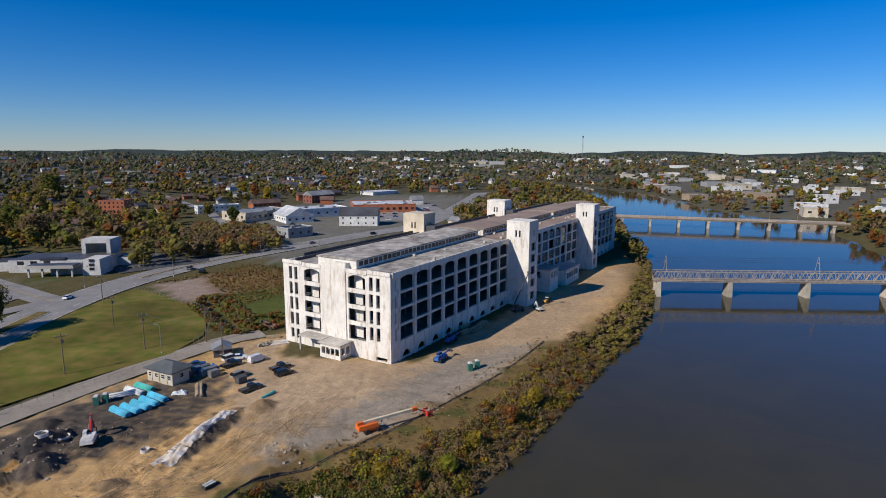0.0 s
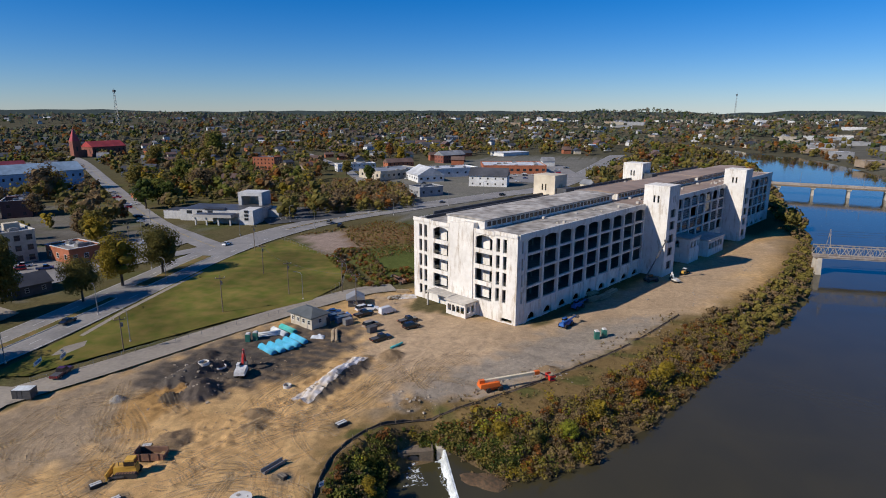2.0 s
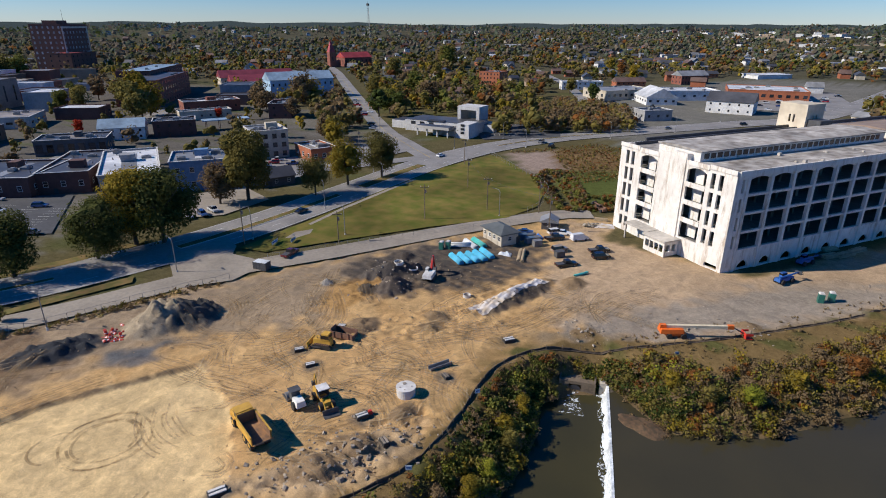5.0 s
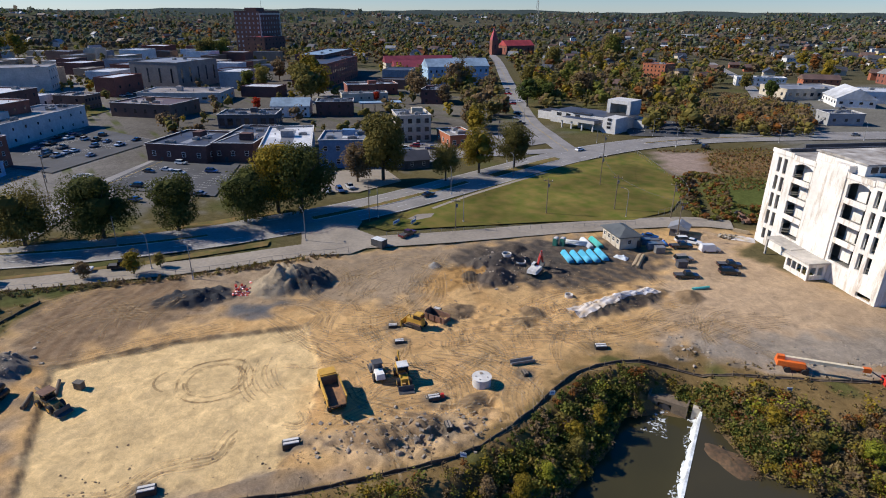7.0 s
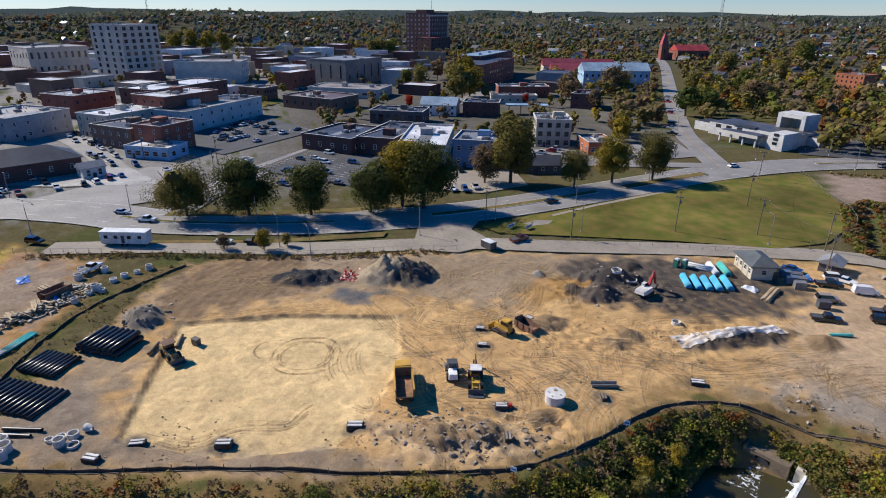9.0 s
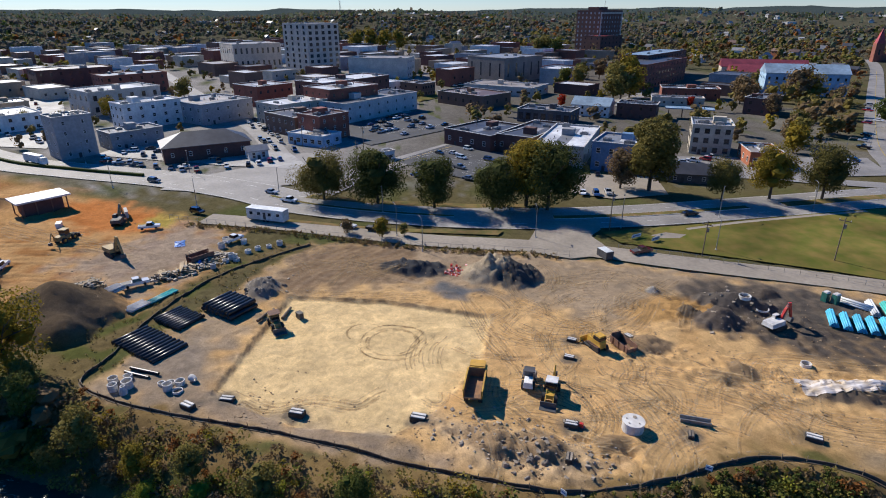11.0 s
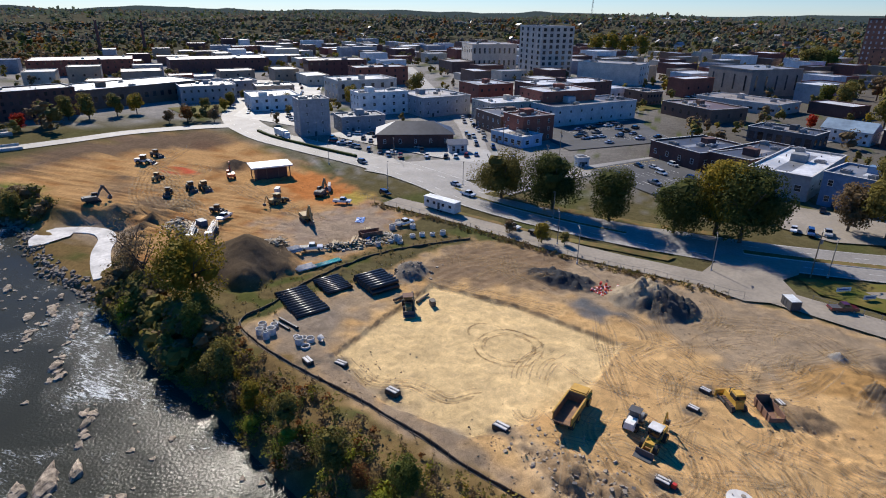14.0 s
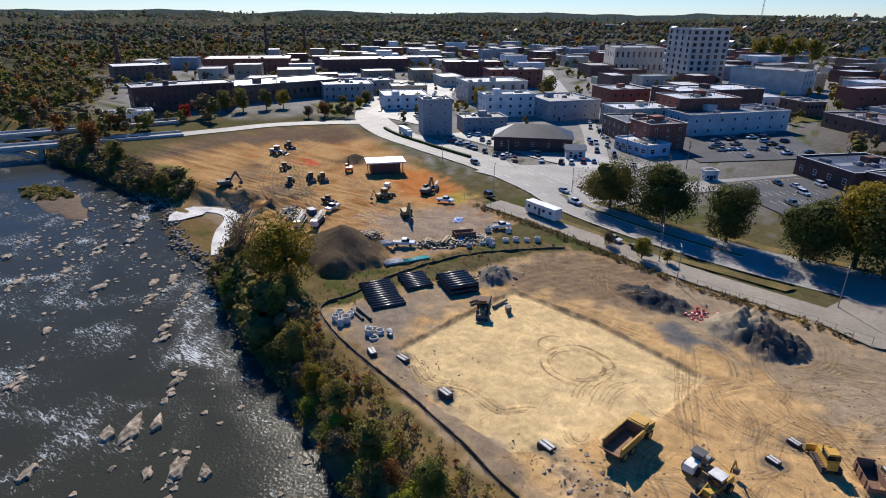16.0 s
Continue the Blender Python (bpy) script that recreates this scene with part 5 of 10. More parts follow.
    part("roof_hut", Shape().box(-20.0, -15.5, -0.2, 2.4, MILL_H, MILL_H + 1.6), M["mill_white"], ob)
    clut, rng = Shape(), random.Random(8)
    for _ in range(70):
        x, y, r = rng.uniform(-11.5, -1.5) if rng.random() < 0.6 else rng.uniform(-39, -29), rng.uniform(4, 226), rng.uniform(0.2, 0.6)
        clut.box(x - r, x + r, y - r * rng.uniform(0.5, 2), y + r, MILL_H - 0.12, MILL_H + rng.uniform(0.1, 0.7))
    tagged(part("roof_clutter", clut, M["mill_raw"], ob, "vents and rubble on the roof"), kind="stuff")
    # towers
    tower(ob, -1, 8.3, 76.5, 85.5, 33.0, M["mill_white"], "stair_tower")
    tower(ob, -1, 8.3, 158.5, 167.5, 33.0, M["mill_white"], "stair_tower")
    for y, mm in ((70, "cream_render"), (146, "mill_white")):
        tower(ob, -44.5, -34.5, y, y + 8.5, 34.0, M[mm], "lift_tower")
        part("tower_shed", Shape().box(-34.4, -30, y + 1, y + 7, MILL_H - 0.1, MILL_H + 3.4), M["machine_grey"], ob, "dark lean-to beside the tower")
    # porch and canopy on the near end
    p = part("porch", wall_grid(7.6, 0, 4.2, 0.3, [(0.6 + 1.7 * i, 2.0 + 1.7 * i, 1.2, 3.2) for i in range(4)]), M["mill_white"], ob, "glazed entrance porch", m=pose(-21.5, -5.2, 0))
    part("porch_side", wall_grid(5.0, 0, 4.2, 0.3, [(0.8, 2.2, 1.2, 3.2), (2.8, 4.2, 1.2, 3.2)]), M["mill_white"], p, m=pose(7.3, 0.1, 0, 0, 0, 90))
    part("porch_side", wall_grid(5.0, 0, 4.2, 0.3, [(0.8, 2.2, 1.2, 3.2)]), M["mill_white"], p, m=pose(0.3, 5.1, 0, 0, 0, -90))
    part("porch_roof", Shape().box(-0.4, 8.0, -0.5, 5.2, 4.2, 4.6), M["mill_raw"], p)
    part("canopy", Shape().box(-31.0, -21.6, -4.2, 0, 4.3, 4.75).box(-30.8, -30.4, -4, -3.6, 0, 4.3), M["mill_raw"], ob, "ragged concrete canopy")
    # loading porches between the towers
    for y0, y1, w, h in ((102, 112, 7.5, 9.5), (118, 136, 9.0, 6.5)):
        lp = part("loading_porch", wall_grid(y1 - y0, 0, h, 0.4, [(1 + 3.2 * i, 3.4 + 3.2 * i, h - 3.6, h - 1.0) for i in range(int((y1 - y0) / 3.3))]), M["mill_white"], ob, "white concrete loading porch", m=pose(w, y0, 0, 0, 0, 90))
        part("porch_roof", Shape().box(-0.3, y1 - y0 + 0.3, -0.4, w, h, h + 0.5), M["mill_raw"], lp)
        part("porch_end", wall_grid(w - 0.8, 0, h, 0.4, [(1, 3, h - 3.6, h - 1)]), M["mill_white"], lp, m=pose(0.0, w - 0.4, 0, 0, 0, -90))
        part("porch_end", wall_grid(w - 0.8, 0, h, 0.4, [(1, 3, h - 3.6, h - 1)]), M["mill_white"], lp, m=pose(y1 - y0, 0.4, 0, 0, 0, 90))
    return ob


mill()


# ---- the town ----
WINDOWS = {}


def window(parent, w, h, m, frame_key="frame_white", plain=False):
    """A window of a far house: frame and pane, standing 4 cm proud of the wall."""
    key = (round(w, 2), round(h, 2), frame_key)
    if key not in WINDOWS:
        f = Shape().box(-w / 2 - 0.12, w / 2 + 0.12, -0.10, 0.02, -0.15, 0.0).box(-w / 2 - 0.1, w / 2 + 0.1, -0.08, 0.02, h, h + 0.14)
        f.box(-w / 2 - 0.1, -w / 2, -0.08, 0.02, 0, h).box(w / 2, w / 2 + 0.1, -0.08, 0.02, 0, h).box(-w / 2, w / 2, -0.06, 0.02, h * 0.5 - 0.05, h * 0.5 + 0.05)
        WINDOWS[key] = (f.mesh("window", M[frame_key]), Shape().box(-w / 2, w / 2, -0.03, 0.01, 0, h).mesh("pane", M["glass"]))
    a, b = WINDOWS[key]
    if plain:
        part("window", b, None, parent, m=m)
        return
    win = part("window", a, None, parent, m=m)
    part("pane", b, None, win, "dark glass")


def block(name, label, p, q, depth, h, wall, roof="grey", rows=2, cols=5, win=(1.2, 1.8), kind="flat", side_cols=3, frame_key="frame_white", units=3, category="building", base=None, plain=None):
    """A building whose front runs from p to q, the body lying to the left of that line. kind: flat, gable or hip."""
    p, q = np.array(p, float), np.array(q, float)
    w = float(np.linalg.norm(q - p))
    yaw = math.degrees(math.atan2(q[1] - p[1], q[0] - p[0]))
    mid = (p + q) / 2
    z0 = max(0.0, ground_z(*mid)) if base is None else base
    ob = thing(name, label, category, pose(p[0], p[1], z0, 0, 0, yaw))
    rng = random.Random(int(abs(p[0] * 13 + p[1] * 7)))
    wm, rm = WALLS[wall], ROOFS[roof]
    part("wall", Shape().box(0, w, 0, depth, -1, h), wm, ob)
    if kind == "flat":
        rf = Shape().box(-0.15, w + 0.15, -0.15, 0.35, h, h + 0.7).box(-0.15, w + 0.15, depth - 0.35, depth + 0.15, h, h + 0.7).box(-0.15, 0.35, 0.35, depth - 0.35, h, h + 0.7).box(w - 0.35, w + 0.15, 0.35, depth - 0.35, h, h + 0.7)
        part("parapet", rf, wm, ob)
        part("roof", Shape().box(0.35, w - 0.35, 0.35, depth - 0.35, h - 0.2, h + 0.12), rm, ob)
        close = math.hypot(*mid) < 470
        if close and units:
            c = 0.2
            part("coping", Shape().box(-0.3, w + 0.3, -0.3, c, h + 0.7, h + 0.85).box(-0.3, w + 0.3, depth - c, depth + 0.3, h + 0.7, h + 0.85).box(-0.3, c, c, depth - c, h + 0.7, h + 0.85).box(w - c, w + 0.3, c, depth - c, h + 0.7, h + 0.85), M["pale_concrete"], ob, "pale coping stones")
            a, b = rng.uniform(0.1, 0.45), rng.uniform(0.55, 0.9)
            part("roof_patch", Shape().box(w * a, w * b, depth * rng.uniform(0.08, 0.4), depth * rng.uniform(0.6, 0.92), h + 0.1, h + 0.16), ROOFS[rng.choice(("white", "grey", "tan", "dark"))], ob, "newer strip of roofing")
            if w > 16 and depth > 14:
                e, f, g = rng.uniform(0.15, 0.6) * w, rng.uniform(0.2, 0.6) * depth, rng.uniform(2.2, 3.4)
                part("roof_house", Shape().box(e, e + rng.uniform(3, 6), f, f + rng.uniform(3, 6), h, h + g), wm, ob, "stair head on the roof")
            pipes = Shape()
            for _ in range(9):
                x, y = rng.uniform(1, w - 1), rng.uniform(1, depth - 1)
                pipes.rod((x, y, h), (x, y, h + rng.uniform(0.6, 1.4)), 0.22, 0.22, 6)
            tagged(part("roof_vents", pipes, M["steel_grey"], ob, "small roof vents"), kind="stuff")
        for _ in range(units):
            a, b, c = rng.uniform(1, 2.2), rng.uniform(0.8, 1.6), rng.uniform(0.8, 1.5)
            x, y = rng.uniform(2, max(2.5, w - 3)), rng.uniform(2, max(2.5, depth - 3))
            u = part("rooftop_unit", Shape().box(x - a, x + a, y - b, y + b, h + 0.1, h + 0.1 + c).box(x - a * 0.6, x + a * 0.6, y - b * 0.6, y + b * 0.6, h + 0.1 + c, h + 0.35 + c), M["steel_grey"], ob)
    elif kind == "gable":
        r = min(depth, w) * 0.28
        s = Shape()
        if w >= depth:
            s.add([(-0.5, -0.6, h - 0.15), (w + 0.5, -0.6, h - 0.15), (w + 0.5, depth / 2, h + r), (-0.5, depth / 2, h + r), (-0.5, depth + 0.6, h - 0.15), (w + 0.5, depth + 0.6, h - 0.15),
                   (-0.5, -0.6, h - 0.4), (w + 0.5, -0.6, h - 0.4), (-0.5, depth + 0.6, h - 0.4), (w + 0.5, depth + 0.6, h - 0.4)],
                  [(0, 1, 2, 3), (3, 2, 5, 4), (6, 7, 1, 0), (4, 5, 9, 8), (0, 3, 4, 8, 6), (1, 7, 9, 5, 2), (7, 6, 8, 9)])
        else:
            s.add([(-0.6, -0.5, h - 0.15), (-0.6, depth + 0.5, h - 0.15), (w / 2, depth + 0.5, h + r), (w / 2, -0.5, h + r), (w + 0.6, -0.5, h - 0.15), (w + 0.6, depth + 0.5, h - 0.15),
                   (-0.6, -0.5, h - 0.4), (-0.6, depth + 0.5, h - 0.4), (w + 0.6, -0.5, h - 0.4), (w + 0.6, depth + 0.5, h - 0.4)],
                  [(1, 0, 3, 2), (2, 3, 4, 5), (0, 1, 7, 6), (5, 4, 8, 9), (0, 6, 8, 4, 3), (1, 2, 5, 9, 7), (6, 7, 9, 8)])
        part("roof", s, rm, ob)
    else:
        r, k = min(depth, w) * 0.26, min(depth, w) / 2
        s = Shape()
        lo = [(-0.7, -0.7, h - 0.1), (w + 0.7, -0.7, h - 0.1), (w + 0.7, depth + 0.7, h - 0.1), (-0.7, depth + 0.7, h - 0.1)]
        hi = [(k, depth / 2, h + r), (w - k, depth / 2, h + r)] if w >= depth else [(w / 2, k, h + r), (w / 2, depth - k, h + r)]
        s.add(lo + hi + [(x, y, z - 0.25) for x, y, z in lo], ([(0, 1, 5, 4), (1, 2, 5), (2, 3, 4, 5), (3, 0, 4)] if w >= depth else [(0, 1, 4), (1, 2, 5, 4), (2, 3, 5), (3, 0, 4, 5)]) + [(6, 7, 1, 0), (7, 8, 2, 1), (8, 9, 3, 2), (9, 6, 0, 3), (9, 8, 7, 6)])
        part("roof", s, rm, ob)
    ww, wh = win
    ax, seen_from = (q - p) / w, np.array((8.0, 25.0))
    plain = math.hypot(*mid) > 330 if plain is None else plain
    for r in range(rows):
        z = h * (r + 0.5) / rows - wh * 0.5 if rows > 1 else h * 0.52 - wh / 2
        for c in range(cols):
            window(ob, ww, wh, pose(w * (c + 0.5) / cols, 0, z), frame_key, plain)
        right, left = seen_from @ ax - q @ ax > 0, seen_from @ ax - p @ ax < 0
        for c in range(side_cols if right else 0):
            window(ob, ww, wh, pose(w, depth * (c + 0.5) / side_cols, z, 0, 0, 90), frame_key, plain)
        for c in range(side_cols if left else 0):
            window(ob, ww, wh, pose(0, depth * (c + 0.5) / side_cols, z, 0, 0, -90), frame_key, plain)
    if rows and cols and not plain:
        part("door", Shape().box(w * 0.5 / cols + w / cols * 0.5 - 0.6, w * 0.5 / cols + w / cols * 0.5 + 0.6, -0.12, 0.02, -0.1, 2.1), M["frame_dark"], ob)
    return ob


# downtown, nearest first
block("assembly_hall", "long brick hall under a dark hipped roof", (-219, -75), (-234, -44), 17, 6.6, "dark_brick", "dark", 1, 5, (1.0, 1.6), "hip", 2)
block("entrance_porch", "white columned porch with a pale pediment", (-223, -42), (-227, -35), 6, 4.2, "white_paint", "grey", 1, 2, (1.2, 2.2), "gable", 1)
block("corner_shop", "low pale-blue corner shop with a flat roof", (-257, -33), (-246, -15), 13, 4.6, "pale_blue", "white", 1, 5, (2.2, 1.8), side_cols=2)
block("brick_shop", "three-storey red brick shop with plain side wall", (-258, -18), (-272, -6), 16, 11.5, "red_brick", "brown", 3, 3, (1.0, 1.5), side_cols=2)
block("brick_store", "brick commercial building with a low parapet", (-289, -51), (-270, -32), 20, 9, "brown_brick", "tan", 2, 5, (1.1, 1.6))
block("tile_building", "narrow grey four-storey building beside the avenue", (-228, -121), (-239, -111), 13, 17, "grey_paint", "grey", 4, 2, (0.9, 1.4), side_cols=2)
block("annex", "low grey annexe with parked cars before it", (-245, -108), (-262, -92), 15, 7, "grey_paint", "dark", 2, 4, (1.2, 1.2), side_cols=2)
block("white_block", "bright white and blue-trimmed commercial block", (-293, -124), (-316, -103), 16, 12.5, "white_paint", "white", 3, 5, (1.5, 1.6), units=5)
block("bank_block", "broad grey stone bank with a deep recess", (-339, -165), (-372, -137), 30, 13, "pale_stone", "grey", 2, 6, (2.2, 3.0), side_cols=4)
block("row_building", "row of low shops with patched flat roofs", (-304, -88), (-330, -68), 34, 10.5, "grey_paint", "grey", 2, 5, (1.2, 1.6), side_cols=5)
block("row_building", "cream painted shop with a flat pale roof", (-315, -62), (-300, -46), 34, 10.5, "cream", "white", 3, 4, (1.1, 1.5), side_cols=6)
block("row_building", "brick shop row with white roofing", (-340, -40), (-322, -22), 36, 15.5, "red_brick", "white", 3, 4, (1.1, 1.6), side_cols=6)
block("white_warehouse", "long whitewashed warehouse with bricked-up arches", (-306, -12), (-355, 27), 24, 10.0, "off_white", "dark", 2, 8, (1.0, 1.3), side_cols=4, units=7)
block("brick_warehouse", "dark brick warehouse behind the whitewashed one", (-350, -30), (-396, 8), 26, 16, "dark_brick", "white", 3, 10, (1.2, 1.8))
block("office_tower", "ten-storey pale stone office tower with rows of windows", (-556, -74), (-580, -48), 42, 45.5, "pale_stone", "tan", 9, 5, (3.2, 3.0), side_cols=4, frame_key="frame_dark")
block("court_house", "broad classical stone building with tall windows", (-612, -160), (-640, -118), 45, 25, "pale_stone", "tan", 2, 9, (2.0, 5.5), side_cols=6)
block("curved_bank", "cream stone building with a smooth long wall", (-540, -36), (-528, 18), 30, 17, "pale_stone", "tan", 3, 0, (1.6, 2), side_cols=4)
block("grey_office", "three-storey grey concrete office with slit windows", (-487, 100), (-519, 138), 44, 19.5, "brown_grey", "grey", 1, 5, (1.6, 11), side_cols=4)
hotel = block("hotel_tower", "tall dark brick hotel with a pale cornice and pale blinds", (-848, 284), (-884, 326), 40, 54, "dark_brick", "brown", 9, 8, (2.2, 2.8), side_cols=6)
shaded = Shape().box(-1.1, 1.1, -0.05, 0.01, 0, 2.8).mesh("window", M["blind"])
for ch in hotel.children:
    if ch.name.startswith("window"):
        ch.data = shaded
hw = math.hypot(36, 42)
part("cornice", Shape().box(-0.5, hw + 0.5, -0.6, 0.5, 50, 52).box(-0.5, hw + 0.5, -0.35, -0.15, 6, 7), WALLS["pale_stone"], hotel, "pale stone cornice")
for x0 in (-0.3, hw - 1.9):
    part("corner_pier", Shape().box(x0, x0 + 2.2, -0.3, 0.0, 0, 50), WALLS["pale_stone"], hotel, "pale stone corner pier")
part("roof_house", Shape().box(12, 34, 12, 30, 54, 59), WALLS["dark_brick"], hotel)
part("flag_pole", Shape().rod((20, 8, 54), (20, 8, 72), 0.3, 0.1, 6), M["frame_dark"], hotel)
block("hotel_wing", "lower brick wing with a red tiled roof", (-806, 274), (-838, 314), 30, 22, "dark_brick", "red", 4, 6, (1.6, 2.2))
block("mill_apartments", "long four-storey brick mill turned to flats", (-438, 202), (-505, 262), 30, 18, "red_brick", "dark", 4, 14, (1.4, 2.2), side_cols=5)
block("mill_apartments", "brick mill wing behind the first", (-490, 222), (-560, 285), 26, 21, "dark_brick", "blue_grey", 4, 14, (1.4, 2.2), side_cols=4)
block("brick_garage", "low brick garage with a painted side wall", (-381, 41), (-352, 68), 28, 7.2, "brown_brick", "brown", 1, 6, (1.6, 2.2))
block("parking_deck", "two-level concrete parking deck", (-430, 62), (-400, 108), 30, 6.0, "pale_stone", "tan", 1, 8, (3.5, 1.4))
block("machine_shop", "dark brick workshop with stepped parapets", (-252, 40), (-233, 59), 30, 6.8, "dark_brick", "dark", 1, 4, (1.4, 1.8), side_cols=4)
block("machine_shop", "dark brick workshop with a long low roof", (-236, 62), (-226, 76), 40, 7.2, "dark_brick", "dark", 1, 3, (1.4, 1.8), side_cols=5)
block("white_roofed_shed", "long shed under white roofing", (-212, 74), (-204, 92), 46, 8.0, "grey_paint", "white", 1, 3, (2.0, 2.0), side_cols=5)
block("blue_building", "blue-painted two-storey brick building", (-203, 95), (-193, 112), 20, 10.5, "blue_paint", "grey", 2, 4, (1.4, 1.8), side_cols=3)
block("cream_building", "three-storey cream building with dark windows", (-228, 145), (-222, 160), 18, 12.0, "cream", "grey", 3, 4, (1.8, 1.9), side_cols=4, frame_key="frame_dark")
block("brick_office", "small orange brick office with a blue end", (-203, 158), (-200, 170), 18, 5.5, "orange_brick", "tan", 1, 3, (1.6, 1.8))
block("roadside_house", "low dark house behind the avenue trees", (-184, 118), (-180, 132), 10, 3.6, "dark_grey", "dark", 1, 3, (1, 1.2), "gable", 2)
block("glass_office", "low dark glass-fronted office", (-309, 83), (-294, 109), 18, 6.6, "dark_grey", "dark", 1, 7, (2.6, 3.6), side_cols=3, frame_key="frame_dark")
block("blue_roof_store", "white store under a pale blue metal roof", (-328, 118), (-317, 137), 14, 6.5, "white_paint", "blue_grey", 2, 5, (1.2, 1.3), "gable", 2)
block("brick_house", "two-storey dark brick building", (-316, 141), (-306, 160), 14, 8, "dark_brick", "dark", 2, 4, (1.2, 1.6), side_cols=2)
block("long_brick_shed", "long low brick shed with dark roof", (-389, 196), (-378, 232), 18, 7, "red_brick", "dark", 1, 6, (1.2, 1.4), side_cols=2)
block("painted_shed", "long low painted shed", (-360, 178), (-350, 208), 10, 5, "cream", "grey", 1, 6, (1.2, 1.2), side_cols=2)
block("blue_white_block", "white two-storey block under a pale blue roof", (-407, 278), (-391, 329), 20, 15.5, "pale_blue", "blue_grey", 2, 11, (1.4, 2.0), "gable", 4)
block("maroon_roof_store", "long store with a maroon metal roof", (-500, 300), (-478, 362), 20, 7, "cream", "maroon", 1, 8, (2, 2), "gable", 3)
block("maroon_roof_store", "long store with a maroon metal roof", (-540, 312), (-515, 380), 22, 8, "cream", "maroon", 1, 8, (2, 2), "gable", 3)
block("red_church_nave", "brick church nave under a bright red roof", (-648, 565), (-639, 608), 24, 12, "red_brick", "red", 1, 7, (1.6, 5), "gable", 2, category="church")
block("brick_apartments", "red brick apartment block", (-349, 478), (-327, 481), 18, 14, "orange_brick", "brown", 4, 6, (1.2, 1.6), side_cols=4)
block("white_terrace", "white two-storey terrace of flats", (-273, 507), (-244, 533), 12, 7, "white_paint", "white", 2, 8, (1.2, 1.4), side_cols=2)
block("brick_terrace", "brick terrace with small windows", (-236, 545), (-216, 566), 12, 7, "orange_brick", "brown", 2, 6, (1.2, 1.4), "gable", 2)
block("strip_shops", "long beige row of shops with flat roofs", (-204, 455), (-180, 500), 32, 7, "cream", "grey", 1, 9, (2.4, 2.2))
block("gabled_store", "white gabled store with a long side", (-168, 449), (-150, 464), 30, 6, "white_paint", "white", 1, 4, (2, 1.6), "gable", 5)
block("grey_store", "square grey store with a flat dark roof", (-138, 371), (-126, 386), 14, 6, "grey_paint", "dark", 1, 3, (1.6, 1.6), side_cols=2)
block("red_store", "wide red-fronted store with a pale flat roof", (-133, 533), (-76, 551), 46, 7.6, "orange_brick", "white", 1, 10, (3, 2.4), side_cols=6, units=9)
block("white_store", "white metal store with a blue-white roof", (-171, 482), (-134, 516), 26, 7.5, "white_paint", "white", 1, 6, (2, 1.6), side_cols=4)
block("white_workshop", "white two-storey workshop with a dark end", (-122, 441), (-92, 444), 20, 8.5, "white_paint", "dark", 2, 5, (1.2, 1.4), "gable", 3)
block("gabled_hall", "brick hall with a white columned front", (-204, 630), (-186, 658), 16, 9, "red_brick", "grey", 2, 9, (1.4, 2), "gable", 3)
block("west_block", "broad dark shed with pale roofing", (-287, -251), (-314, -229), 30, 10, "grey_paint", "grey", 2, 8, (1.2, 1.6))
block("river_mill", "three-storey brick mill with white window frames", (-176, -294), (-230, -272), 24, 15, "dark_brick", "grey", 4, 14, (1.4, 2.0), side_cols=5)
block("long_mill", "very long brick mill under a sawtooth roof", (-236, -284), (-318, -262), 40, 11, "brown_brick", "blue_grey", 1, 16, (2.2, 3.0), side_cols=5)
block("brick_depot", "brick depot with an arched gateway", (-318, -256), (-345, -236), 20, 9.5, "grey_paint", "dark", 2, 6, (1.4, 1.6))
block("white_service_building", "white low service building by the bridge", (-150, -278), (-172, -268), 12, 5, "white_paint", "white", 1, 4, (1.6, 1.4))
block("tobacco_house", "wide brick tobacco warehouse", (-351, -484), (-413, -427), 50, 13, "red_brick", "grey", 3, 14, (1.4, 1.8), side_cols=8)
block("tobacco_house", "brick tobacco warehouse with a pale roof", (-430, -400), (-500, -340), 45, 12, "dark_brick", "white", 2, 14, (1.4, 1.8), side_cols=6)
block("tobacco_house", "brick warehouse near the tracks", (-259, -477), (-303, -460), 36, 12, "brown_brick", "white", 3, 9, (1.4, 1.8), side_cols=6)
block("brick_corner_block", "four-storey brick corner block", (-452, -262), (-488, -222), 30, 15, "dark_brick", "tan", 3, 8, (1.6, 2.2), side_cols=5)
block("brick_corner_block", "brick block with a white upper floor", (-420, -196), (-452, -164), 24, 14, "red_brick", "grey", 3, 6, (1.6, 2.2), side_cols=4)


def church_tower():
    ob = thing("church_tower", "red brick church tower with a steep red spire", "church", pose(-656, 548, ground_z(-656, 548), 0, 0, 75))
    part("shaft", Shape().box(-4.5, 4.5, -4.5, 4.5, 0, 20), WALLS["red_brick"], ob)
    part("spire", Shape().rod((0, 0, 20), (0, 0, 36), 6.2, 0.15, 4, Matrix.Rotation(radians(45), 4, "Z")), ROOFS["red"], ob, "steep red spire")
    part("porch", Shape().box(4.5, 12, -3, 3, 0, 9), WALLS["red_brick"], ob)
    win = Shape().side([(-0.8, 8), (0.8, 8), (0.8, 13), (0, 14.5), (-0.8, 13)], -4.6, -4.5)
    part("window", win, M["glass"], ob)


church_tower()


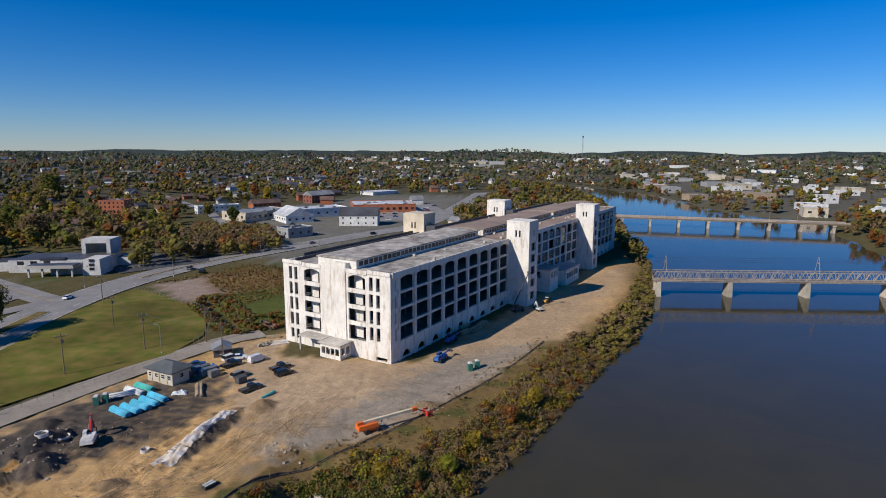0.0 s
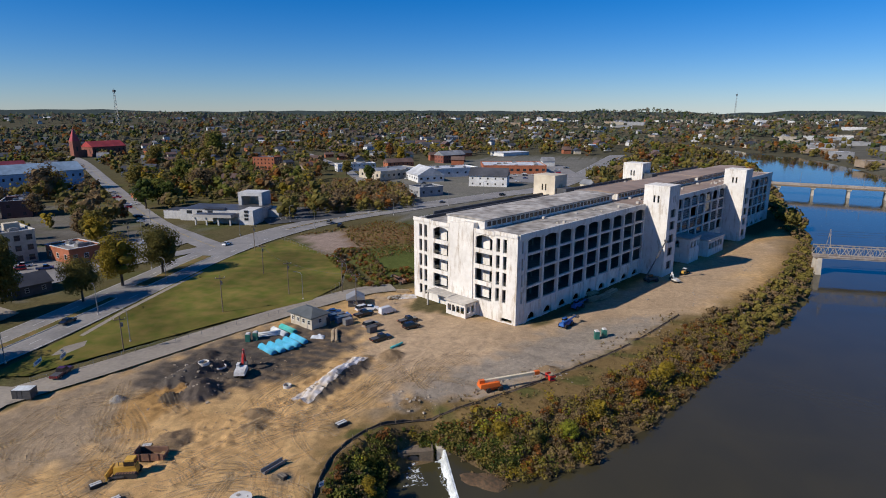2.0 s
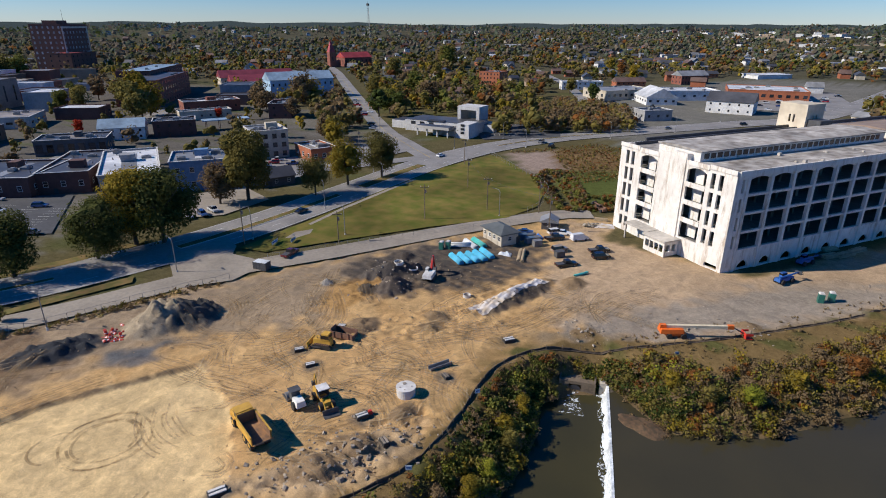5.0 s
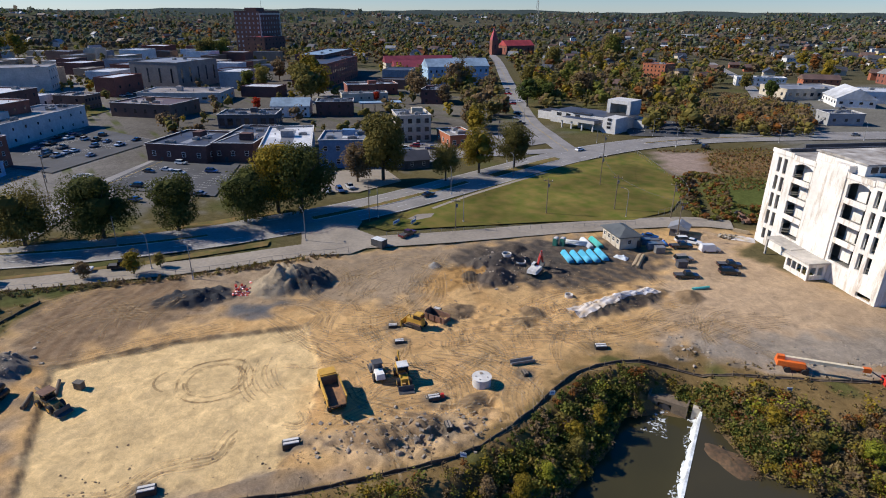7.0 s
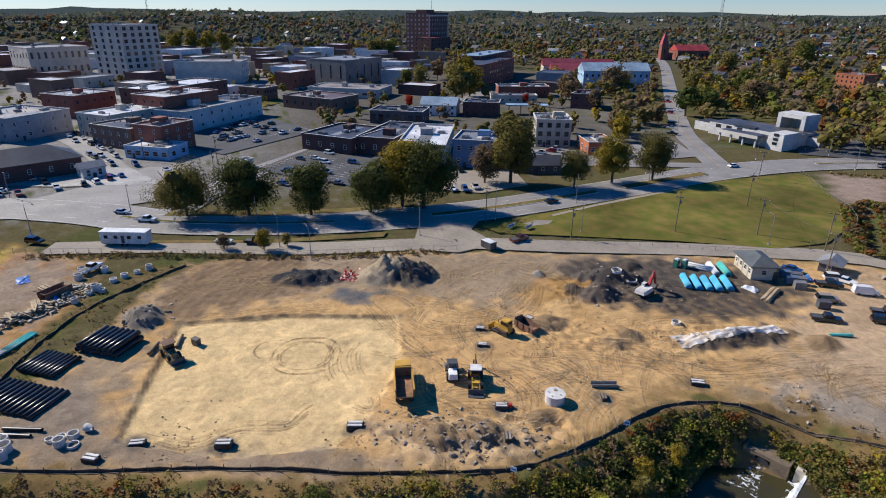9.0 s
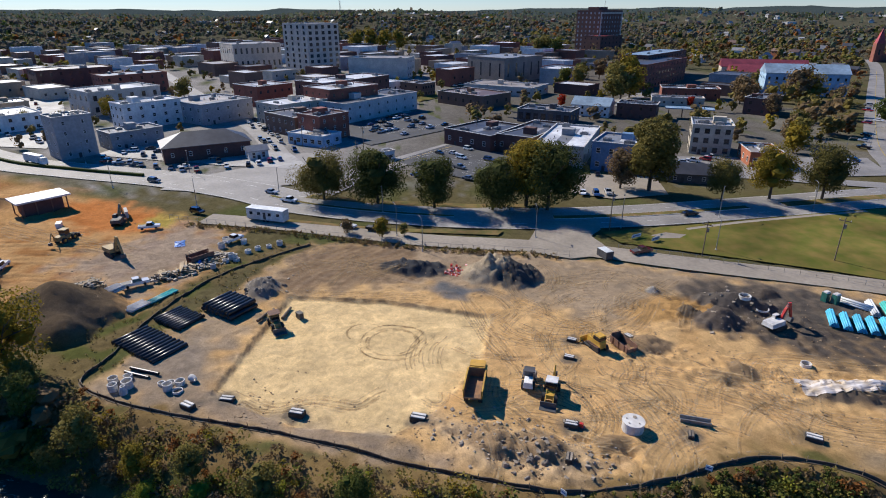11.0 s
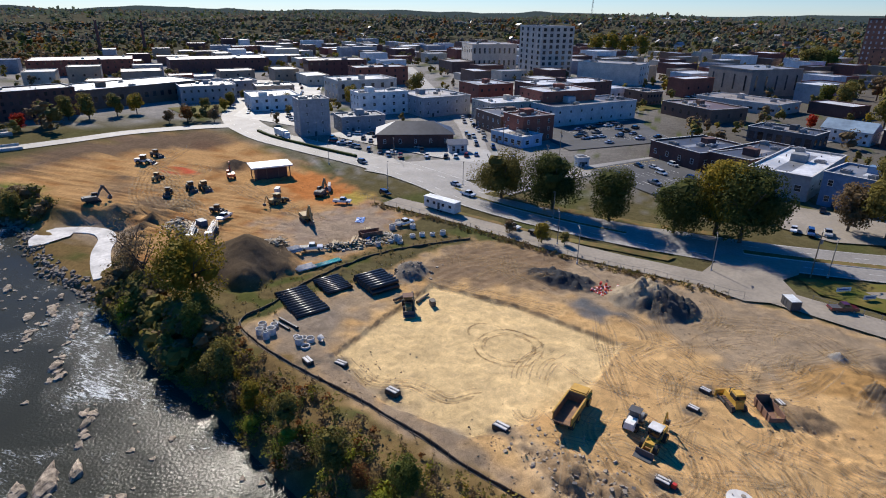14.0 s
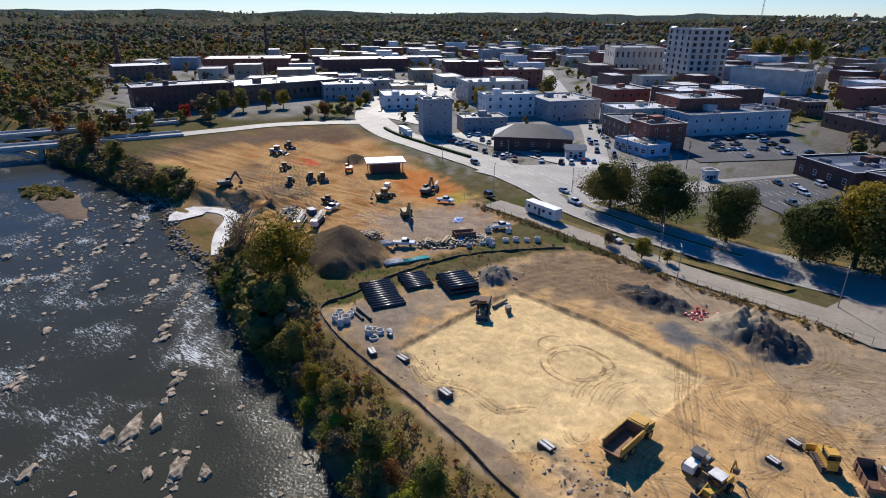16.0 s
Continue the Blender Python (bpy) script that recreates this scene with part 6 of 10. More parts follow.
def modern_church():
    """White modernist church: low wings, a dark porch roof and a square open tower."""
    ob = thing("modern_church", "white modernist church with low wings and an open square tower", "church", pose(-231, 243, 0, 0, 0, 11))
    wings = [(0, 44, 6, 26, 0, 6.0, "off_white"), (22, 40, 0, 8, 0, 4.4, "off_white"), (30, 50, 20, 32, 0, 4.4, "off_white"), (-12, 4, 10, 22, 0, 4.4, "off_white")]
    for a, b, c, d, e, f, w in wings:
        wing = part("wing", Shape().box(a, b, c, d, e, f), WALLS[w], ob, "white rendered wing")
        part("wing_roof", Shape().box(a + 0.4, b - 0.4, c + 0.4, d - 0.4, f, f + 0.25), ROOFS["dark"], wing)
    part("porch_roof", Shape().box(14, 36, -7, 1, 4.2, 5.6, taper=0.8), ROOFS["dark"], ob, "dark overhanging porch roof")
    for x in (15.5, 21.5, 28, 34.5):
        part("porch_post", Shape().box(x - 0.35, x + 0.35, -6, -5.3, 0, 4.2), WALLS["off_white"], ob)
    part("tower", Shape().box(26, 28, 22, 34, 5.5, 13.5).box(38, 40, 22, 34, 5.5, 13.5).box(28, 38, 22, 34, 11.5, 13.5).box(28, 38, 32, 34, 5.5, 11.5), WALLS["off_white"], ob, "square white open tower")
    part("curved_wall", Shape().box(38, 46, -3, 10, 0, 7.6, taper=0.4), WALLS["off_white"], ob)
    for x in (4, 10, 16):
        part("window", Shape().box(x, x + 3, 5.94, 6.0, 3.8, 5.6), M["glass"], ob)
    for z in (2.5, 4.5, 6.5):
        part("window", Shape().box(41, 43, -3.04, -2.6, z, z + 1.2), M["glass"], ob)
    part("awning_fin", Shape().box(14, 26, 5.5, 8, 6.3, 6.8), M["frame_dark"], ob)
    part("awning_fin", Shape().box(15, 25, 8.2, 9.5, 6.27, 6.9), M["frame_dark"], ob)


modern_church()


def canopy_roof(name, label, x, y, yaw, w, d, h, material):
    ob = thing(name, label, "canopy", pose(x, y, ground_z(x, y), 0, 0, yaw))
    part("roof", Shape().box(-w / 2, w / 2, -d / 2, d / 2, h, h + 0.5), material, ob)
    for a in (-0.42, -0.14, 0.14, 0.42):
        for b in (-0.4, 0.4):
            part("post", Shape().box(a * w - 0.15, a * w + 0.15, b * d - 0.15, b * d + 0.15, -0.3, h), M["rust"], ob)
    return ob


canopy_roof("canopy_shelter", "pale blue flat canopy over a forecourt", -313, 182, 68, 26, 8, 5.5, ROOFS["blue_grey"])
pav = canopy_roof("pavilion", "shed with a white flat roof over brown board walls", -161.5, -90, 138, 15, 9.5, 4.4, ROOFS["white"])
part("wall", Shape().box(-5.4, 5.4, -3.2, 3.2, -0.3, 4.3), WALLS["dark_brick"], pav, "dark brown board wall")


def chimney(x, y, h, base=2.4):
    ob = thing("chimney", "tall tapered brick mill chimney", "chimney", pose(x, y, ground_z(x, y)), "mill chimneys")
    part("shaft", Shape().rod((0, 0, 0), (0, 0, h), base, base * 0.6, 14), WALLS["dark_brick"], ob)
    part("cap", Shape().rod((0, 0, h), (0, 0, h + 1.2), base * 0.75, base * 0.75, 14), WALLS["dark_brick"], ob)


chimney(-301, -547, 36)
chimney(-548, -627, 42)
chimney(-622, -632, 40)


def lattice_mast(x, y, h, w, label):
    z = ground_z(x, y)
    ob = thing("radio_mast", label, "mast", pose(x, y, z))
    s = Shape()
    for k in range(3):
        a = k * math.tau / 3
        c = (math.cos(a), math.sin(a))
        n = (math.cos(a + math.tau / 3), math.sin(a + math.tau / 3))
        s.rod((c[0] * w, c[1] * w, 0), (c[0] * w * 0.3, c[1] * w * 0.3, h), 0.35, 0.25, 5)
        for j in range(10):
            r0, r1 = w * (1 - 0.07 * j), w * (1 - 0.07 * (j + 1))
            s.rod((c[0] * r0, c[1] * r0, h * j / 10), (n[0] * r1, n[1] * r1, h * (j + 1) / 10), 0.2, 0.2, 4)
    part("lattice", s, M["steel_grey"], ob)
    part("antennas", Shape().box(-2.5, 2.5, -2.5, 2.5, h * 0.94, h).rod((0, 0, h), (0, 0, h * 1.05), 0.3), M["machine_grey"], ob)


lattice_mast(-1180, 1112, 92, 5.5, "steel lattice radio mast on a wooded hill")
lattice_mast(-2300, -260, 90, 4, "thin steel radio mast on the far hills")
lattice_mast(380, 2600, 110, 4, "thin steel radio mast beyond the river")


# ---- trees ----
def leaf_cloud(seed, height, spread, count, size, low=0.25, lumps=9, toss=0.5):
    """Quads of a crown: leaf clumps on and in several uneven lumps, turned every way. Gives points and quads as arrays."""
    rng = np.random.RandomState(seed)
    cz = rng.uniform(low + 0.12, 0.88, lumps)
    rad = (1 - np.abs(cz - 0.55) * 1.5).clip(0.15, 1) * spread * 0.62
    a = rng.uniform(0, math.tau, lumps)
    centre = np.stack([np.cos(a) * rad * rng.uniform(0.4, 1, lumps), np.sin(a) * rad * rng.uniform(0.4, 1, lumps), cz * height], 1)
    lump_r = rng.uniform(0.26, 0.46, lumps) * spread
    k = rng.randint(0, lumps, count)
    d = rng.normal(size=(count, 3))
    d /= np.linalg.norm(d, axis=1)[:, None]
    p = centre[k] + d * (lump_r[k] * rng.uniform(0.55, 1.08, count) ** 0.6)[:, None] * (1, 1, 0.8)
    n = d + rng.normal(size=(count, 3)) * toss + (0, 0, 0.35)
    n /= np.linalg.norm(n, axis=1)[:, None]
    u = np.cross(n, rng.normal(size=(count, 3)))
    u /= np.linalg.norm(u, axis=1)[:, None]
    v = np.cross(n, u)
    s = (size * rng.uniform(0.6, 1.4, count))[:, None]
    sk = rng.uniform(0.5, 1.0, (count, 1))
    quad = np.stack([p - u * s - v * s * sk, p + u * s * 0.8 - v * s * 0.7, p + u * s + v * s * sk, p - u * s * 0.7 + v * s * 0.9], 1)
    return quad.reshape(-1, 3)


def crown_cores(seed, height, spread, lumps, low=0.08, seg=6):
    """The dense insides of a crown: uneven faceted lumps, closed at the top."""
    rng, out = np.random.RandomState(seed), []
    for i in range(lumps):
        cz = rng.uniform(low + 0.2, 0.82) if i else 0.6
        rad = (1 - abs(cz - 0.55) * 1.5) * spread * 0.55 * (i > 0)
        a, r = rng.uniform(0, math.tau), rng.uniform(0.26, 0.38) * spread * (1.3 if not i else 1)
        c = np.array((math.cos(a) * rad, math.sin(a) * rad, cz * height))
        rings = []
        for lat in (-0.8, 0.15, 0.95):
            th = np.arange(seg) * math.tau / seg + a + lat
            k = r * rng.uniform(0.75, 1.15, seg)
            rings.append(c + np.stack([np.cos(th) * math.cos(lat) * k, np.sin(th) * math.cos(lat) * k, math.sin(lat) * k * 0.9], 1))
        for lo, hi in zip(rings, rings[1:]):
            for j in range(seg):
                out += [lo[j], lo[(j + 1) % seg], hi[(j + 1) % seg], hi[j]]
        top = rings[-1]
        for j in range(0, seg - 2, 2):
            out += [top[0], top[j + 1], top[j + 2], top[(j + 3) % seg]]
    return np.array(out)


def cloud_mesh(name, pts, material):
    me = bpy.data.meshes.new(name)
    n = len(pts)
    me.vertices.add(n)
    me.vertices.foreach_set("co", np.asarray(pts, np.float32).ravel())
    me.loops.add(n)
    me.loops.foreach_set("vertex_index", np.arange(n, dtype=np.int32))
    me.polygons.add(n // 4)
    me.polygons.foreach_set("loop_start", np.arange(0, n, 4, dtype=np.int32))
    me.polygons.foreach_set("loop_total", np.full(n // 4, 4, np.int32))
    me.update()
    me.materials.append(material)
    return me


def limbs(seed, height, spread, r):
    s, rng = Shape(), random.Random(seed)
    top = Vector((rng.uniform(-0.3, 0.3), rng.uniform(-0.3, 0.3), height * 0.42))
    s.rod((0, 0, -0.6), top, r, r * 0.65, 8)
    for i in range(7):
        a = i * 2.4 + rng.uniform(-0.4, 0.4)
        e = top + Vector((math.cos(a) * spread * 0.6, math.sin(a) * spread * 0.6, height * rng.uniform(0.12, 0.42)))
        b = top * rng.uniform(0.65, 1)
        s.rod(b, e, r * 0.42, r * 0.12, 6)
        for k in (0.5, 0.8):
            f = b.lerp(e, k)
            s.rod(f, f + Vector((rng.uniform(-1, 1), rng.uniform(-1, 1), rng.uniform(0.3, 1))) * spread * 0.28, r * 0.16, r * 0.04, 5)
    return s


TREE_MESH = {}


def tree(x, y, h, leaf, label, spread=0.42, dense=1.0, seed=0, group="", name="tree", low=0.2):
    """A tree of height h: tapered trunk with limbs and a crown of leaf clumps. Alike trees share their meshes."""
    fine = dense >= 0.8
    key = (leaf, fine, seed % 4, name, round(dense, 1), low, round(spread, 1))
    if key not in TREE_MESH:
        H = 16.0
        TREE_MESH[key] = (limbs(seed, H, H * spread, 0.45).mesh("trunk", M["bark"]),
                          cloud_mesh("crown", np.concatenate([leaf_cloud(seed + 50, H, H * spread * 1.05, int((7200 if dense >= 1.2 else 3400) * dense), 0.165 if dense >= 1.2 else 0.22 if fine else 0.17 if dense < 0.4 else 0.34, low, 22 if fine else 12)] +
                                                            ([crown_cores(seed + 50, H, H * spread * 0.72, 14, low)] if dense >= 0.5 else [])), LEAF[leaf]))
    t, c = TREE_MESH[key]
    z = ground_z(x, y) if z_hint is None else z_hint
    k = h / 16.0
    ob = thing(name, label, "tree", Matrix.Translation((x, y, z)) @ Matrix.Rotation(seed * 2.1, 4, "Z") @ Matrix.Diagonal((k, k, k, 1)), group)
    part("trunk", t, None, ob)
    part("crown", c, None, ob)
    return ob


z_hint = None
LEAF["lime"] = leaf_mat("lime_leaves", (0.15, 0.18, 0.022), (0.36, 0.34, 0.04))
LEAF["straw"] = leaf_mat("dry_grass_blades", (0.17, 0.12, 0.055), (0.34, 0.25, 0.11))
# the avenue row
for x, y, h, leaf, d, sp in ((-168, -3, 17, "olive", 1.3, 0.56), (-163, 15, 19, "green", 1.3, 0.52), (-158, 33, 17, "green", 1.2, 0.44), (-155, 51, 17, "green", 1.3, 0.56), (-158, 62, 23, "yellow", 1.1, 0.40), (-154, 68, 22, "green", 1.3, 0.46),
                         (-173, 107, 26, "olive", 1.4, 0.36), (-160, 126, 14, "olive", 1.0, 0.46), (-162, 143, 18, "yellow", 1.0, 0.40), (-161, 160, 18, "olive", 1.1, 0.42), (-176, 98, 15, "brown", 0.9, 0.4)):
    tree(x, y, h, {"green": "shade_green", "olive": "shade_olive"}.get(leaf, leaf), {"olive": "tall broad tree in olive autumn leaf by the avenue", "green": "broad dark green tree by the avenue", "yellow": "tree turning yellow by the avenue", "brown": "thinly leaved brown tree by the avenue"}[leaf], sp * 1.25, d * 1.3, int(abs(x) + y), "avenue trees", low=0.14)
for x, y, h, leaf in ((-133, 18, 6.5, "yellow"), (-137, 8, 5, "brown"), (-134, 24, 4, "olive")):
    tree(x, y, h, leaf, "small bushy roadside tree", 0.5, 0.8, int(-x), "roadside saplings", "sapling", 0.1)
# the river bank by the rapids
for x, y, h, leaf, label in ((-71, -42, 17, "yellow", "tall tree in yellowing leaf on the river bank"), (-64, -55, 7, "lime", "low lime-yellow tree leaning over the rapids"), (-66, -36, 7, "olive", "olive leafy tree on the river bank"), (-76, -64, 13, "brown", "almost bare brown tree on the bank"),
                             (-80, -70, 14, "brown", "almost bare brown tree on the bank"), (-73, -58, 15, "brown", "almost bare brown tree on the bank"), (-60, -33, 8, "green", "low green bank tree"), (-54, -22, 9, "olive", "olive tree on the overgrown bank"), (-50, -12, 6.5, "yellow", "green tree on the overgrown bank"), (-47, -3, 7, "olive", "dark tree on the overgrown bank"),
                             (-42, 8, 8, "olive", "olive tree on the overgrown bank"), (-40, 20, 7, "green", "green tree on the overgrown bank"), (-34, 32, 4.5, "green", "dark tree on the overgrown bank"), (-33.5, 44, 4.5, "olive", "olive tree on the overgrown bank"), (-33.5, 52, 4.5, "yellow", "yellowing tree on the overgrown bank"), (-34.5, 64, 4.5, "olive", "olive tree on the overgrown bank"), (-37.5, 72, 4.5, "yellow", "yellowing tree on the overgrown bank"),
                             (-100, -150, 13, "brown", "bare brown bank tree"), (-104, -166, 12, "brown", "bare brown bank tree"), (-101, -142, 10, "olive", "olive tree on the overgrown bank"), (-108, -186, 13, "olive", "olive tree on the overgrown bank"), (-112, -214, 14, "rust", "rusty tree on the overgrown bank")):
    tree(x, y, h, leaf, label, 0.56 if h == 17 else 0.42, 0.2 if label.startswith(("almost", "bare")) else 1.2 if h == 17 else 0.9, int(abs(x) * 3 + abs(y)), "river bank trees", low=0.08)
for x, y, h, leaf in ((-44, -1, 4.5, "lime"), (-46, -9, 4, "lime"), (-40, 13, 4, "rust"), (-38, 17, 4.5, "lime"), (-37, 26, 4, "yellow"), (-34, 36, 4, "rust"), (-34.5, 40, 3.5, "lime"), (-33, 49, 3.5, "yellow"), (-34, 57, 4, "lime"), (-37, 66, 3.5, "yellow"), (-20, 91, 4, "yellow"), (-8, 96, 4.5, "lime"), (-3, 106, 4, "yellow"), (4, 116, 5, "rust"), (-14, 92, 3.5, "olive"), (10, 128, 5, "yellow"), (-50, -16, 5, "brown"), (-53, -26, 5, "olive"), (-42, 2, 5, "brown"), (-35, 47, 4, "brown")):
    tree(x, y, h, leaf, {"lime": "small bank tree in bright lime-yellow leaf", "rust": "small rusty bank tree in autumn leaf", "yellow": "small bank tree turning yellow", "olive": "small olive bank tree in leaf", "brown": "small bare twiggy brown bank tree"}[leaf], 0.55, 0.5 if leaf == "brown" else 0.9, int(abs(x) * 5 + abs(y)), "river bank trees", low=0.06)


def scatter(n, seed, box, keep, gap):
    """Random places in a box that keep() allows."""
    rng = np.random.RandomState(seed)
    x, y = rng.uniform(box[0], box[1], n), rng.uniform(box[2], box[3], n)
    ok = keep(x, y)
    return x[ok], y[ok], rng


NO_TREES = [np.array(l)[::3] for l in (AVENUE, NORTH_STREET, SECOND_STREET, THIRD_STREET, CROSS_STREET, EAST_STREET)]


def clear_of_roads(x, y, d):
    r = np.ones(x.shape, bool)
    for l in NO_TREES:
        r &= away(list(l), x, y) > d
    return r


def clear_of_blocks(x, y, d):
    r = np.ones(x.shape, bool)
    for bx, by, br in FOOTPRINTS:
        r &= np.hypot(x - bx, y - by) > br + d
    return r


bpy.context.view_layer.update()
FOOTPRINTS = []
for ob in list(scene.objects):
    if ob.get("category") in ("building", "church") and ob.parent is None and ob.name != "mill":
        pts = [ob.matrix_world @ Vector(c) for ch in ob.children if ch.name.startswith(("wall", "wing", "shaft")) for c in ch.bound_box]
        if pts:
            xs, ys = [p.x for p in pts], [p.y for p in pts]
            cx, cy = (min(xs) + max(xs)) / 2, (min(ys) + max(ys)) / 2
            FOOTPRINTS.append((cx, cy, 0.42 * math.hypot(max(xs) - min(xs), max(ys) - min(ys))))


def grove(name, n, seed, box, keep, leaf, label, h, count, size, spread=0.42, toss=0.4, cores=0, seg=6):
    """Woods, nobody could count their trees: one object of many joined crowns and stems."""
    x, y, rng = scatter(n, seed, box, keep, 0)
    z = height(x, y)
    forms = [leaf_cloud(seed + i, 1.0, spread, count, size / h[1], 0.08, 7, toss) for i in range(5)]
    if cores:
        forms = [np.concatenate([f, crown_cores(seed + i, 1.0, spread, cores, 0.02, seg)]) for i, f in enumerate(forms)]
    out = []
    for i, (a, b, c) in enumerate(zip(x, y, z)):
        t = forms[i % 5]
        s = rng.uniform(*h)
        th = rng.uniform(0, math.tau)
        co, si = math.cos(th), math.sin(th)
        w = rng.uniform(0.85, 1.25)
        out.append(np.stack([(t[:, 0] * co - t[:, 1] * si) * s * w + a, (t[:, 0] * si + t[:, 1] * co) * s * w + b, t[:, 2] * s + c - 0.05 * s], 1))
    if not out:
        return None
    ob = new(name, cloud_mesh(name, np.concatenate(out), LEAF[leaf]))
    return tagged(ob, label, "woods", kind="stuff")


def dry(x, y, d):
    return (~inside(RIVER, x, y)) & (away(NEAR_SHORE, x, y) > d) & (away(FAR_SHORE, x, y) > d)


STORES = [(-230, 380), (-150, 290), (-40, 440), (10, 800), (-160, 800), (-300, 540)]
RIVERSIDE = [(255, 560), (420, 480), (640, 900), (430, 1400), (235, 1150)]


# ---- houses and sheds too far to tell apart by name ----
def spread_blocks():
    rng = random.Random(77)
    used = FOOTPRINTS

    def free(x, y, r):
        return all(math.hypot(x - a, y - b) > r + c for a, b, c in used)

    kinds = ["red_brick", "dark_brick", "brown_brick", "tan_brick", "white_paint", "grey_paint", "cream"]
    roofs = ["white", "grey", "dark", "tan", "white", "white"]
    made = 0
    for _ in range(2600):
        x, y = rng.uniform(-1000, -300), rng.uniform(-640, 300)
        if not inside(DOWNTOWN, np.array([x]), np.array([y]))[0]:
            continue
        w, d = rng.uniform(14, 34), rng.uniform(14, 34)
        r = 0.5 * max(w, d)
        if not free(x, y, r) or not clear_of_roads(np.array([x]), np.array([y]), r + 4)[0]:
            continue
        used.append((x, y, r))
        yaw = radians(137 + rng.uniform(-4, 4))
        ax = np.array((math.cos(yaw), math.sin(yaw)))
        up = np.array((-ax[1], ax[0]))
        c = np.array((x, y)) - ax * w / 2 - up * d / 2
        wl_, rf = rng.choice(kinds), rng.choice(roofs)
        h = rng.uniform(5, 13)
        near = math.hypot(x, y) < 440
        block("town_building", f"{wl_.replace('_', ' ')} town building with a {rf} flat roof", c, c + ax * w, d, h, wl_, rf, 2 if h > 7 and near else 1, 5 if near else (3 if math.hypot(x, y) < 560 else 0), (1.5, 1.7), "flat", 2 if near else 0, units=2 if near else 0)
        made += 1
        if made >= 175:
            break
    made = 0
    for _ in range(6000):
        x, y = rng.uniform(-900, 60), rng.uniform(200, 1250)
        if math.hypot(x, y) < 430 or not mid_free(x, y) or not free(x, y, 11) or not clear_of_roads(np.array([x]), np.array([y]), 12)[0]:
            continue
        used.append((x, y, 9))
        w, d = rng.uniform(9, 15), rng.uniform(8, 11)
        yaw = radians(rng.choice((45, 60, 30)) + rng.uniform(-12, 12))
        ax = np.array((math.cos(yaw), math.sin(yaw)))
        wl_, rf = rng.choice(["white_paint", "white_paint", "cream", "grey_paint", "orange_brick", "tan_brick"]), rng.choice(["grey", "dark", "brown", "dark"])
        c = np.array((x, y)) - ax * w / 2
        block("house", f"{wl_.replace('_', ' ')} house with a {rf} pitched roof among trees", c, c + ax * w, d, rng.uniform(4, 6.5), wl_, rf, 1, 3, (1.2, 1.4), "gable", 0, category="house", plain=True)
        made += 1
        if made >= 130:
            break
    made = 0
    for _ in range(4000):
        pick = rng.random()
        if pick < 0.55:
            x, y = rng.uniform(250, 600), rng.uniform(520, 1350)
            ok = inside(RIVERSIDE, np.array([x]), np.array([y]))[0]
        else:
            x, y = rng.uniform(-500, 500), rng.uniform(1100, 2300)
            ok = dry(np.array([x]), np.array([y]), 20)[0]
        if not ok or not free(x, y, 24):
            continue
        used.append((x, y, 24))
        w, d = rng.uniform(18, 48), rng.uniform(14, 28)
        wl_, rf = rng.choice(["white_paint", "white_paint", "cream", "tan_brick", "grey_paint"]), rng.choice(["white", "white", "grey", "tan"])
        block("far_store", f"{wl_.replace('_', ' ')} low commercial shed with a {rf} roof", (x - w / 2, y), (x + w / 2, y + rng.uniform(-6, 6)), d, rng.uniform(5, 9), wl_, rf, 1, 2 if math.hypot(x, y) < 1000 else 0, (3, 2), "flat", 0, units=1)
        made += 1
        if made >= 75:
            break


def mid_free(x, y):
    a, b = np.array([x]), np.array([y])
    return bool(dry(a, b, 20)[0] and not inside(DOWNTOWN, a, b)[0] and not inside(STORES, a, b)[0])


spread_blocks()


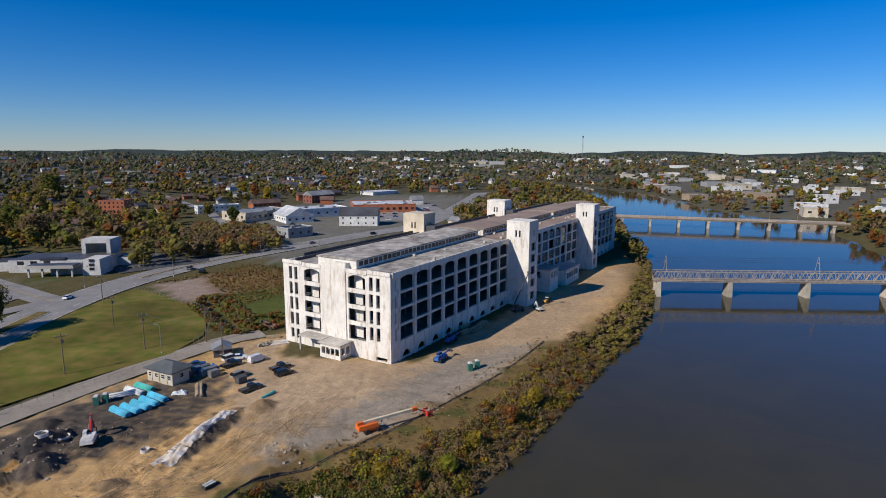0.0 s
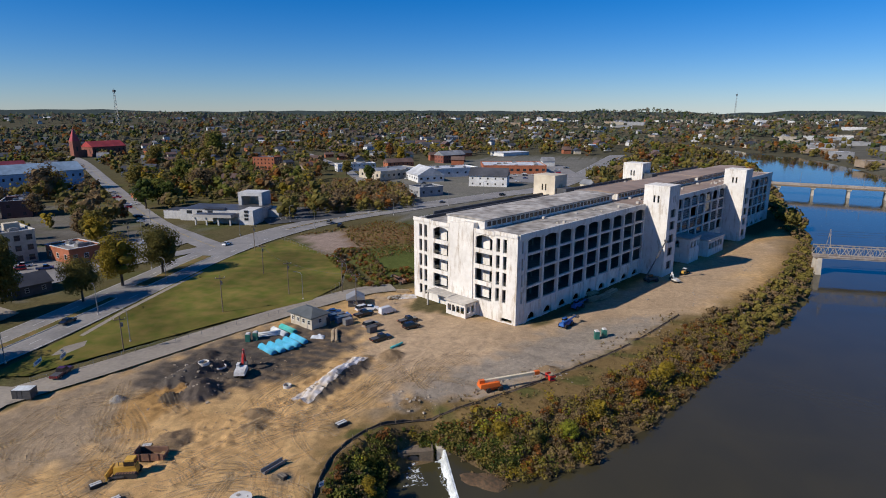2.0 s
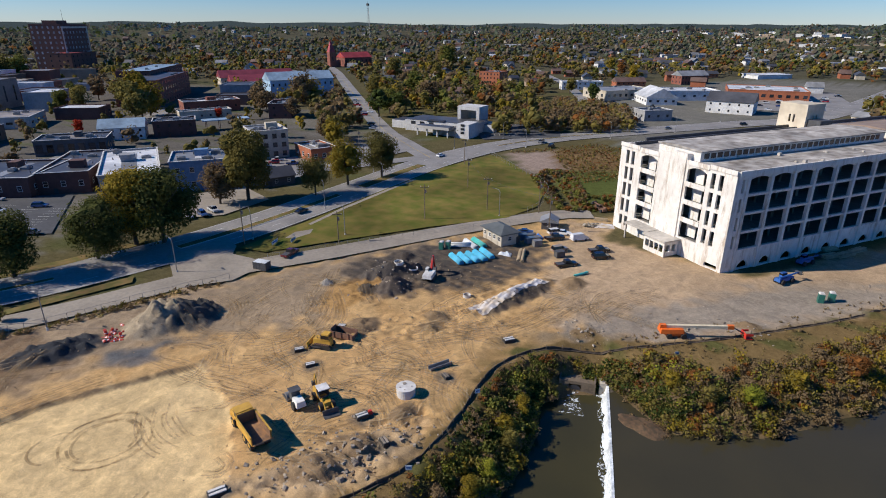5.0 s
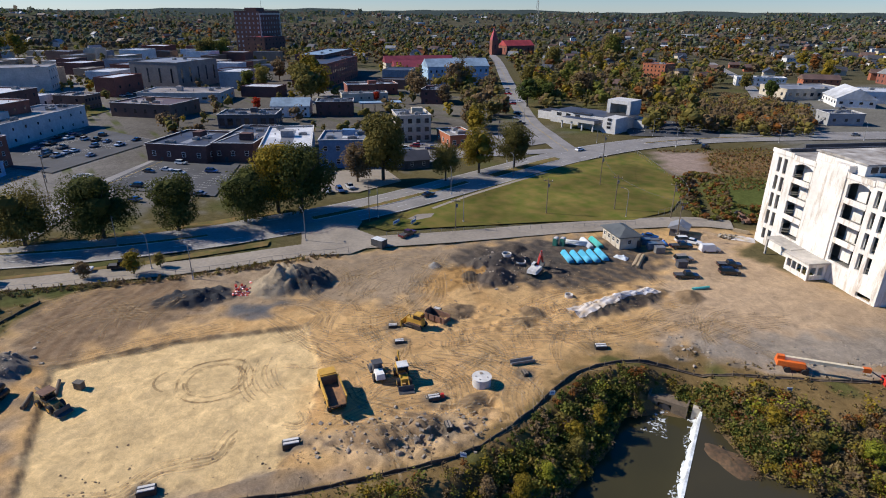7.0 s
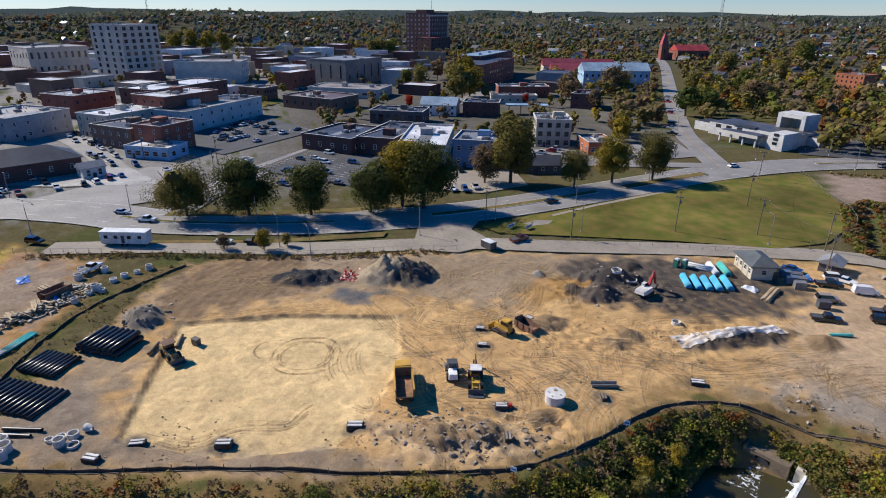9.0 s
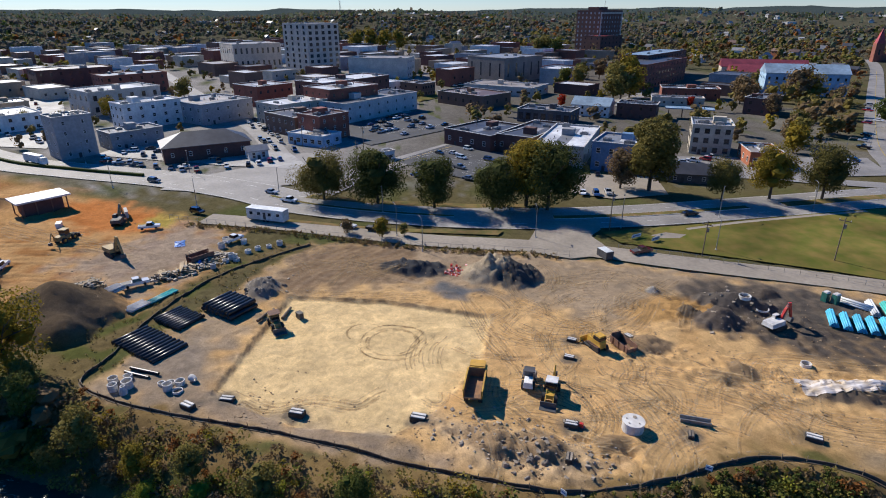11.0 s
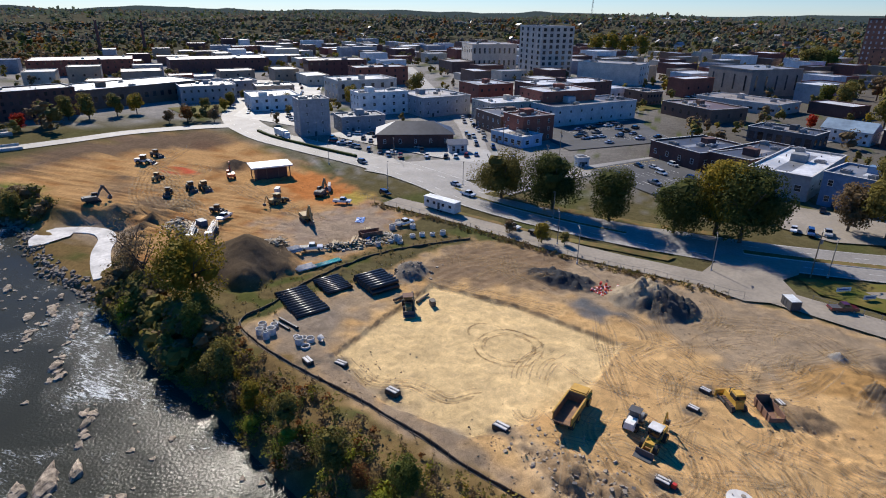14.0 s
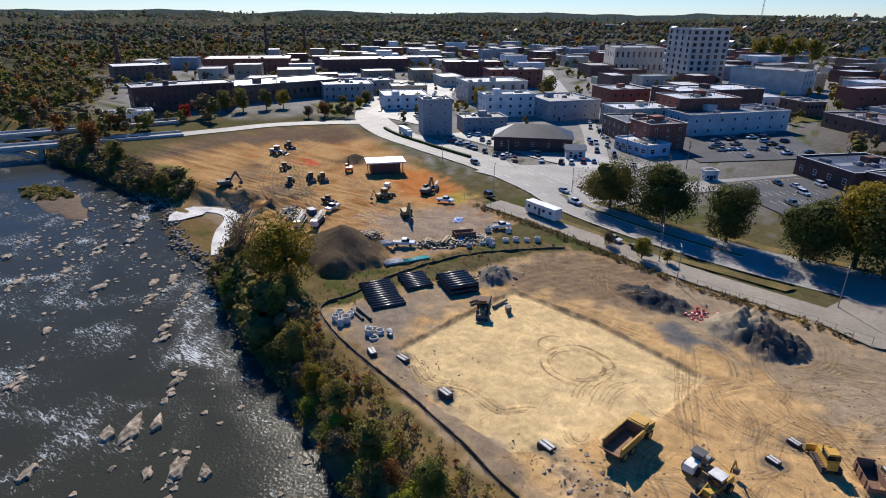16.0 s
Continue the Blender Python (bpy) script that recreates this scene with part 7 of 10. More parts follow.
def suburb():
    """Houses and sheds too far off to count: walls and roofs of one look joined."""
    rng = np.random.RandomState(91)
    x, y = rng.uniform(-2100, 1300, 5200), rng.uniform(-1500, 2600, 5200)
    f, way = np.hypot(x, y), np.degrees(np.arctan2(-x, y))
    ok = (f > 560) & (f < 2500) & (way > -55) & (way < 120) & dry(x, y, 25) & ~inside(DOWNTOWN, x, y) & ~inside(RIVERSIDE, x, y) & clear_of_roads(x, y, 14) & clear_of_blocks(x, y, 10) & (rng.uniform(0, 1, x.shape) < np.where(way < 25, 0.42, 0.2))
    x, y = x[ok], y[ok]
    z = height(x, y)
    looks = [("far_houses", WALLS["white_paint"], ROOFS["grey"], False), ("far_houses", WALLS["cream"], ROOFS["dark"], False), ("far_houses", WALLS["orange_brick"], ROOFS["brown"], False), ("far_sheds", WALLS["white_paint"], ROOFS["white"], True), ("far_sheds", WALLS["tan_brick"], ROOFS["grey"], True)]
    walls, roofs = [Shape() for _ in looks], [Shape() for _ in looks]
    for i, (a, b, c) in enumerate(zip(x, y, z)):
        k = rng.choice(5, p=(0.3, 0.22, 0.2, 0.18, 0.1)) if math.hypot(a, b) < 1300 or a < -500 else rng.choice(5, p=(0.15, 0.1, 0.1, 0.45, 0.2))
        flat = looks[k][3]
        w, d, h = (rng.uniform(9, 26), rng.uniform(7, 13), rng.uniform(3, 5)) if flat else (rng.uniform(5, 8), rng.uniform(4, 5.5), rng.uniform(4.5, 7))
        m = Matrix.Translation((a, b, c)) @ Matrix.Rotation(rng.uniform(-0.4, 0.4) + rng.choice((0.6, 2.17)), 4, "Z")
        walls[k].box(-w, w, -d, d, -2, h, m)
        if flat:
            roofs[k].box(-w - 0.4, w + 0.4, -d - 0.4, d + 0.4, h, h + 0.6, m)
        else:
            roofs[k].add([(-w - 0.6, -d - 0.7, h - 0.2), (w + 0.6, -d - 0.7, h - 0.2), (w + 0.6, 0, h + d * 0.75), (-w - 0.6, 0, h + d * 0.75), (-w - 0.6, d + 0.7, h - 0.2), (w + 0.6, d + 0.7, h - 0.2)], [(0, 1, 2, 3), (3, 2, 5, 4), (0, 3, 4), (1, 5, 2), (0, 4, 5, 1)], m)
        FOOTPRINTS.append((a, b, 9))
        q = 1 - 17 / math.hypot(a, b)
        FOOTPRINTS.append((a * q, b * q, 7))
    for (name, wm, rm, _), ws, rs in zip(looks, walls, roofs):
        ob = thing(name, "scattered houses among the autumn woods" if name == "far_houses" else "scattered low pale commercial sheds beyond the town", "houses" if name == "far_houses" else "sheds", kind="stuff")
        part("walls", ws, wm, ob)
        part("roofs", rs, rm, ob)


suburb()


def mid_keep(x, y):
    f = np.hypot(x, y)
    return (f > 200) & (f < 1000) & dry(x, y, 8) & ~inside(DOWNTOWN, x, y) & ~inside(STORES, x, y) & (~inside(RIVERSIDE, x, y) | (waves(x, y, 90, 79) > 0.05)) & clear_of_roads(x, y, 12) & clear_of_blocks(x, y, 5) & \
        ~inside([(-240, 190), (-240, -235), (-110, -235), (80, -200), (300, 0), (300, 330), (95, 420), (-60, 440), (-150, 300)], x, y) & (waves(x, y, 170, 77) > -0.55)


def far_keep(x, y):
    f = np.hypot(x, y)
    return clear_of_blocks(x, y, 1) & (f >= 1000) & (f < 3300) & dry(x, y, 8) & ~inside(DOWNTOWN, x, y) & (~inside(RIVERSIDE, x, y) | (waves(x, y, 90, 79) > 0.05)) & \
        (waves(x, y, 300, 78) > -0.62) & ((np.degrees(np.arctan2(-x, y)) > -62) & (np.degrees(np.arctan2(-x, y)) < 172))


for k, (leaf, share) in enumerate((("wood", 2900), ("olive", 2300), ("brown", 3000), ("rust", 1000), ("green", 1500), ("yellow", 900))):
    grove("woods_near", share, 100 + k, (-650, 420, -620, 620), lambda x, y: mid_keep(x, y) & (np.hypot(x, y) < 390), leaf, "mixed autumn trees among the houses", (8, 17), 100, 0.54, 0.46, 0.5, 4)
    grove("woods_near", share, 110 + k, (-650, 420, -620, 620), lambda x, y: mid_keep(x, y) & (np.hypot(x, y) >= 390) & (np.hypot(x, y) < 600), leaf, "mixed autumn trees among the houses", (8, 17), 42, 0.75, 0.46, 0.45, 2)
    grove("woods_middle", int(share * 1.35), 120 + k, (-1000, 700, -1000, 1000), lambda x, y: mid_keep(x, y) & (np.hypot(x, y) >= 600), leaf, "mixed autumn trees beyond the town", (8, 17), 14, 1.4, 0.5, 0.4, 2, 5)
# far_green and far_brown bring the painted haze to the hills
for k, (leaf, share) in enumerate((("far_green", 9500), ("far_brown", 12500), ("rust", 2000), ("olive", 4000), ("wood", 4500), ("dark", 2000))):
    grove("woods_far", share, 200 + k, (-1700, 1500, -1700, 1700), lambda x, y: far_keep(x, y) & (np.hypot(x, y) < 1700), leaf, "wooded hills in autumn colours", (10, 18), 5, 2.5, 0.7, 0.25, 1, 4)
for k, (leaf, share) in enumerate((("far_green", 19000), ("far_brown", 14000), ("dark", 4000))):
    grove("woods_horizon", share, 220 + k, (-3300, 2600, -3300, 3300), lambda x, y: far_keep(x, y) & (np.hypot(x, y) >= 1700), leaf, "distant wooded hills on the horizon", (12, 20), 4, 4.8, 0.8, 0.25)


def town_keep(x, y):
    return inside(DOWNTOWN, x, y) & clear_of_roads(x, y, 9) & clear_of_blocks(x, y, 4) & ~inside([(-205, -120), (-200, 80), (-265, 70), (-350, 40), (-300, -30), (-260, -120)], x, y)


for k, (leaf, share) in enumerate((("olive", 420), ("wood", 420), ("yellow", 160), ("brown", 280))):
    grove("town_trees", share, 300 + k, (-900, -180, -600, 300), town_keep, leaf, "street and garden trees among the town blocks", (5, 11), 60, 0.5, 0.5, 0.4, 4)


def far_shore_keep(x, y):
    return (~inside(RIVER, x, y)) & (away(FAR_SHORE, x, y) > 1) & (away(FAR_SHORE, x, y) < 16)


for k, (leaf, share) in enumerate((("olive", 2200), ("rust", 1200), ("brown", 1800))):
    grove("far_shore_trees", share, 330 + k, (-120, 330, -650, 1300), far_shore_keep, leaf, "trees along the far river shore", (6, 12), 60, 0.7, 0.5, 0.4, 3)


def near_shore_keep(x, y):
    d = away(NEAR_SHORE, x, y)
    return (~inside(RIVER, x, y)) & (d > 1) & (d < 13) & (y > 330)


for k, (leaf, share) in enumerate((("olive", 1300), ("brown", 1000))):
    grove("shore_trees", share, 340 + k, (60, 140, 330, 1000), near_shore_keep, leaf, "trees along the river beyond the mill", (4, 9), 40, 0.6, 0.5, 0.4, 3)


def bank_keep(lo, hi, y0, y1, off=1.6, thin=1.0):
    def keep(x, y):
        d = away(NEAR_SHORE, x, y) + 1.5 * waves(x, y, 12, 55)
        gap = off + 2.6 * ramp(84, 96, y)
        return (~inside(RIVER, x, y)) & (d > lo) & (d < hi) & (y > y0) & (y < y1) & (away(SILT_FENCE, x, y) > gap) & ~inside(WORKS, x, y) & ~inside(SHELF, x, y) & ((y > -70) | (y < -132)) & (waves(x, y, 9, 56 + int(hi)) > -thin) & (np.hypot(x + 35, y - 86) > 4.2)
    return keep


for k, (leaf, n, h, box, kp) in enumerate((("green", 1700, (0.9, 3.0), (-70, 40, -40, 175), bank_keep(0.3, 10, -45, 96, 2.5, 0.3)), ("olive", 2800, (0.9, 3.2), (-70, 40, -40, 175), bank_keep(0.3, 12, -45, 112, 2.2, 0.5)), ("yellow", 900, (0.8, 2.4), (-70, 0, -40, 92), bank_keep(0.3, 11, -45, 90, 2.6, 0.2)), ("brown", 3800, (0.6, 2.2), (-70, 40, -40, 175), bank_keep(0.3, 13, -45, 170, 1.6, 0.6)),
                                          ("lime", 900, (0.9, 2.6), (-70, 40, -40, 175), bank_keep(0.3, 11, -45, 110, 3, 0.1)), ("green", 1100, (1.2, 3.4), (-70, 0, -40, 92), bank_keep(0.3, 8, -45, 86, 3, 0.2)), ("rust", 1300, (0.6, 1.8), (-70, 40, -40, 175), bank_keep(1, 14, -45, 170, 1.4, 0.3)))):
    grove("bank_bushes", n, 400 + k, box, kp, leaf, "tangled autumn bushes on the overgrown river bank", h, 80, 0.17, 0.85, 0.6)
for k, (leaf, n, h) in enumerate((("brown", 2200, (0.6, 2.0)), ("rust", 900, (0.6, 1.8)), ("straw", 1500, (0.5, 1.5)), ("yellow", 1100, (0.8, 2.6)), ("olive", 900, (0.8, 2.6)))):
    grove("bank_bushes", n, 410 + k, (-50, 40, 84, 175), bank_keep(0.3, 14, 84, 172, 1.2, 0.8), leaf, "tangled autumn bushes on the overgrown river bank", h, 85, 0.175, 0.95, 0.7)
for k, (leaf, n, h, box, kp) in enumerate((("olive", 3000, (1, 3.2), (-10, 100, 165, 330), bank_keep(0.5, 12, 165, 330)), ("brown", 3000, (0.9, 2.6), (-10, 100, 165, 330), bank_keep(0.5, 13, 165, 330)), ("olive", 3000, (2, 6), (-125, -55, -240, -28), bank_keep(0.5, 9, -240, -28)), ("brown", 2800, (2, 6), (-125, -55, -240, -28), bank_keep(0.5, 10, -240, -28)))):
    grove("bank_scrub", n, 420 + k, box, kp, leaf, "bushes on the overgrown river bank", h, 50, 0.3, 0.85, 0.4, 1)


def corner_keep(near, far):
    def keep(x, y):
        d, f = away(NEAR_SHORE, x, y), away(SILT_FENCE, x, y)
        return (~inside(RIVER, x, y)) & (d > 0.4) & (d < np.where(y > 92, 6, 13)) & (f > near) & (f < far) & ~inside(WORKS, x, y) & (np.hypot(x + 35.4, y - 86) > 3.4)
    return keep


for k, (leaf, n) in enumerate((("dark", 1000), ("green", 1000), ("olive", 700), ("brown", 500))):
    grove("bank_bushes", n, 430 + k, (-52, -16, 50, 106), corner_keep(3.5, 20), leaf, "dense dark bushes crowding the bank beside the weir", (1.0, 2.2), 84, 0.16, 0.85, 0.6)
    grove("bank_bushes", n, 435 + k, (-52, -16, 50, 106), corner_keep(0.9, 3.5), leaf, "low brambles below the silt fence", (0.4, 1.0), 36, 0.13, 0.9, 0.7)


def grass_keep(x, y):
    f = away(SILT_FENCE, x, y)
    return (f > 0.5) & (f < 9) & ~inside(WORKS, x, y) & ~inside(RIVER, x, y) & ~inside(SECOND_WORKS, x, y) & (away(NEAR_SHORE, x, y) > 1)


grove("dry_grass", 6500, 440, (-130, 30, -45, 175), grass_keep, "straw", "dry tufted grass between the silt fence and the bushes", (0.25, 0.6), 16, 0.09, 0.9, 0.9)
grove("green_grass", 4500, 441, (-130, 30, -45, 175), grass_keep, "olive", "green weeds between the silt fence and the bushes", (0.25, 0.7), 16, 0.10, 0.9, 0.9)


for x, y, h, leaf in ((-215, -262, 13, "olive"), (-222, -255, 14, "olive"), (-236, -250, 13, "olive"), (-246, -246, 12, "yellow"), (-268, -215, 9, "olive"), (-276, -208, 8, "yellow"), (-290, -215, 9, "olive"), (-196, -252, 8, "rust"), (-184, -256, 9, "red"), (-300, -222, 8, "olive"), (-318, -226, 8, "olive"),
                      (-262, -202, 6, "brown"), (-330, -150, 13, "yellow"), (-336, -144, 12, "olive"), (-305, 60, 6, "rust"), (-290, 66, 6, "brown"), (-360, 120, 8, "red"), (-352, 200, 7, "red"), (-342, 160, 7, "rust")):
    tree(x, y, h, leaf, {"olive": "street tree in olive autumn leaf", "yellow": "street tree in yellow autumn leaf", "rust": "small rusty street tree", "red": "small bright red street tree", "brown": "small bare street tree"}[leaf], 0.5, 0.6, int(abs(x + y)), "street trees", low=0.12)


for x, y, h, leaf in ((-396, -132, 17, "olive"), (-447, 191, 26, "yellow"), (-440, 182, 22, "olive"), (-458, 186, 22, "olive"), (-516, 171, 15, "green"), (-511, 188, 19, "brown"), (-746, 186, 29, "olive"), (-738, 200, 27, "green"), (-422, 295, 19, "brown"), (-370, 280, 24, "brown"), (-376, 292, 20, "yellow"), (-388, 167, 26, "olive"), (-396, 176, 24, "yellow"), (-376, 158, 20, "olive"), (-451, 153, 19, "olive"), (-462, 146, 16, "green"), (-747, 180, 26, "olive"), (-905, -65, 30, "yellow"), (-910, -44, 31, "yellow"), (-914, -23, 31, "yellow"), (-918, -3, 30, "yellow"), (-300, -180, 10, "olive"), (-230, -206, 8, "brown"), (-234, -197, 9, "rust"), (-243, -187, 8, "brown"),
                      (-363, 238, 20, "brown"), (-352, 236, 17, "brown"), (-318, 233, 14, "brown"), (-226, 190, 14, "yellow"), (-236, 198, 15, "olive"), (-246, 200, 13, "brown"), (-262, 214, 13, "olive"), (-278, 272, 20, "dark"), (-270, 282, 17, "dark"), (-286, 290, 18, "green"), (-359, 346, 20, "olive"), (-287, 333, 22, "brown"), (-300, 340, 20, "olive"), (-341, 376, 22, "green"), (-265, 368, 15, "dark"), (-414, 493, 22, "olive"), (-462, 475, 26, "olive"), (-540, 655, 34, "olive"), (-530, 648, 30, "green"), (-552, 662, 30, "brown"), (-211, 445, 15, "dark"), (-328, 734, 18, "yellow"), (-300, 700, 18, "rust"), (-260, 640, 17, "yellow"), (-250, 480, 15, "olive")):
    tree(x, y, h, leaf, {"olive": "tall town tree in olive autumn leaf", "yellow": "broad town tree turning yellow", "rust": "rusty town tree in thin autumn leaf", "dark": "dark evergreen-looking town tree", "green": "broad green town tree", "brown": "almost bare brown town tree"}[leaf], 0.5, 0.5, int(abs(x + 3 * y)), "town trees", low=0.1)


def lot_keep(x, y):
    return inside([(-150, 236), (-126, 282), (-98, 272), (-80, 226), (-96, 203), (-118, 212)], x, y) & ~inside([(-149, 231), (-136, 250), (-104, 212), (-112, 200)], x, y)


for k, (leaf, n) in enumerate((("straw", 1500), ("olive", 1500), ("rust", 900))):
    grove("lot_weeds", n, 470 + k, (-152, -78, 200, 284), lot_keep, leaf, "dry weeds and grass tufts on the vacant lot", (0.3, 0.9), 12, 0.22, 0.9, 0.9)
for k, (leaf, n) in enumerate((("straw", 2200), ("brown", 900))):
    grove("yard_weeds", n, 476 + k, (-60, 30, 92, 190), lambda x, y: (away(SILT_FENCE, x, y) < 4.5) & (y > 94) & (waves(x, y, 16, 66) > -0.1) & ~inside(RIVER, x, y), leaf, "dry weeds along the edge of the mill yard", (0.25, 0.7), 12, 0.14, 0.9, 0.9)


for k, (leaf, n) in enumerate((("brown", 2600), ("straw", 2200), ("olive", 2200))):
    grove("fence_weeds", n, 460 + k, (-160, -112, -60, 66), lambda x, y: (away(list(FRONTAGE[::2] + np.array((5.7, -1.7))), x, y) < 1.5) & (y < 64) & (y > -60), leaf, "brown weeds and brambles along the frontage fence", (0.4, 1.2), 30, 0.14, 0.8, 0.7)
for k, leaf in enumerate(("olive", "brown", "green", "rust")):
    grove("stream_bushes", 420, 451 + 10 * k, (-116, -66, 168, 222), lambda x, y: (away([(-108, 205), (-96, 190), (-84, 176), (-74, 186)], x, y) > 1.5) & (away([(-112, 208), (-96, 190), (-84, 176), (-70, 190)], x, y) < 8.5), leaf, "low bushes round the sunken stream", (0.6, 2.0), 44, 0.2, 0.9, 0.6, 1)
for k, (leaf, n) in enumerate((("brown", 420), ("olive", 260), ("rust", 60))):
    grove("hillside_scrub", n, 452 + k, (-235, -124, 298, 402), lambda x, y: inside([(-186, 298), (-150, 300), (-126, 328), (-150, 380), (-165, 400), (-215, 400), (-228, 360), (-200, 330)], x, y), leaf, "bare brown trees and scrub above the avenue", (5, 11.5), 80, 0.36, 0.5, 0.5, 2)



# ---- bridges ----
def truss_bridge():
    """Steel truss footbridge on concrete piers, upstream of the weir."""
    ob = thing("truss_bridge", "long weathered steel truss bridge on concrete piers over the river", "bridge", pose(70, 250.5, 0, 0, 0, 3))
    L, lo, hi, w = 180, 3.4, 7.6, 4.4
    part("deck", Shape().box(0, L, -w / 2, w / 2, lo - 0.5, lo + 0.1), M["truss"], ob, "timber and steel deck")
    for y in (-w / 2, w / 2):
        s = Shape().box(0, L, y - 0.18, y + 0.18, hi - 0.35, hi).box(0, L, y - 0.2, y + 0.2, lo, lo + 0.4)
        n = 45
        for i in range(n):
            a, b, c = L * i / n, L * (i + 0.5) / n, L * (i + 1) / n
            s.rod((a, y, lo + 0.2), (b, y, hi - 0.2), 0.13, 0.13, 4).rod((b, y, hi - 0.2), (c, y, lo + 0.2), 0.13, 0.13, 4).rod((a, y, lo), (a, y, hi), 0.09, 0.09, 4)
        part("truss", s, M["truss"], ob, "riveted steel side truss")
    for x in (1.5, 32, 65, 100, 135, 168):
        part("pier", Shape().box(x - 1.1, x + 1.1, -3.0, 3.0, -7, lo - 0.5, taper=0.35), M["concrete"], ob, "tapered concrete pier")
    for x in (4.5, 69.5):
        m = part("line_mast", Shape().rod((x, -1.8, hi), (x, -0.2, hi + 6.5), 0.12, 0.08, 5).rod((x, 1.8, hi), (x, 0.2, hi + 6.5), 0.12, 0.08, 5).rod((x, -1.4, hi + 3.2), (x, 1.4, hi + 4.6), 0.07).rod((x, 1.4, hi + 3.2), (x, -1.4, hi + 4.6), 0.07), M["truss"], ob, "steel line mast")
    for k in (0.8, 1.8, 2.6):
        part("cable", Shape().rod((0, 0, hi + 6.5 - k), (L, 0, hi + 6.5 - k), 0.035, 0.035, 4), M["frame_dark"], ob)


truss_bridge()


def road_bridge():
    ob = thing("road_bridge", "low concrete road bridge on many piers over the river", "bridge", pose(96, 505, 0, 0, 0, -11.5))
    L = 182
    part("deck", Shape().box(0, L, -5.5, 5.5, 2.8, 3.9), M["wood"], ob, "dark weathered deck edge")
    part("roadway", Shape().box(0, L, -4.8, 4.8, 3.9, 3.95), M["asphalt"], ob)
    for y in (-5.3, 5.3):
        part("railing", Shape().box(0, L, y - 0.15, y + 0.15, 3.9, 4.8), M["truss"], ob, "weathered parapet")
    for i in range(8):
        x = 14 + 22.5 * i
        part("pier", Shape().box(x - 0.9, x + 0.9, -5, 5, -7, 2.6, taper=0.15).box(x - 1.4, x + 1.4, -5.5, 5.5, 1.7, 2.6), M["concrete"], ob, "concrete pier")
    for i in range(9):
        lamp_post(*(ob.matrix_world @ Vector((8 + 20 * i, 4.6, 3.9))), 7, -11.5 - 90)


def lamp_post(x, y, z, h=9.0, yaw=0.0):
    """Street lamp: tapered pole, curved arm, flat head."""
    if not LAMPS:
        ob = thing("street_lamp", "grey steel street lamp with a curved arm", "street lamp", group="street lamps")
        part("base", Shape().rod((0, 0, -0.3), (0, 0, 0.5), 0.25, 0.2), M["pale_concrete"], ob)
        part("pole", Shape().rod((0, 0, 0.5), (0, 0, 8.2), 0.12, 0.08), M["steel_grey"], ob)
        part("arm", Shape().rod((0, 0, 8.1), (0.6, 0, 8.8), 0.06).rod((0.6, 0, 8.8), (2.0, 0, 9.0), 0.06, 0.05), M["steel_grey"], ob)
        part("lamp_head", Shape().box(1.8, 2.7, -0.17, 0.17, 8.92, 9.08), M["machine_grey"], ob)
        LAMPS.append(ob)
        LAMPS[0].matrix_basis = pose(x, y, z, 0, 0, yaw)
        return
    c = copy_thing(LAMPS[0], pose(x, y, z, 0, 0, yaw))


LAMPS = []
road_bridge()


def arch_bridge(m, L, name="arch_bridge"):
    ob = thing(name, "pale concrete arch bridge carrying a road over the river", "bridge", m)
    part("deck", Shape().box(0, L, -5, 5, 1.2, 2.2), M["concrete"], ob)
    part("roadway", Shape().box(0, L, -4.3, 4.3, 2.2, 2.25), M["asphalt"], ob)
    for y in (-4.9, 4.9):
        part("railing", Shape().box(0, L, y - 0.2, y + 0.2, 2.2, 3.2), M["pale_concrete"], ob)
    span, n = 30.0, 14
    for k in range(int(L / span)):
        a = k * span
        for y in (-4.2, 4.2):
            s = Shape()
            for i in range(n):
                t0, t1 = i / n, (i + 1) / n
                z0, z1 = -5.0 + 6.0 * (1 - (2 * t0 - 1) ** 2), -5.0 + 6.0 * (1 - (2 * t1 - 1) ** 2)
                s.add([(a + span * t, y + dy, z + dz) for t, z in ((t0, z0), (t1, z1)) for dy in (-0.5, 0.5) for dz in (-0.5, 0.35)], [(0, 1, 5, 4), (3, 2, 6, 7), (1, 3, 7, 5), (2, 0, 4, 6)])
            part("arch_rib", s, M["pale_concrete"], ob)
        part("pier", Shape().box(a - 0.9, a + 0.9, -4.6, 4.6, -8, 1.2), M["concrete"], ob)


arch_bridge(pose(-158, -219, -1.85, 0, 0, -27), 210)
arch_bridge(pose(-176, -252, -1.3, 0, 0, -23), 210)

# lamps along the roads
for x, y, yaw in ((-145, 118, 150), (-138, 86, 160), (-123, 29, 200), (-134, 22, 200), (-155, 53, 0), (-154, 17, 0), (-164, -43, 200), (-170, 164, 0), (-150, 150, 170), (-131, 60, 180), (-176, 225, -10), (-150, 250, 170), (-172, 262, 0), (-128, 300, 160), (-140, 340, -20), (-108, 342, 150),
                  (-100, 400, -20), (-205, -60, 20), (-186, -80, 200), (-222, -108, 30), (-120, 105, 190), (-96, 149, 190), (-178, -20, 20), (-236, 232, 60), (-215, 205, 60), (-300, 290, 60)):
    lamp_post(x, y, 0.2, yaw=yaw)


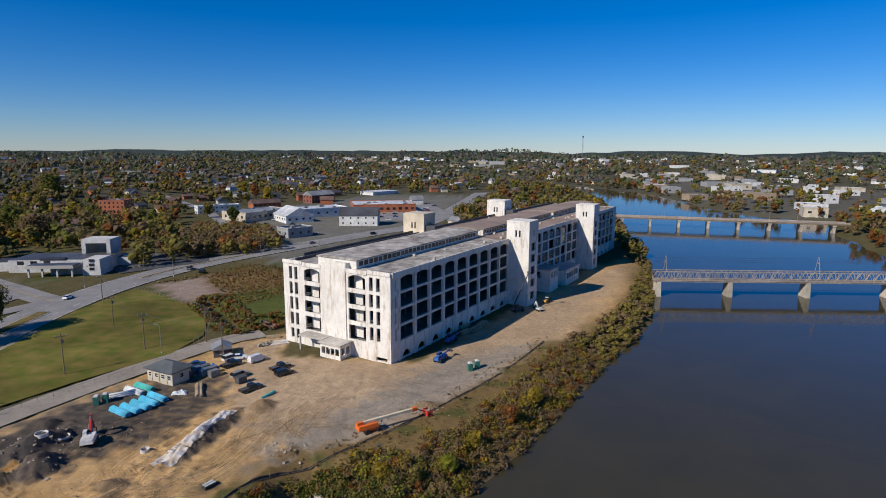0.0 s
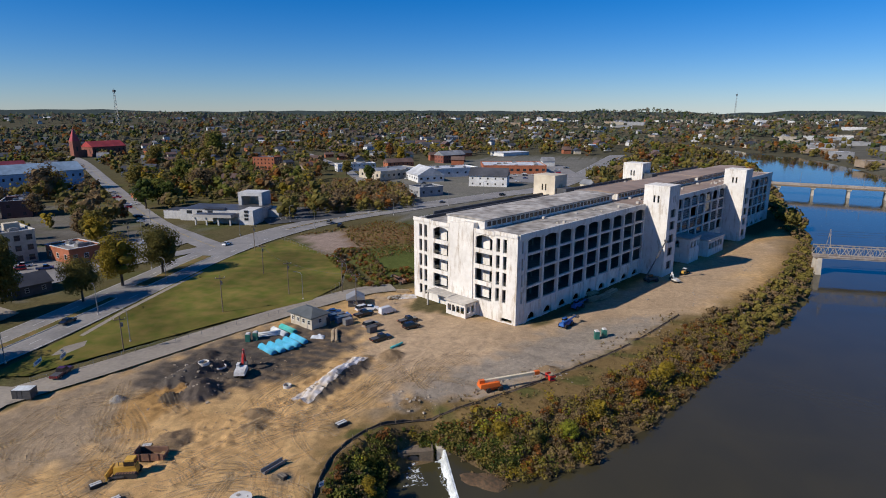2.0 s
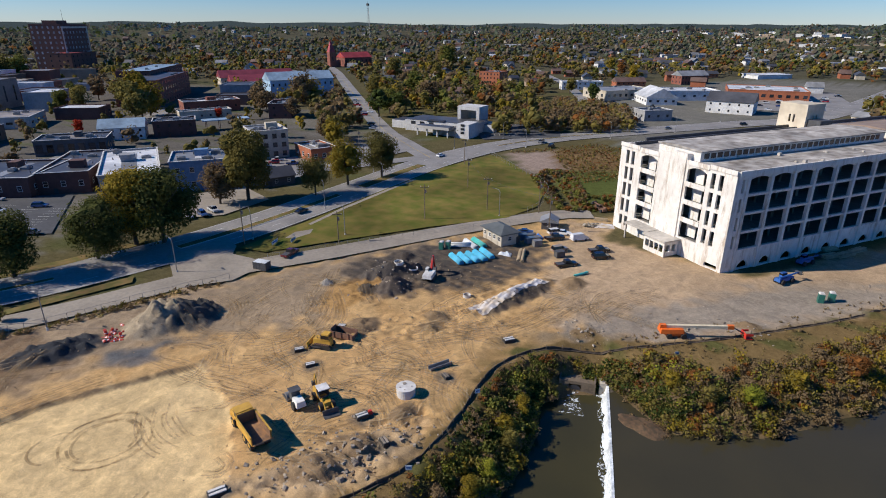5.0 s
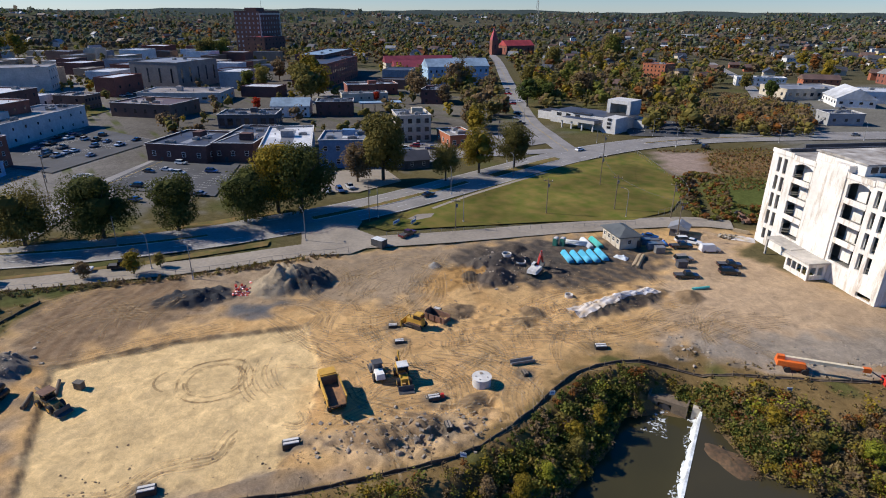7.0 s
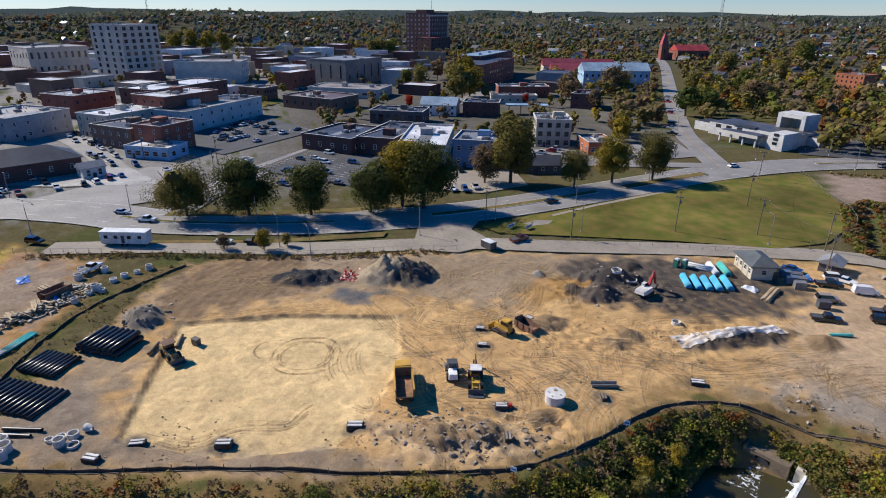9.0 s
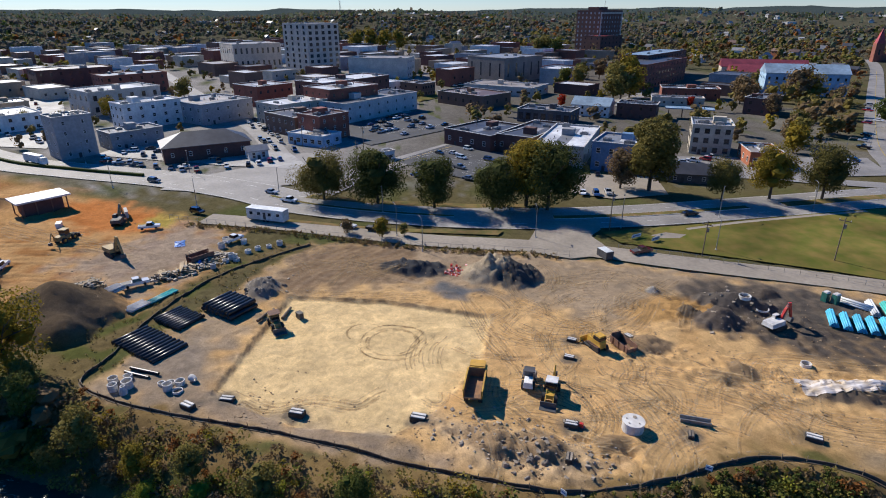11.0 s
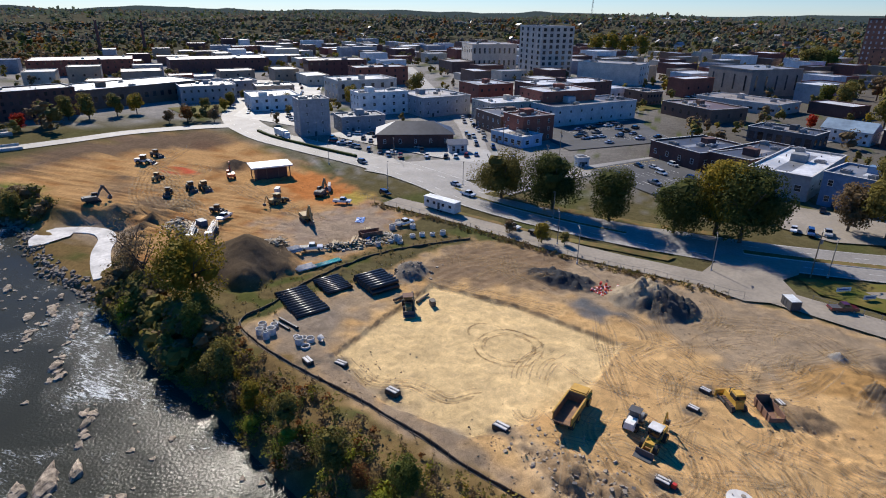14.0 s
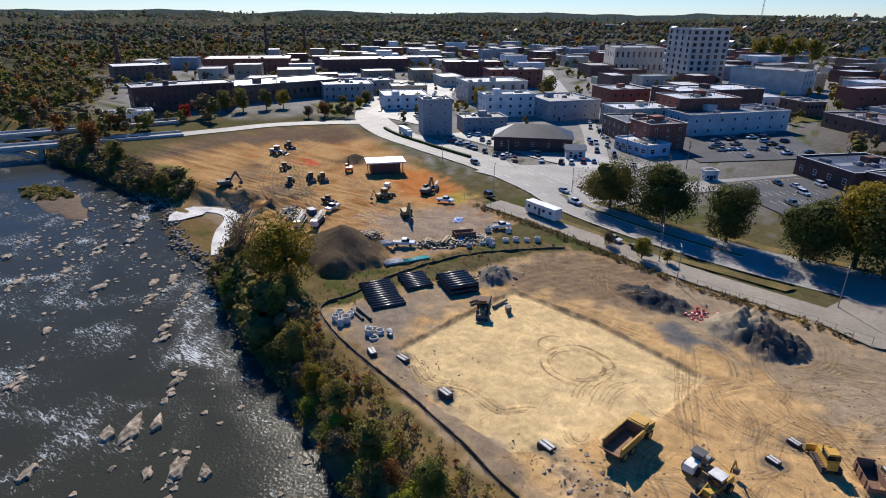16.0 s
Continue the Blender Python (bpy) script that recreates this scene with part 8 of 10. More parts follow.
def utility_pole(x, y, h=11.0, yaw=0.0):
    ob = thing("utility_pole", "brown wooden utility pole with a crossarm", "utility pole", pose(x, y, ground_z(x, y), 0, 0, yaw), "utility poles")
    part("pole", Shape().rod((0, 0, -1), (0, 0, h), 0.17, 0.11), M["wood"], ob)
    part("crossarm", Shape().box(-1.3, 1.3, -0.08, 0.08, h - 1.0, h - 0.8), M["wood"], ob)
    part("transformer", Shape().rod((0.3, 0.2, h - 2.8), (0.3, 0.2, h - 1.8), 0.28), M["steel_grey"], ob)
    for k in (-1.2, 0, 1.2):
        part("insulator", Shape().rod((k, 0, h - 0.8), (k, 0, h - 0.5), 0.06), M["pale_concrete"], ob)


for x, y in ((-125, 170), (-103, 152), (-117, 100), (-136, 82), (-76, 146), (-88, 160), (-112, 131), (-205, 188), (-262, 56), (-207, 4), (-250, -25), (-236, 4), (-150, 200), (-180, 168)):
    utility_pole(x, y, 9.5 if x == -117 else 11.5, 40)


def wire(a, b, sag=1.0):
    s, n = Shape(), 10
    a, b = Vector(a), Vector(b)
    pts = [a.lerp(b, i / n) - Vector((0, 0, sag * 4 * (i / n) * (1 - i / n))) for i in range(n + 1)]
    for p, q in zip(pts, pts[1:]):
        s.rod(p, q, 0.03, 0.03, 4)
    solid("power_line", s, M["frame_dark"], "thin black power line between wooden poles", "cable", group="power lines")


wire((-125, 170, 11), (-103, 152, 11))
wire((-103, 152, 11), (-76, 146, 11))
wire((-125, 170, 10.4), (-150, 200, 11))
wire((-88, 160, 10.8), (-76, 146, 10.8), 0.5)


# ---- fences ----
def silt_fence():
    ob = thing("silt_fence", "sagging black silt fence on stakes along the works' edge", "fence")
    line = sweep(SILT_FENCE, 1.6)
    z = height(line[:, 0], line[:, 1])
    rng = random.Random(5)
    h = [(0.48 if q[1] < 92 else 0.26) + rng.uniform(-0.14, 0.1) for q in line]
    s, k, n = Shape(), len(line), sides(line)
    for off in (0.0, 0.12):
        s.v += [(p[0] + q[0] * off, p[1] + q[1] * off, a - 0.2) for p, q, a in zip(line, n, z)] + [(p[0] + q[0] * (off + 0.15), p[1] + q[1] * (off + 0.15), a + b) for p, q, a, b in zip(line, n, z, h)]
    s.f += [(i, i + 1, k + i + 1, k + i) for i in range(k - 1)] + [(2 * k + i + 1, 2 * k + i, 3 * k + i, 3 * k + i + 1) for i in range(k - 1)] + [(k + i, k + i + 1, 3 * k + i + 1, 3 * k + i) for i in range(k - 1)]
    part("fabric", s, M["silt"], ob)
    part("fabric_apron", ribbon(line, 0.28, -0.22, z + 0.06, thick=0.08), M["silt"], ob, "loose fabric lying on the soil")
    st = Shape().box(-0.04, 0.04, -0.04, 0.04, -0.3, 1.05).mesh("stake", M["wood"])
    for p, a in zip(line[::2], z[::2]):
        part("stake", st, None, ob, m=pose(p[0], p[1], a))


silt_fence()


def chain_fence(name, line, label, h=1.9, step=3.0):
    ob = thing(name, label, "fence")
    line = sweep(line, step)
    post = Shape().rod((0, 0, -0.3), (0, 0, h), 0.05, 0.05, 6).mesh("post", M["steel_grey"])
    zs = [ground_z(*p) for p in line]
    for p, z in zip(line, zs):
        part("post", post, None, ob, m=pose(p[0], p[1], z))
    for k, r in ((h, 0.03), (h * 0.5, 0.015), (0.15, 0.015)):
        s, n = Shape(), sides(line)
        for p, q, a in zip(line, n, zs):
            s.v += [(p[0] + q[0] * r, p[1] + q[1] * r, a + k), (p[0], p[1], a + k + r), (p[0] - q[0] * r, p[1] - q[1] * r, a + k), (p[0], p[1], a + k - r)]
        s.f += [(4 * i + j, 4 * i + (j + 1) % 4, 4 * i + 4 + (j + 1) % 4, 4 * i + 4 + j) for i in range(len(line) - 1) for j in range(4)]
        part("rail", s, M["steel_grey"], ob)
    return ob


chain_fence("chain_link_fence", [(-150, -46), (-139, -12), (-126, 26), (-121, 50), (-117, 66)], "grey chain-link fence along the frontage road")
chain_fence("chain_link_fence", [(-122, 80), (-112, 103), (-100, 126), (-90, 146)], "low chain-link fence along the lawn", 1.4)
chain_fence("chain_link_fence", [(-151, 222), (-130, 208), (-104, 192), (-92, 168), (-91, 158)], "dark chain-link fence down the lawn's edge", 2.2)


# ---- vehicles ----
PAINT = {}
for key, a in (("white", (0.75, 0.75, 0.74)), ("black", (0.012, 0.012, 0.014)), ("grey", (0.16, 0.165, 0.17)), ("silver", (0.45, 0.46, 0.47)), ("red", (0.30, 0.012, 0.015)), ("maroon", (0.10, 0.012, 0.016)), ("blue", (0.03, 0.07, 0.20)), ("green", (0.12, 0.14, 0.09)), ("tan", (0.38, 0.31, 0.22))):
    PAINT[key] = mat(key + "_car_paint", a, tuple(c * 0.85 for c in a), 1.0, 0.25, coat=0.6)
CARS = {}
M["car_glass"] = mat("car_glass", (0.012, 0.014, 0.018), None, 1.0, 0.05)
M["lamp_red"] = mat("tail_lamp", (0.35, 0.01, 0.01), None, 2.0, 0.3)
M["lamp_white"] = mat("head_lamp", (0.7, 0.7, 0.68), None, 2.0, 0.2)


def car(kind, colour, x, y, yaw, z=None, group="parked cars", note="parked", near=False):
    near = near or ("far" if math.hypot(x, y) > 290 else False)
    z = ground_z(x, y) + (0.37 if z is None else z)
    m = pose(x, y, z, 0, 0, yaw)
    if (kind, colour, near) in CARS:
        ob = copy_thing(CARS[kind, colour, near], m)
        return ob
    L, W, H = {"sedan": (4.7, 1.82, 1.45), "suv": (4.9, 1.95, 1.78), "pickup": (5.8, 2.0, 1.88), "van": (5.2, 2.0, 2.1)}[kind]
    ob = thing(kind, f"{colour} {kind} {note} on open ground" if kind != "sedan" else f"{colour} saloon car {note} on asphalt", "car" if kind in ("sedan", "suv") else kind, m, group)
    a, w = L / 2, W / 2
    p = PAINT[colour]
    if kind == "sedan":
        low = [(-a, 0.35), (-a, 0.85), (-a + 0.9, 0.98), (a - 1.4, 0.95), (a - 0.1, 0.75), (a, 0.4), (a - 0.2, 0.3), (-a + 0.2, 0.3)]
        cab = [(-a + 0.7, 0.95), (-a + 1.35, H - 0.04), (0.35, H - 0.04), (a - 1.35, 0.93)]
        roof = (-a + 1.35, 0.35)
    elif kind == "suv":
        low = [(-a, 0.4), (-a, 1.0), (a - 1.3, 1.05), (a - 0.08, 0.9), (a, 0.45), (a - 0.2, 0.35), (-a + 0.2, 0.35)]
        cab = [(-a + 0.1, 1.0), (-a + 0.45, H - 0.04), (0.6, H - 0.04), (a - 1.25, 1.03)]
        roof = (-a + 0.45, 0.6)
    elif kind == "pickup":
        low = [(-a, 0.5), (-a, 1.05), (a - 1.5, 1.12), (a - 0.08, 1.0), (a, 0.5), (a - 0.2, 0.42), (-a + 0.2, 0.42)]
        cab = [(-0.65, 1.08), (-0.5, H - 0.04), (0.85, H - 0.04), (1.45, 1.1)]
        roof = (-0.5, 0.85)
    else:
        low = [(-a, 0.4), (-a, 1.1), (a - 1.0, 1.15), (a - 0.08, 0.9), (a, 0.45), (a - 0.2, 0.35), (-a + 0.2, 0.35)]
        cab = [(-a + 0.05, 1.05), (-a + 0.15, H - 0.04), (a - 1.7, H - 0.04), (a - 0.9, 1.1)]
        roof = (-a + 0.15, a - 1.7)
    part("body", Shape().side(low[::-1], -w, w, inset=0.08), p, ob)
    part("glasshouse", Shape().side(cab[::-1], -w + 0.08, w - 0.08, inset=0.18), p if kind == "van" else M["car_glass"], ob, "" if kind == "van" else "dark glass cabin")
    part("roof", Shape().box(roof[0], roof[1], -w + 0.24, w - 0.24, H - 0.05, H), p, ob)
    if kind == "van":
        part("windscreen", Shape().side([(a - 1.66, H - 0.1), (a - 0.95, 1.2), (a - 0.9, 1.2), (a - 1.6, H - 0.1)], -w + 0.3, w - 0.3), M["car_glass"], ob)
    if kind == "pickup":
        part("load_bed", Shape().box(-a + 0.15, -0.75, -w + 0.15, w - 0.15, 0.9, 1.09), M["machine_grey"], ob, "dark load bed liner")
    wheel = Shape().rod((0, -0.11, 0), (0, 0.11, 0), 0.34, 0.34, 12).mesh("wheel", M["tyre"])
    rim = Shape().rod((0, -0.12, 0), (0, 0.12, 0), 0.2, 0.2, 8).mesh("rim", M["steel_grey"])
    for sx in (-0.31, 0.31) if near != "far" else ():
        for sy in (-1, 1):
            wh = part("wheel", wheel, None, ob, m=pose(sx * L, sy * (w - 0.1), 0.34))
            if near is True:
                part("rim", rim, None, wh)
    if near == "far":
        part("wheels", Shape().box(-0.38 * L, -0.24 * L, -w + 0.02, w - 0.02, 0, 0.6).box(0.24 * L, 0.38 * L, -w + 0.02, w - 0.02, 0, 0.6), M["tyre"], ob, "dark tyres")
    for sy in (-1, 1) if near is True else ():
        part("headlight", Shape().box(a - 0.12, a - 0.02, sy * (w - 0.35) - 0.18, sy * (w - 0.35) + 0.18, 0.68, 0.82), M["lamp_white"], ob)
        part("tail_light", Shape().box(-a - 0.01, -a + 0.05, sy * (w - 0.25) - 0.12, sy * (w - 0.25) + 0.12, 0.75, 0.95), M["lamp_red"], ob)
    CARS[kind, colour, near] = ob
    return ob


def cars(places, yaw, seed, jitter=4, kinds=("sedan", "suv", "suv", "pickup", "sedan"), colours=("white", "black", "grey", "silver", "white", "blue", "red", "black"), z=None):
    rng = random.Random(seed)
    for x, y in places:
        car(rng.choice(kinds), rng.choice(colours), x, y, yaw + rng.uniform(-jitter, jitter) + rng.choice((0, 180)), z)


cars([(-282, 5), (-307, 8), (-322, 11), (-318, 15.5), (-322, 21), (-286, 16), (-279, 9), (-283, 12.5), (-273, 21), (-289, 34), (-297, 42), (-300, 2), (-312, 6)], 137, 1)
cars([(-231, 37), (-222, 46), (-190, 46), (-195, 27), (-230, 43), (-212, 30), (-206, 44), (-238, 50), (-218, 57)], 42, 2)
cars([(-229, -104), (-224, -95), (-220, -89), (-216, -83), (-213, -76), (-210, -69), (-208, -64), (-207, -58), (-221, -54), (-214, -40), (-216, -36.5), (-220, -33), (-223, -29.5), (-238, -100), (-234, -90), (-230, -84), (-212, -48)], 20, 3)
cars([(-258, -37), (-243, -36), (-260, -43), (-240, -27), (-302, -58), (-291, -53), (-279, -47), (-270, -41), (-316, -64), (-248, -38)], 27, 4, z=0.42)
cars([(-301, -195), (-281, -177), (-273, -188), (-405, -240), (-385, -225), (-402, -251), (-272, -159), (-262, -150), (-330, -215), (-340, -208), (-350, -225), (-362, -232), (-372, -240), (-315, -206), (-390, -262), (-290, -200)], 35, 5, 20)
cars([(-193, 95), (-170, 83.5), (-168.6, 87.5), (-170, 92), (-176, 77)], 170, 6)
cars([(-198, 290), (-192, 286), (-199, 303), (-186, 282), (-180, 278), (-192, 296)], 50, 7)
cars([(-209, 205), (-206, 200), (-203, 195), (-232, 226), (-246, 236), (-258, 246), (-290, 270), (-296, 281), (-330, 300), (-350, 315)], 36, 8, z=0.42)
cars([(-109, 475), (-88, 505), (-70, 586), (-80, 520), (-100, 500), (-74, 540), (-66, 560), (-85, 560), (-95, 540), (-64, 610), (-120, 540)], 15, 9)
cars([(-467, 57), (-499, 66), (-496, 71), (-505, 77), (-478, 79), (-484, 90), (-504, 56), (-472, 110), (-629, 172), (-606, 173), (-460, 70), (-455, 90)], 45, 10)
cars([(-191, 440), (-180, 437), (-176, 478), (-186, 470), (-160, 440)], 60, 11)
cars([(-217, 150), (-214, 146), (-212, 140), (-210, 135), (-206, 150), (-216, 167)], 50, 12, z=0.33)
cars([(-222.6, -100), (-220.4, -93.4), (-217.4, -85.3), (-212.5, -65), (-226.8, -57.8), (-242, -98), (-246, -92), (-240, -86), (-236, -78), (-233, -72)], 110, 21)
cars([(-264.6, -48.2), (-287.3, -51.8), (-227, -14.4), (-258.1, -44.9), (-275, -45), (-296, -60), (-310, -66), (-330, -80), (-345, -90)], 28, 22, z=0.42)
cars([(-327, -211), (-306, -206), (-290, -184), (-352, -218), (-279, -192), (-386, -262), (-269, -150), (-398, -258), (-410, -262), (-336, -196), (-346, -200), (-356, -206), (-366, -212), (-320, -188), (-300, -172), (-310, -178)], 35, 23, 12)
cars([(-296, 12), (-290, 6), (-312, 22), (-306, 26), (-300, 30), (-318, 30), (-292, 24), (-330, 18)], 137, 24)
cars([(-472, 62), (-478, 68), (-484, 74), (-490, 80), (-466, 76), (-472, 82), (-478, 88), (-492, 62), (-498, 86), (-510, 84), (-516, 90), (-462, 84)], 45, 25)
cars([(-100, 520), (-92, 526), (-84, 532), (-76, 552), (-70, 570), (-60, 500), (-62, 520), (-90, 480), (-104, 486)], 15, 26)
# on the roads
for kind, col, x, y, yaw in (("sedan", "black", -147, 110, 98), ("suv", "grey", -150, 265, 100), ("sedan", "white", -168, 205, 92), ("sedan", "grey", -115, 350, 60), ("suv", "black", -85, 395, 55), ("pickup", "white", -166, -14, 65), ("sedan", "silver", -176, -22, 60),
                             ("suv", "black", -156, -40, 60), ("sedan", "white", -141, 8, 68), ("pickup", "black", -138, 16, 68), ("suv", "grey", -192, -68, 65), ("suv", "black", -140, 258, 98)):
    car(kind, col, x, y, yaw, 0.4, "cars on the road", "standing")
# in the mill yard and on the works
for kind, col, x, y, yaw in (("van", "white", -66, 146, 58), ("suv", "white", -74, 146.5, 58), ("pickup", "black", -71.5, 141.5, 58), ("suv", "tan", -66, 134.5, 62), ("pickup", "black", -57.5, 141, 52), ("suv", "black", -55, 137, 52), ("pickup", "black", -59.5, 126.5, 55), ("sedan", "blue", -81, 141, 30),
                             ("pickup", "maroon", -119, 85, 108), ("sedan", "white", -72, 147.5, 20)):
    car(kind, col, x, y, yaw, 0.03 if x != -119 else 0.35, near=True)


def wheels(ob, places, r, w, rim=True):
    for x, y in places:
        wh = part("wheel", Shape().rod((0, -w / 2, 0), (0, w / 2, 0), r, r, 16), M["tyre"], ob, "lugged black tyre", m=pose(x, y, r))
        if rim:
            part("rim", Shape().rod((0, -w / 2 - 0.02, 0), (0, w / 2 + 0.02, 0), r * 0.5, r * 0.5, 10), M["cat_yellow"], wh)


def tracks(ob, length, gauge, w, h):
    for y in (-gauge / 2, gauge / 2):
        a = length / 2
        t = part("track", Shape().side([(-a, h * 0.5), (-a + h * 0.35, 0), (a - h * 0.35, 0), (a, h * 0.5), (a - h * 0.35, h), (-a + h * 0.35, h)][::-1], y - w / 2, y + w / 2), M["tyre"], ob, "muddy steel crawler track")
        for i in range(int(length / 0.45)):
            x = -a + 0.4 + i * 0.45
            if x < a - 0.3:
                part("track_shoe", Shape().box(x, x + 0.25, y - w / 2 - 0.02, y + w / 2 + 0.02, h, h + 0.05), M["rust"], t)


def dump_truck(x, y, yaw):
    ob = thing("dump_truck", "yellow articulated dump truck with an empty rusty bed", "dump truck", pose(x, y, ground_z(x, y), 0, 0, yaw))
    wheels(ob, [(sx, sy) for sx in (3.3, -1.5, -3.4) for sy in (-1.15, 1.15)], 0.85, 0.65)
    part("chassis", Shape().box(-4.4, 4.6, -0.5, 0.5, 0.9, 1.4), M["machine_grey"], ob)
    part("hood", Shape().side([(2.9, 1.3), (5.0, 1.3), (5.1, 2.0), (2.9, 2.5)], -1.2, 1.2, inset=0.1), M["cat_yellow"], ob)
    cab = part("cab", Shape().box(1.5, 3.0, -1.2, 1.2, 1.4, 3.35, taper=0.08), M["cat_yellow"], ob)
    part("cab_window", Shape().box(1.45, 3.05, -1.05, 1.05, 2.3, 3.1).box(1.7, 2.8, -1.24, 1.24, 2.3, 3.1), M["car_glass"], cab)
    part("cab_roof", Shape().box(1.35, 3.15, -1.3, 1.3, 3.36, 3.5), M["cat_yellow"], cab)
    part("mudguard", Shape().box(2.4, 4.3, -1.5, -0.85, 1.75, 1.85).box(2.4, 4.3, 0.85, 1.5, 1.75, 1.85), M["cat_yellow"], ob)
    bed = part("bed", Shape().box(-4.9, 1.2, -1.5, -1.38, 1.6, 3.1).box(-4.9, 1.2, 1.38, 1.5, 1.6, 3.1).box(1.05, 1.2, -1.38, 1.38, 1.6, 3.4).box(-4.9, 1.05, -1.38, 1.38, 1.5, 1.65), M["cat_yellow"], ob, "open steel bed with yellow sides")
    part("bed_liner", Shape().box(-4.9, 1.0, -1.36, -1.3, 1.66, 3.0).box(-4.9, 1.0, 1.3, 1.36, 1.66, 3.0).box(0.94, 1.03, -1.3, 1.3, 1.66, 3.3).box(-4.9, 0.94, -1.3, 1.3, 1.655, 1.72), M["bed_rust"], bed, "worn rusty bed liner")
    part("bed_lip", Shape().box(-5.0, 1.3, -1.62, -1.5, 2.9, 3.12).box(-5.0, 1.3, 1.5, 1.62, 2.9, 3.12), M["cat_yellow"], bed)
    part("tail", Shape().side([(-4.9, 1.5), (-5.9, 2.3), (-5.8, 2.4), (-4.8, 1.65)], -1.38, 1.38), M["bed_rust"], bed)


dump_truck(-64, 37.5, 168)


def excavator(x, y, yaw, colour, house, label, reach=0.0, scale=1.0):
    ob = thing("excavator", label, "excavator", Matrix.Translation((x, y, ground_z(x, y))) @ Matrix.Rotation(radians(yaw), 4, "Z") @ Matrix.Diagonal((scale, scale, scale, 1)))
    tracks(ob, 4.4, 2.4, 0.6, 0.95)
    part("turntable", Shape().rod((0, 0, 0.6), (0, 0, 1.15), 0.8, 0.8, 14), M["machine_grey"], ob)
    part("house", Shape().box(-2.5, 1.3, -1.4, 1.4, 1.15, 2.2, taper=0.1), M[house], ob, "engine house")
    part("counterweight", Shape().box(-3.1, -2.4, -1.35, 1.35, 1.2, 2.15, taper=0.12), M[house], ob)
    cab = part("cab", Shape().box(-0.1, 1.6, 0.35, 1.4, 1.2, 2.95, taper=0.12), M[house], ob)
    part("cab_window", Shape().box(0.0, 1.66, 0.33, 1.44, 1.9, 2.75), M["car_glass"], cab)
    e, f = (3.4, 4.9 + reach), (6.3, 3.9 - reach)
    part("boom", Shape().side([(1.0, 1.5), (2.2, 3.9 + reach), (e[0] + 0.1, e[1] + 0.3), (e[0] + 0.3, e[1] - 0.3), (2.7, 3.5 + reach), (1.5, 1.5)][::-1], -0.25, 0.25), M[colour], ob, "long bent boom")
    part("stick", Shape().side([(e[0] - 0.6, e[1] + 0.35), (e[0] + 0.4, e[1] + 0.3), (f[0] - 1.0, 1.6), (f[0] - 1.4, 1.5)][::-1], -0.2, 0.2), M[colour], ob)
    part("bucket", Shape().side([(f[0] - 1.6, 1.6), (f[0] - 0.8, 1.5), (f[0] - 0.9, 0.5), (f[0] - 1.7, 0.3), (f[0] - 2.2, 0.8)][::-1], -0.55, 0.55), M["machine_grey"], ob)
    part("hydraulic_ram", Shape().rod((1.4, 0.4, 1.6), (2.3, 0.4, 3.4 + reach), 0.09).rod((1.4, -0.4, 1.6), (2.3, -0.4, 3.4 + reach), 0.09).rod((2.6, 0, 4.2 + reach), (e[0] - 0.4, 0, e[1] + 0.4), 0.09), M["steel_grey"], ob)


excavator(-81, 98, 115, "machine_red", "machine_white", "crawler excavator with red boom and white house on dark spoil", 0.4, 0.88)


def loader(x, y, yaw, label, name="wheel_loader", paint="cat_yellow", backhoe=False, s=1.0):
    ob = thing(name, label, "loader", Matrix.Translation((x, y, ground_z(x, y))) @ Matrix.Rotation(radians(yaw), 4, "Z") @ Matrix.Diagonal((s, s, s, 1)))
    wheels(ob, [(sx, sy) for sx in (1.6, -1.6) for sy in (-1.0, 1.0)], 0.75, 0.55)
    part("engine_hood", Shape().box(-3.0, -0.6, -0.85, 0.85, 1.0, 2.0, taper=0.1), M[paint], ob)
    part("front_frame", Shape().box(-0.6, 2.0, -0.6, 0.6, 0.8, 1.5), M[paint], ob)
    cab = part("cab", Shape().box(-0.9, 0.7, -0.8, 0.8, 1.6, 3.1, taper=0.1), M["machine_grey"], ob)
    part("cab_window", Shape().box(-0.85, 0.72, -0.82, 0.82, 2.0, 2.9), M["car_glass"], cab)
    part("cab_roof", Shape().box(-1.0, 0.85, -0.95, 0.95, 3.1, 3.25), M["machine_white"] if paint == "cat_yellow" else M[paint], cab, "flat cab roof")
    for y0 in (-0.7, 0.55):
        part("lift_arm", Shape().side([(0.9, 1.9), (3.2, 0.8), (3.2, 0.5), (0.9, 1.5)], y0, y0 + 0.15), M[paint], ob)
    part("bucket", Shape().side([(3.2, 0.15), (3.2, 1.1), (3.35, 1.1), (3.5, 0.35), (4.3, 0.2), (4.3, 0.1), (3.3, 0.05)], -1.3, 1.3), M["machine_grey"], ob)
    if backhoe:
        part("backhoe_arm", Shape().rod((-3.0, 0, 1.3), (-4.0, 0, 3.4), 0.16, 0.13, 6).rod((-4.0, 0, 3.4), (-5.0, 0, 1.4), 0.13, 0.1, 6), M[paint], ob)
        part("backhoe_bucket", Shape().box(-5.3, -4.7, -0.35, 0.35, 0.7, 1.4), M["machine_grey"], ob)


loader(-61.5, 49.5, -20, "yellow backhoe loader with a pale roof on sandy ground", "backhoe_loader", backhoe=True)


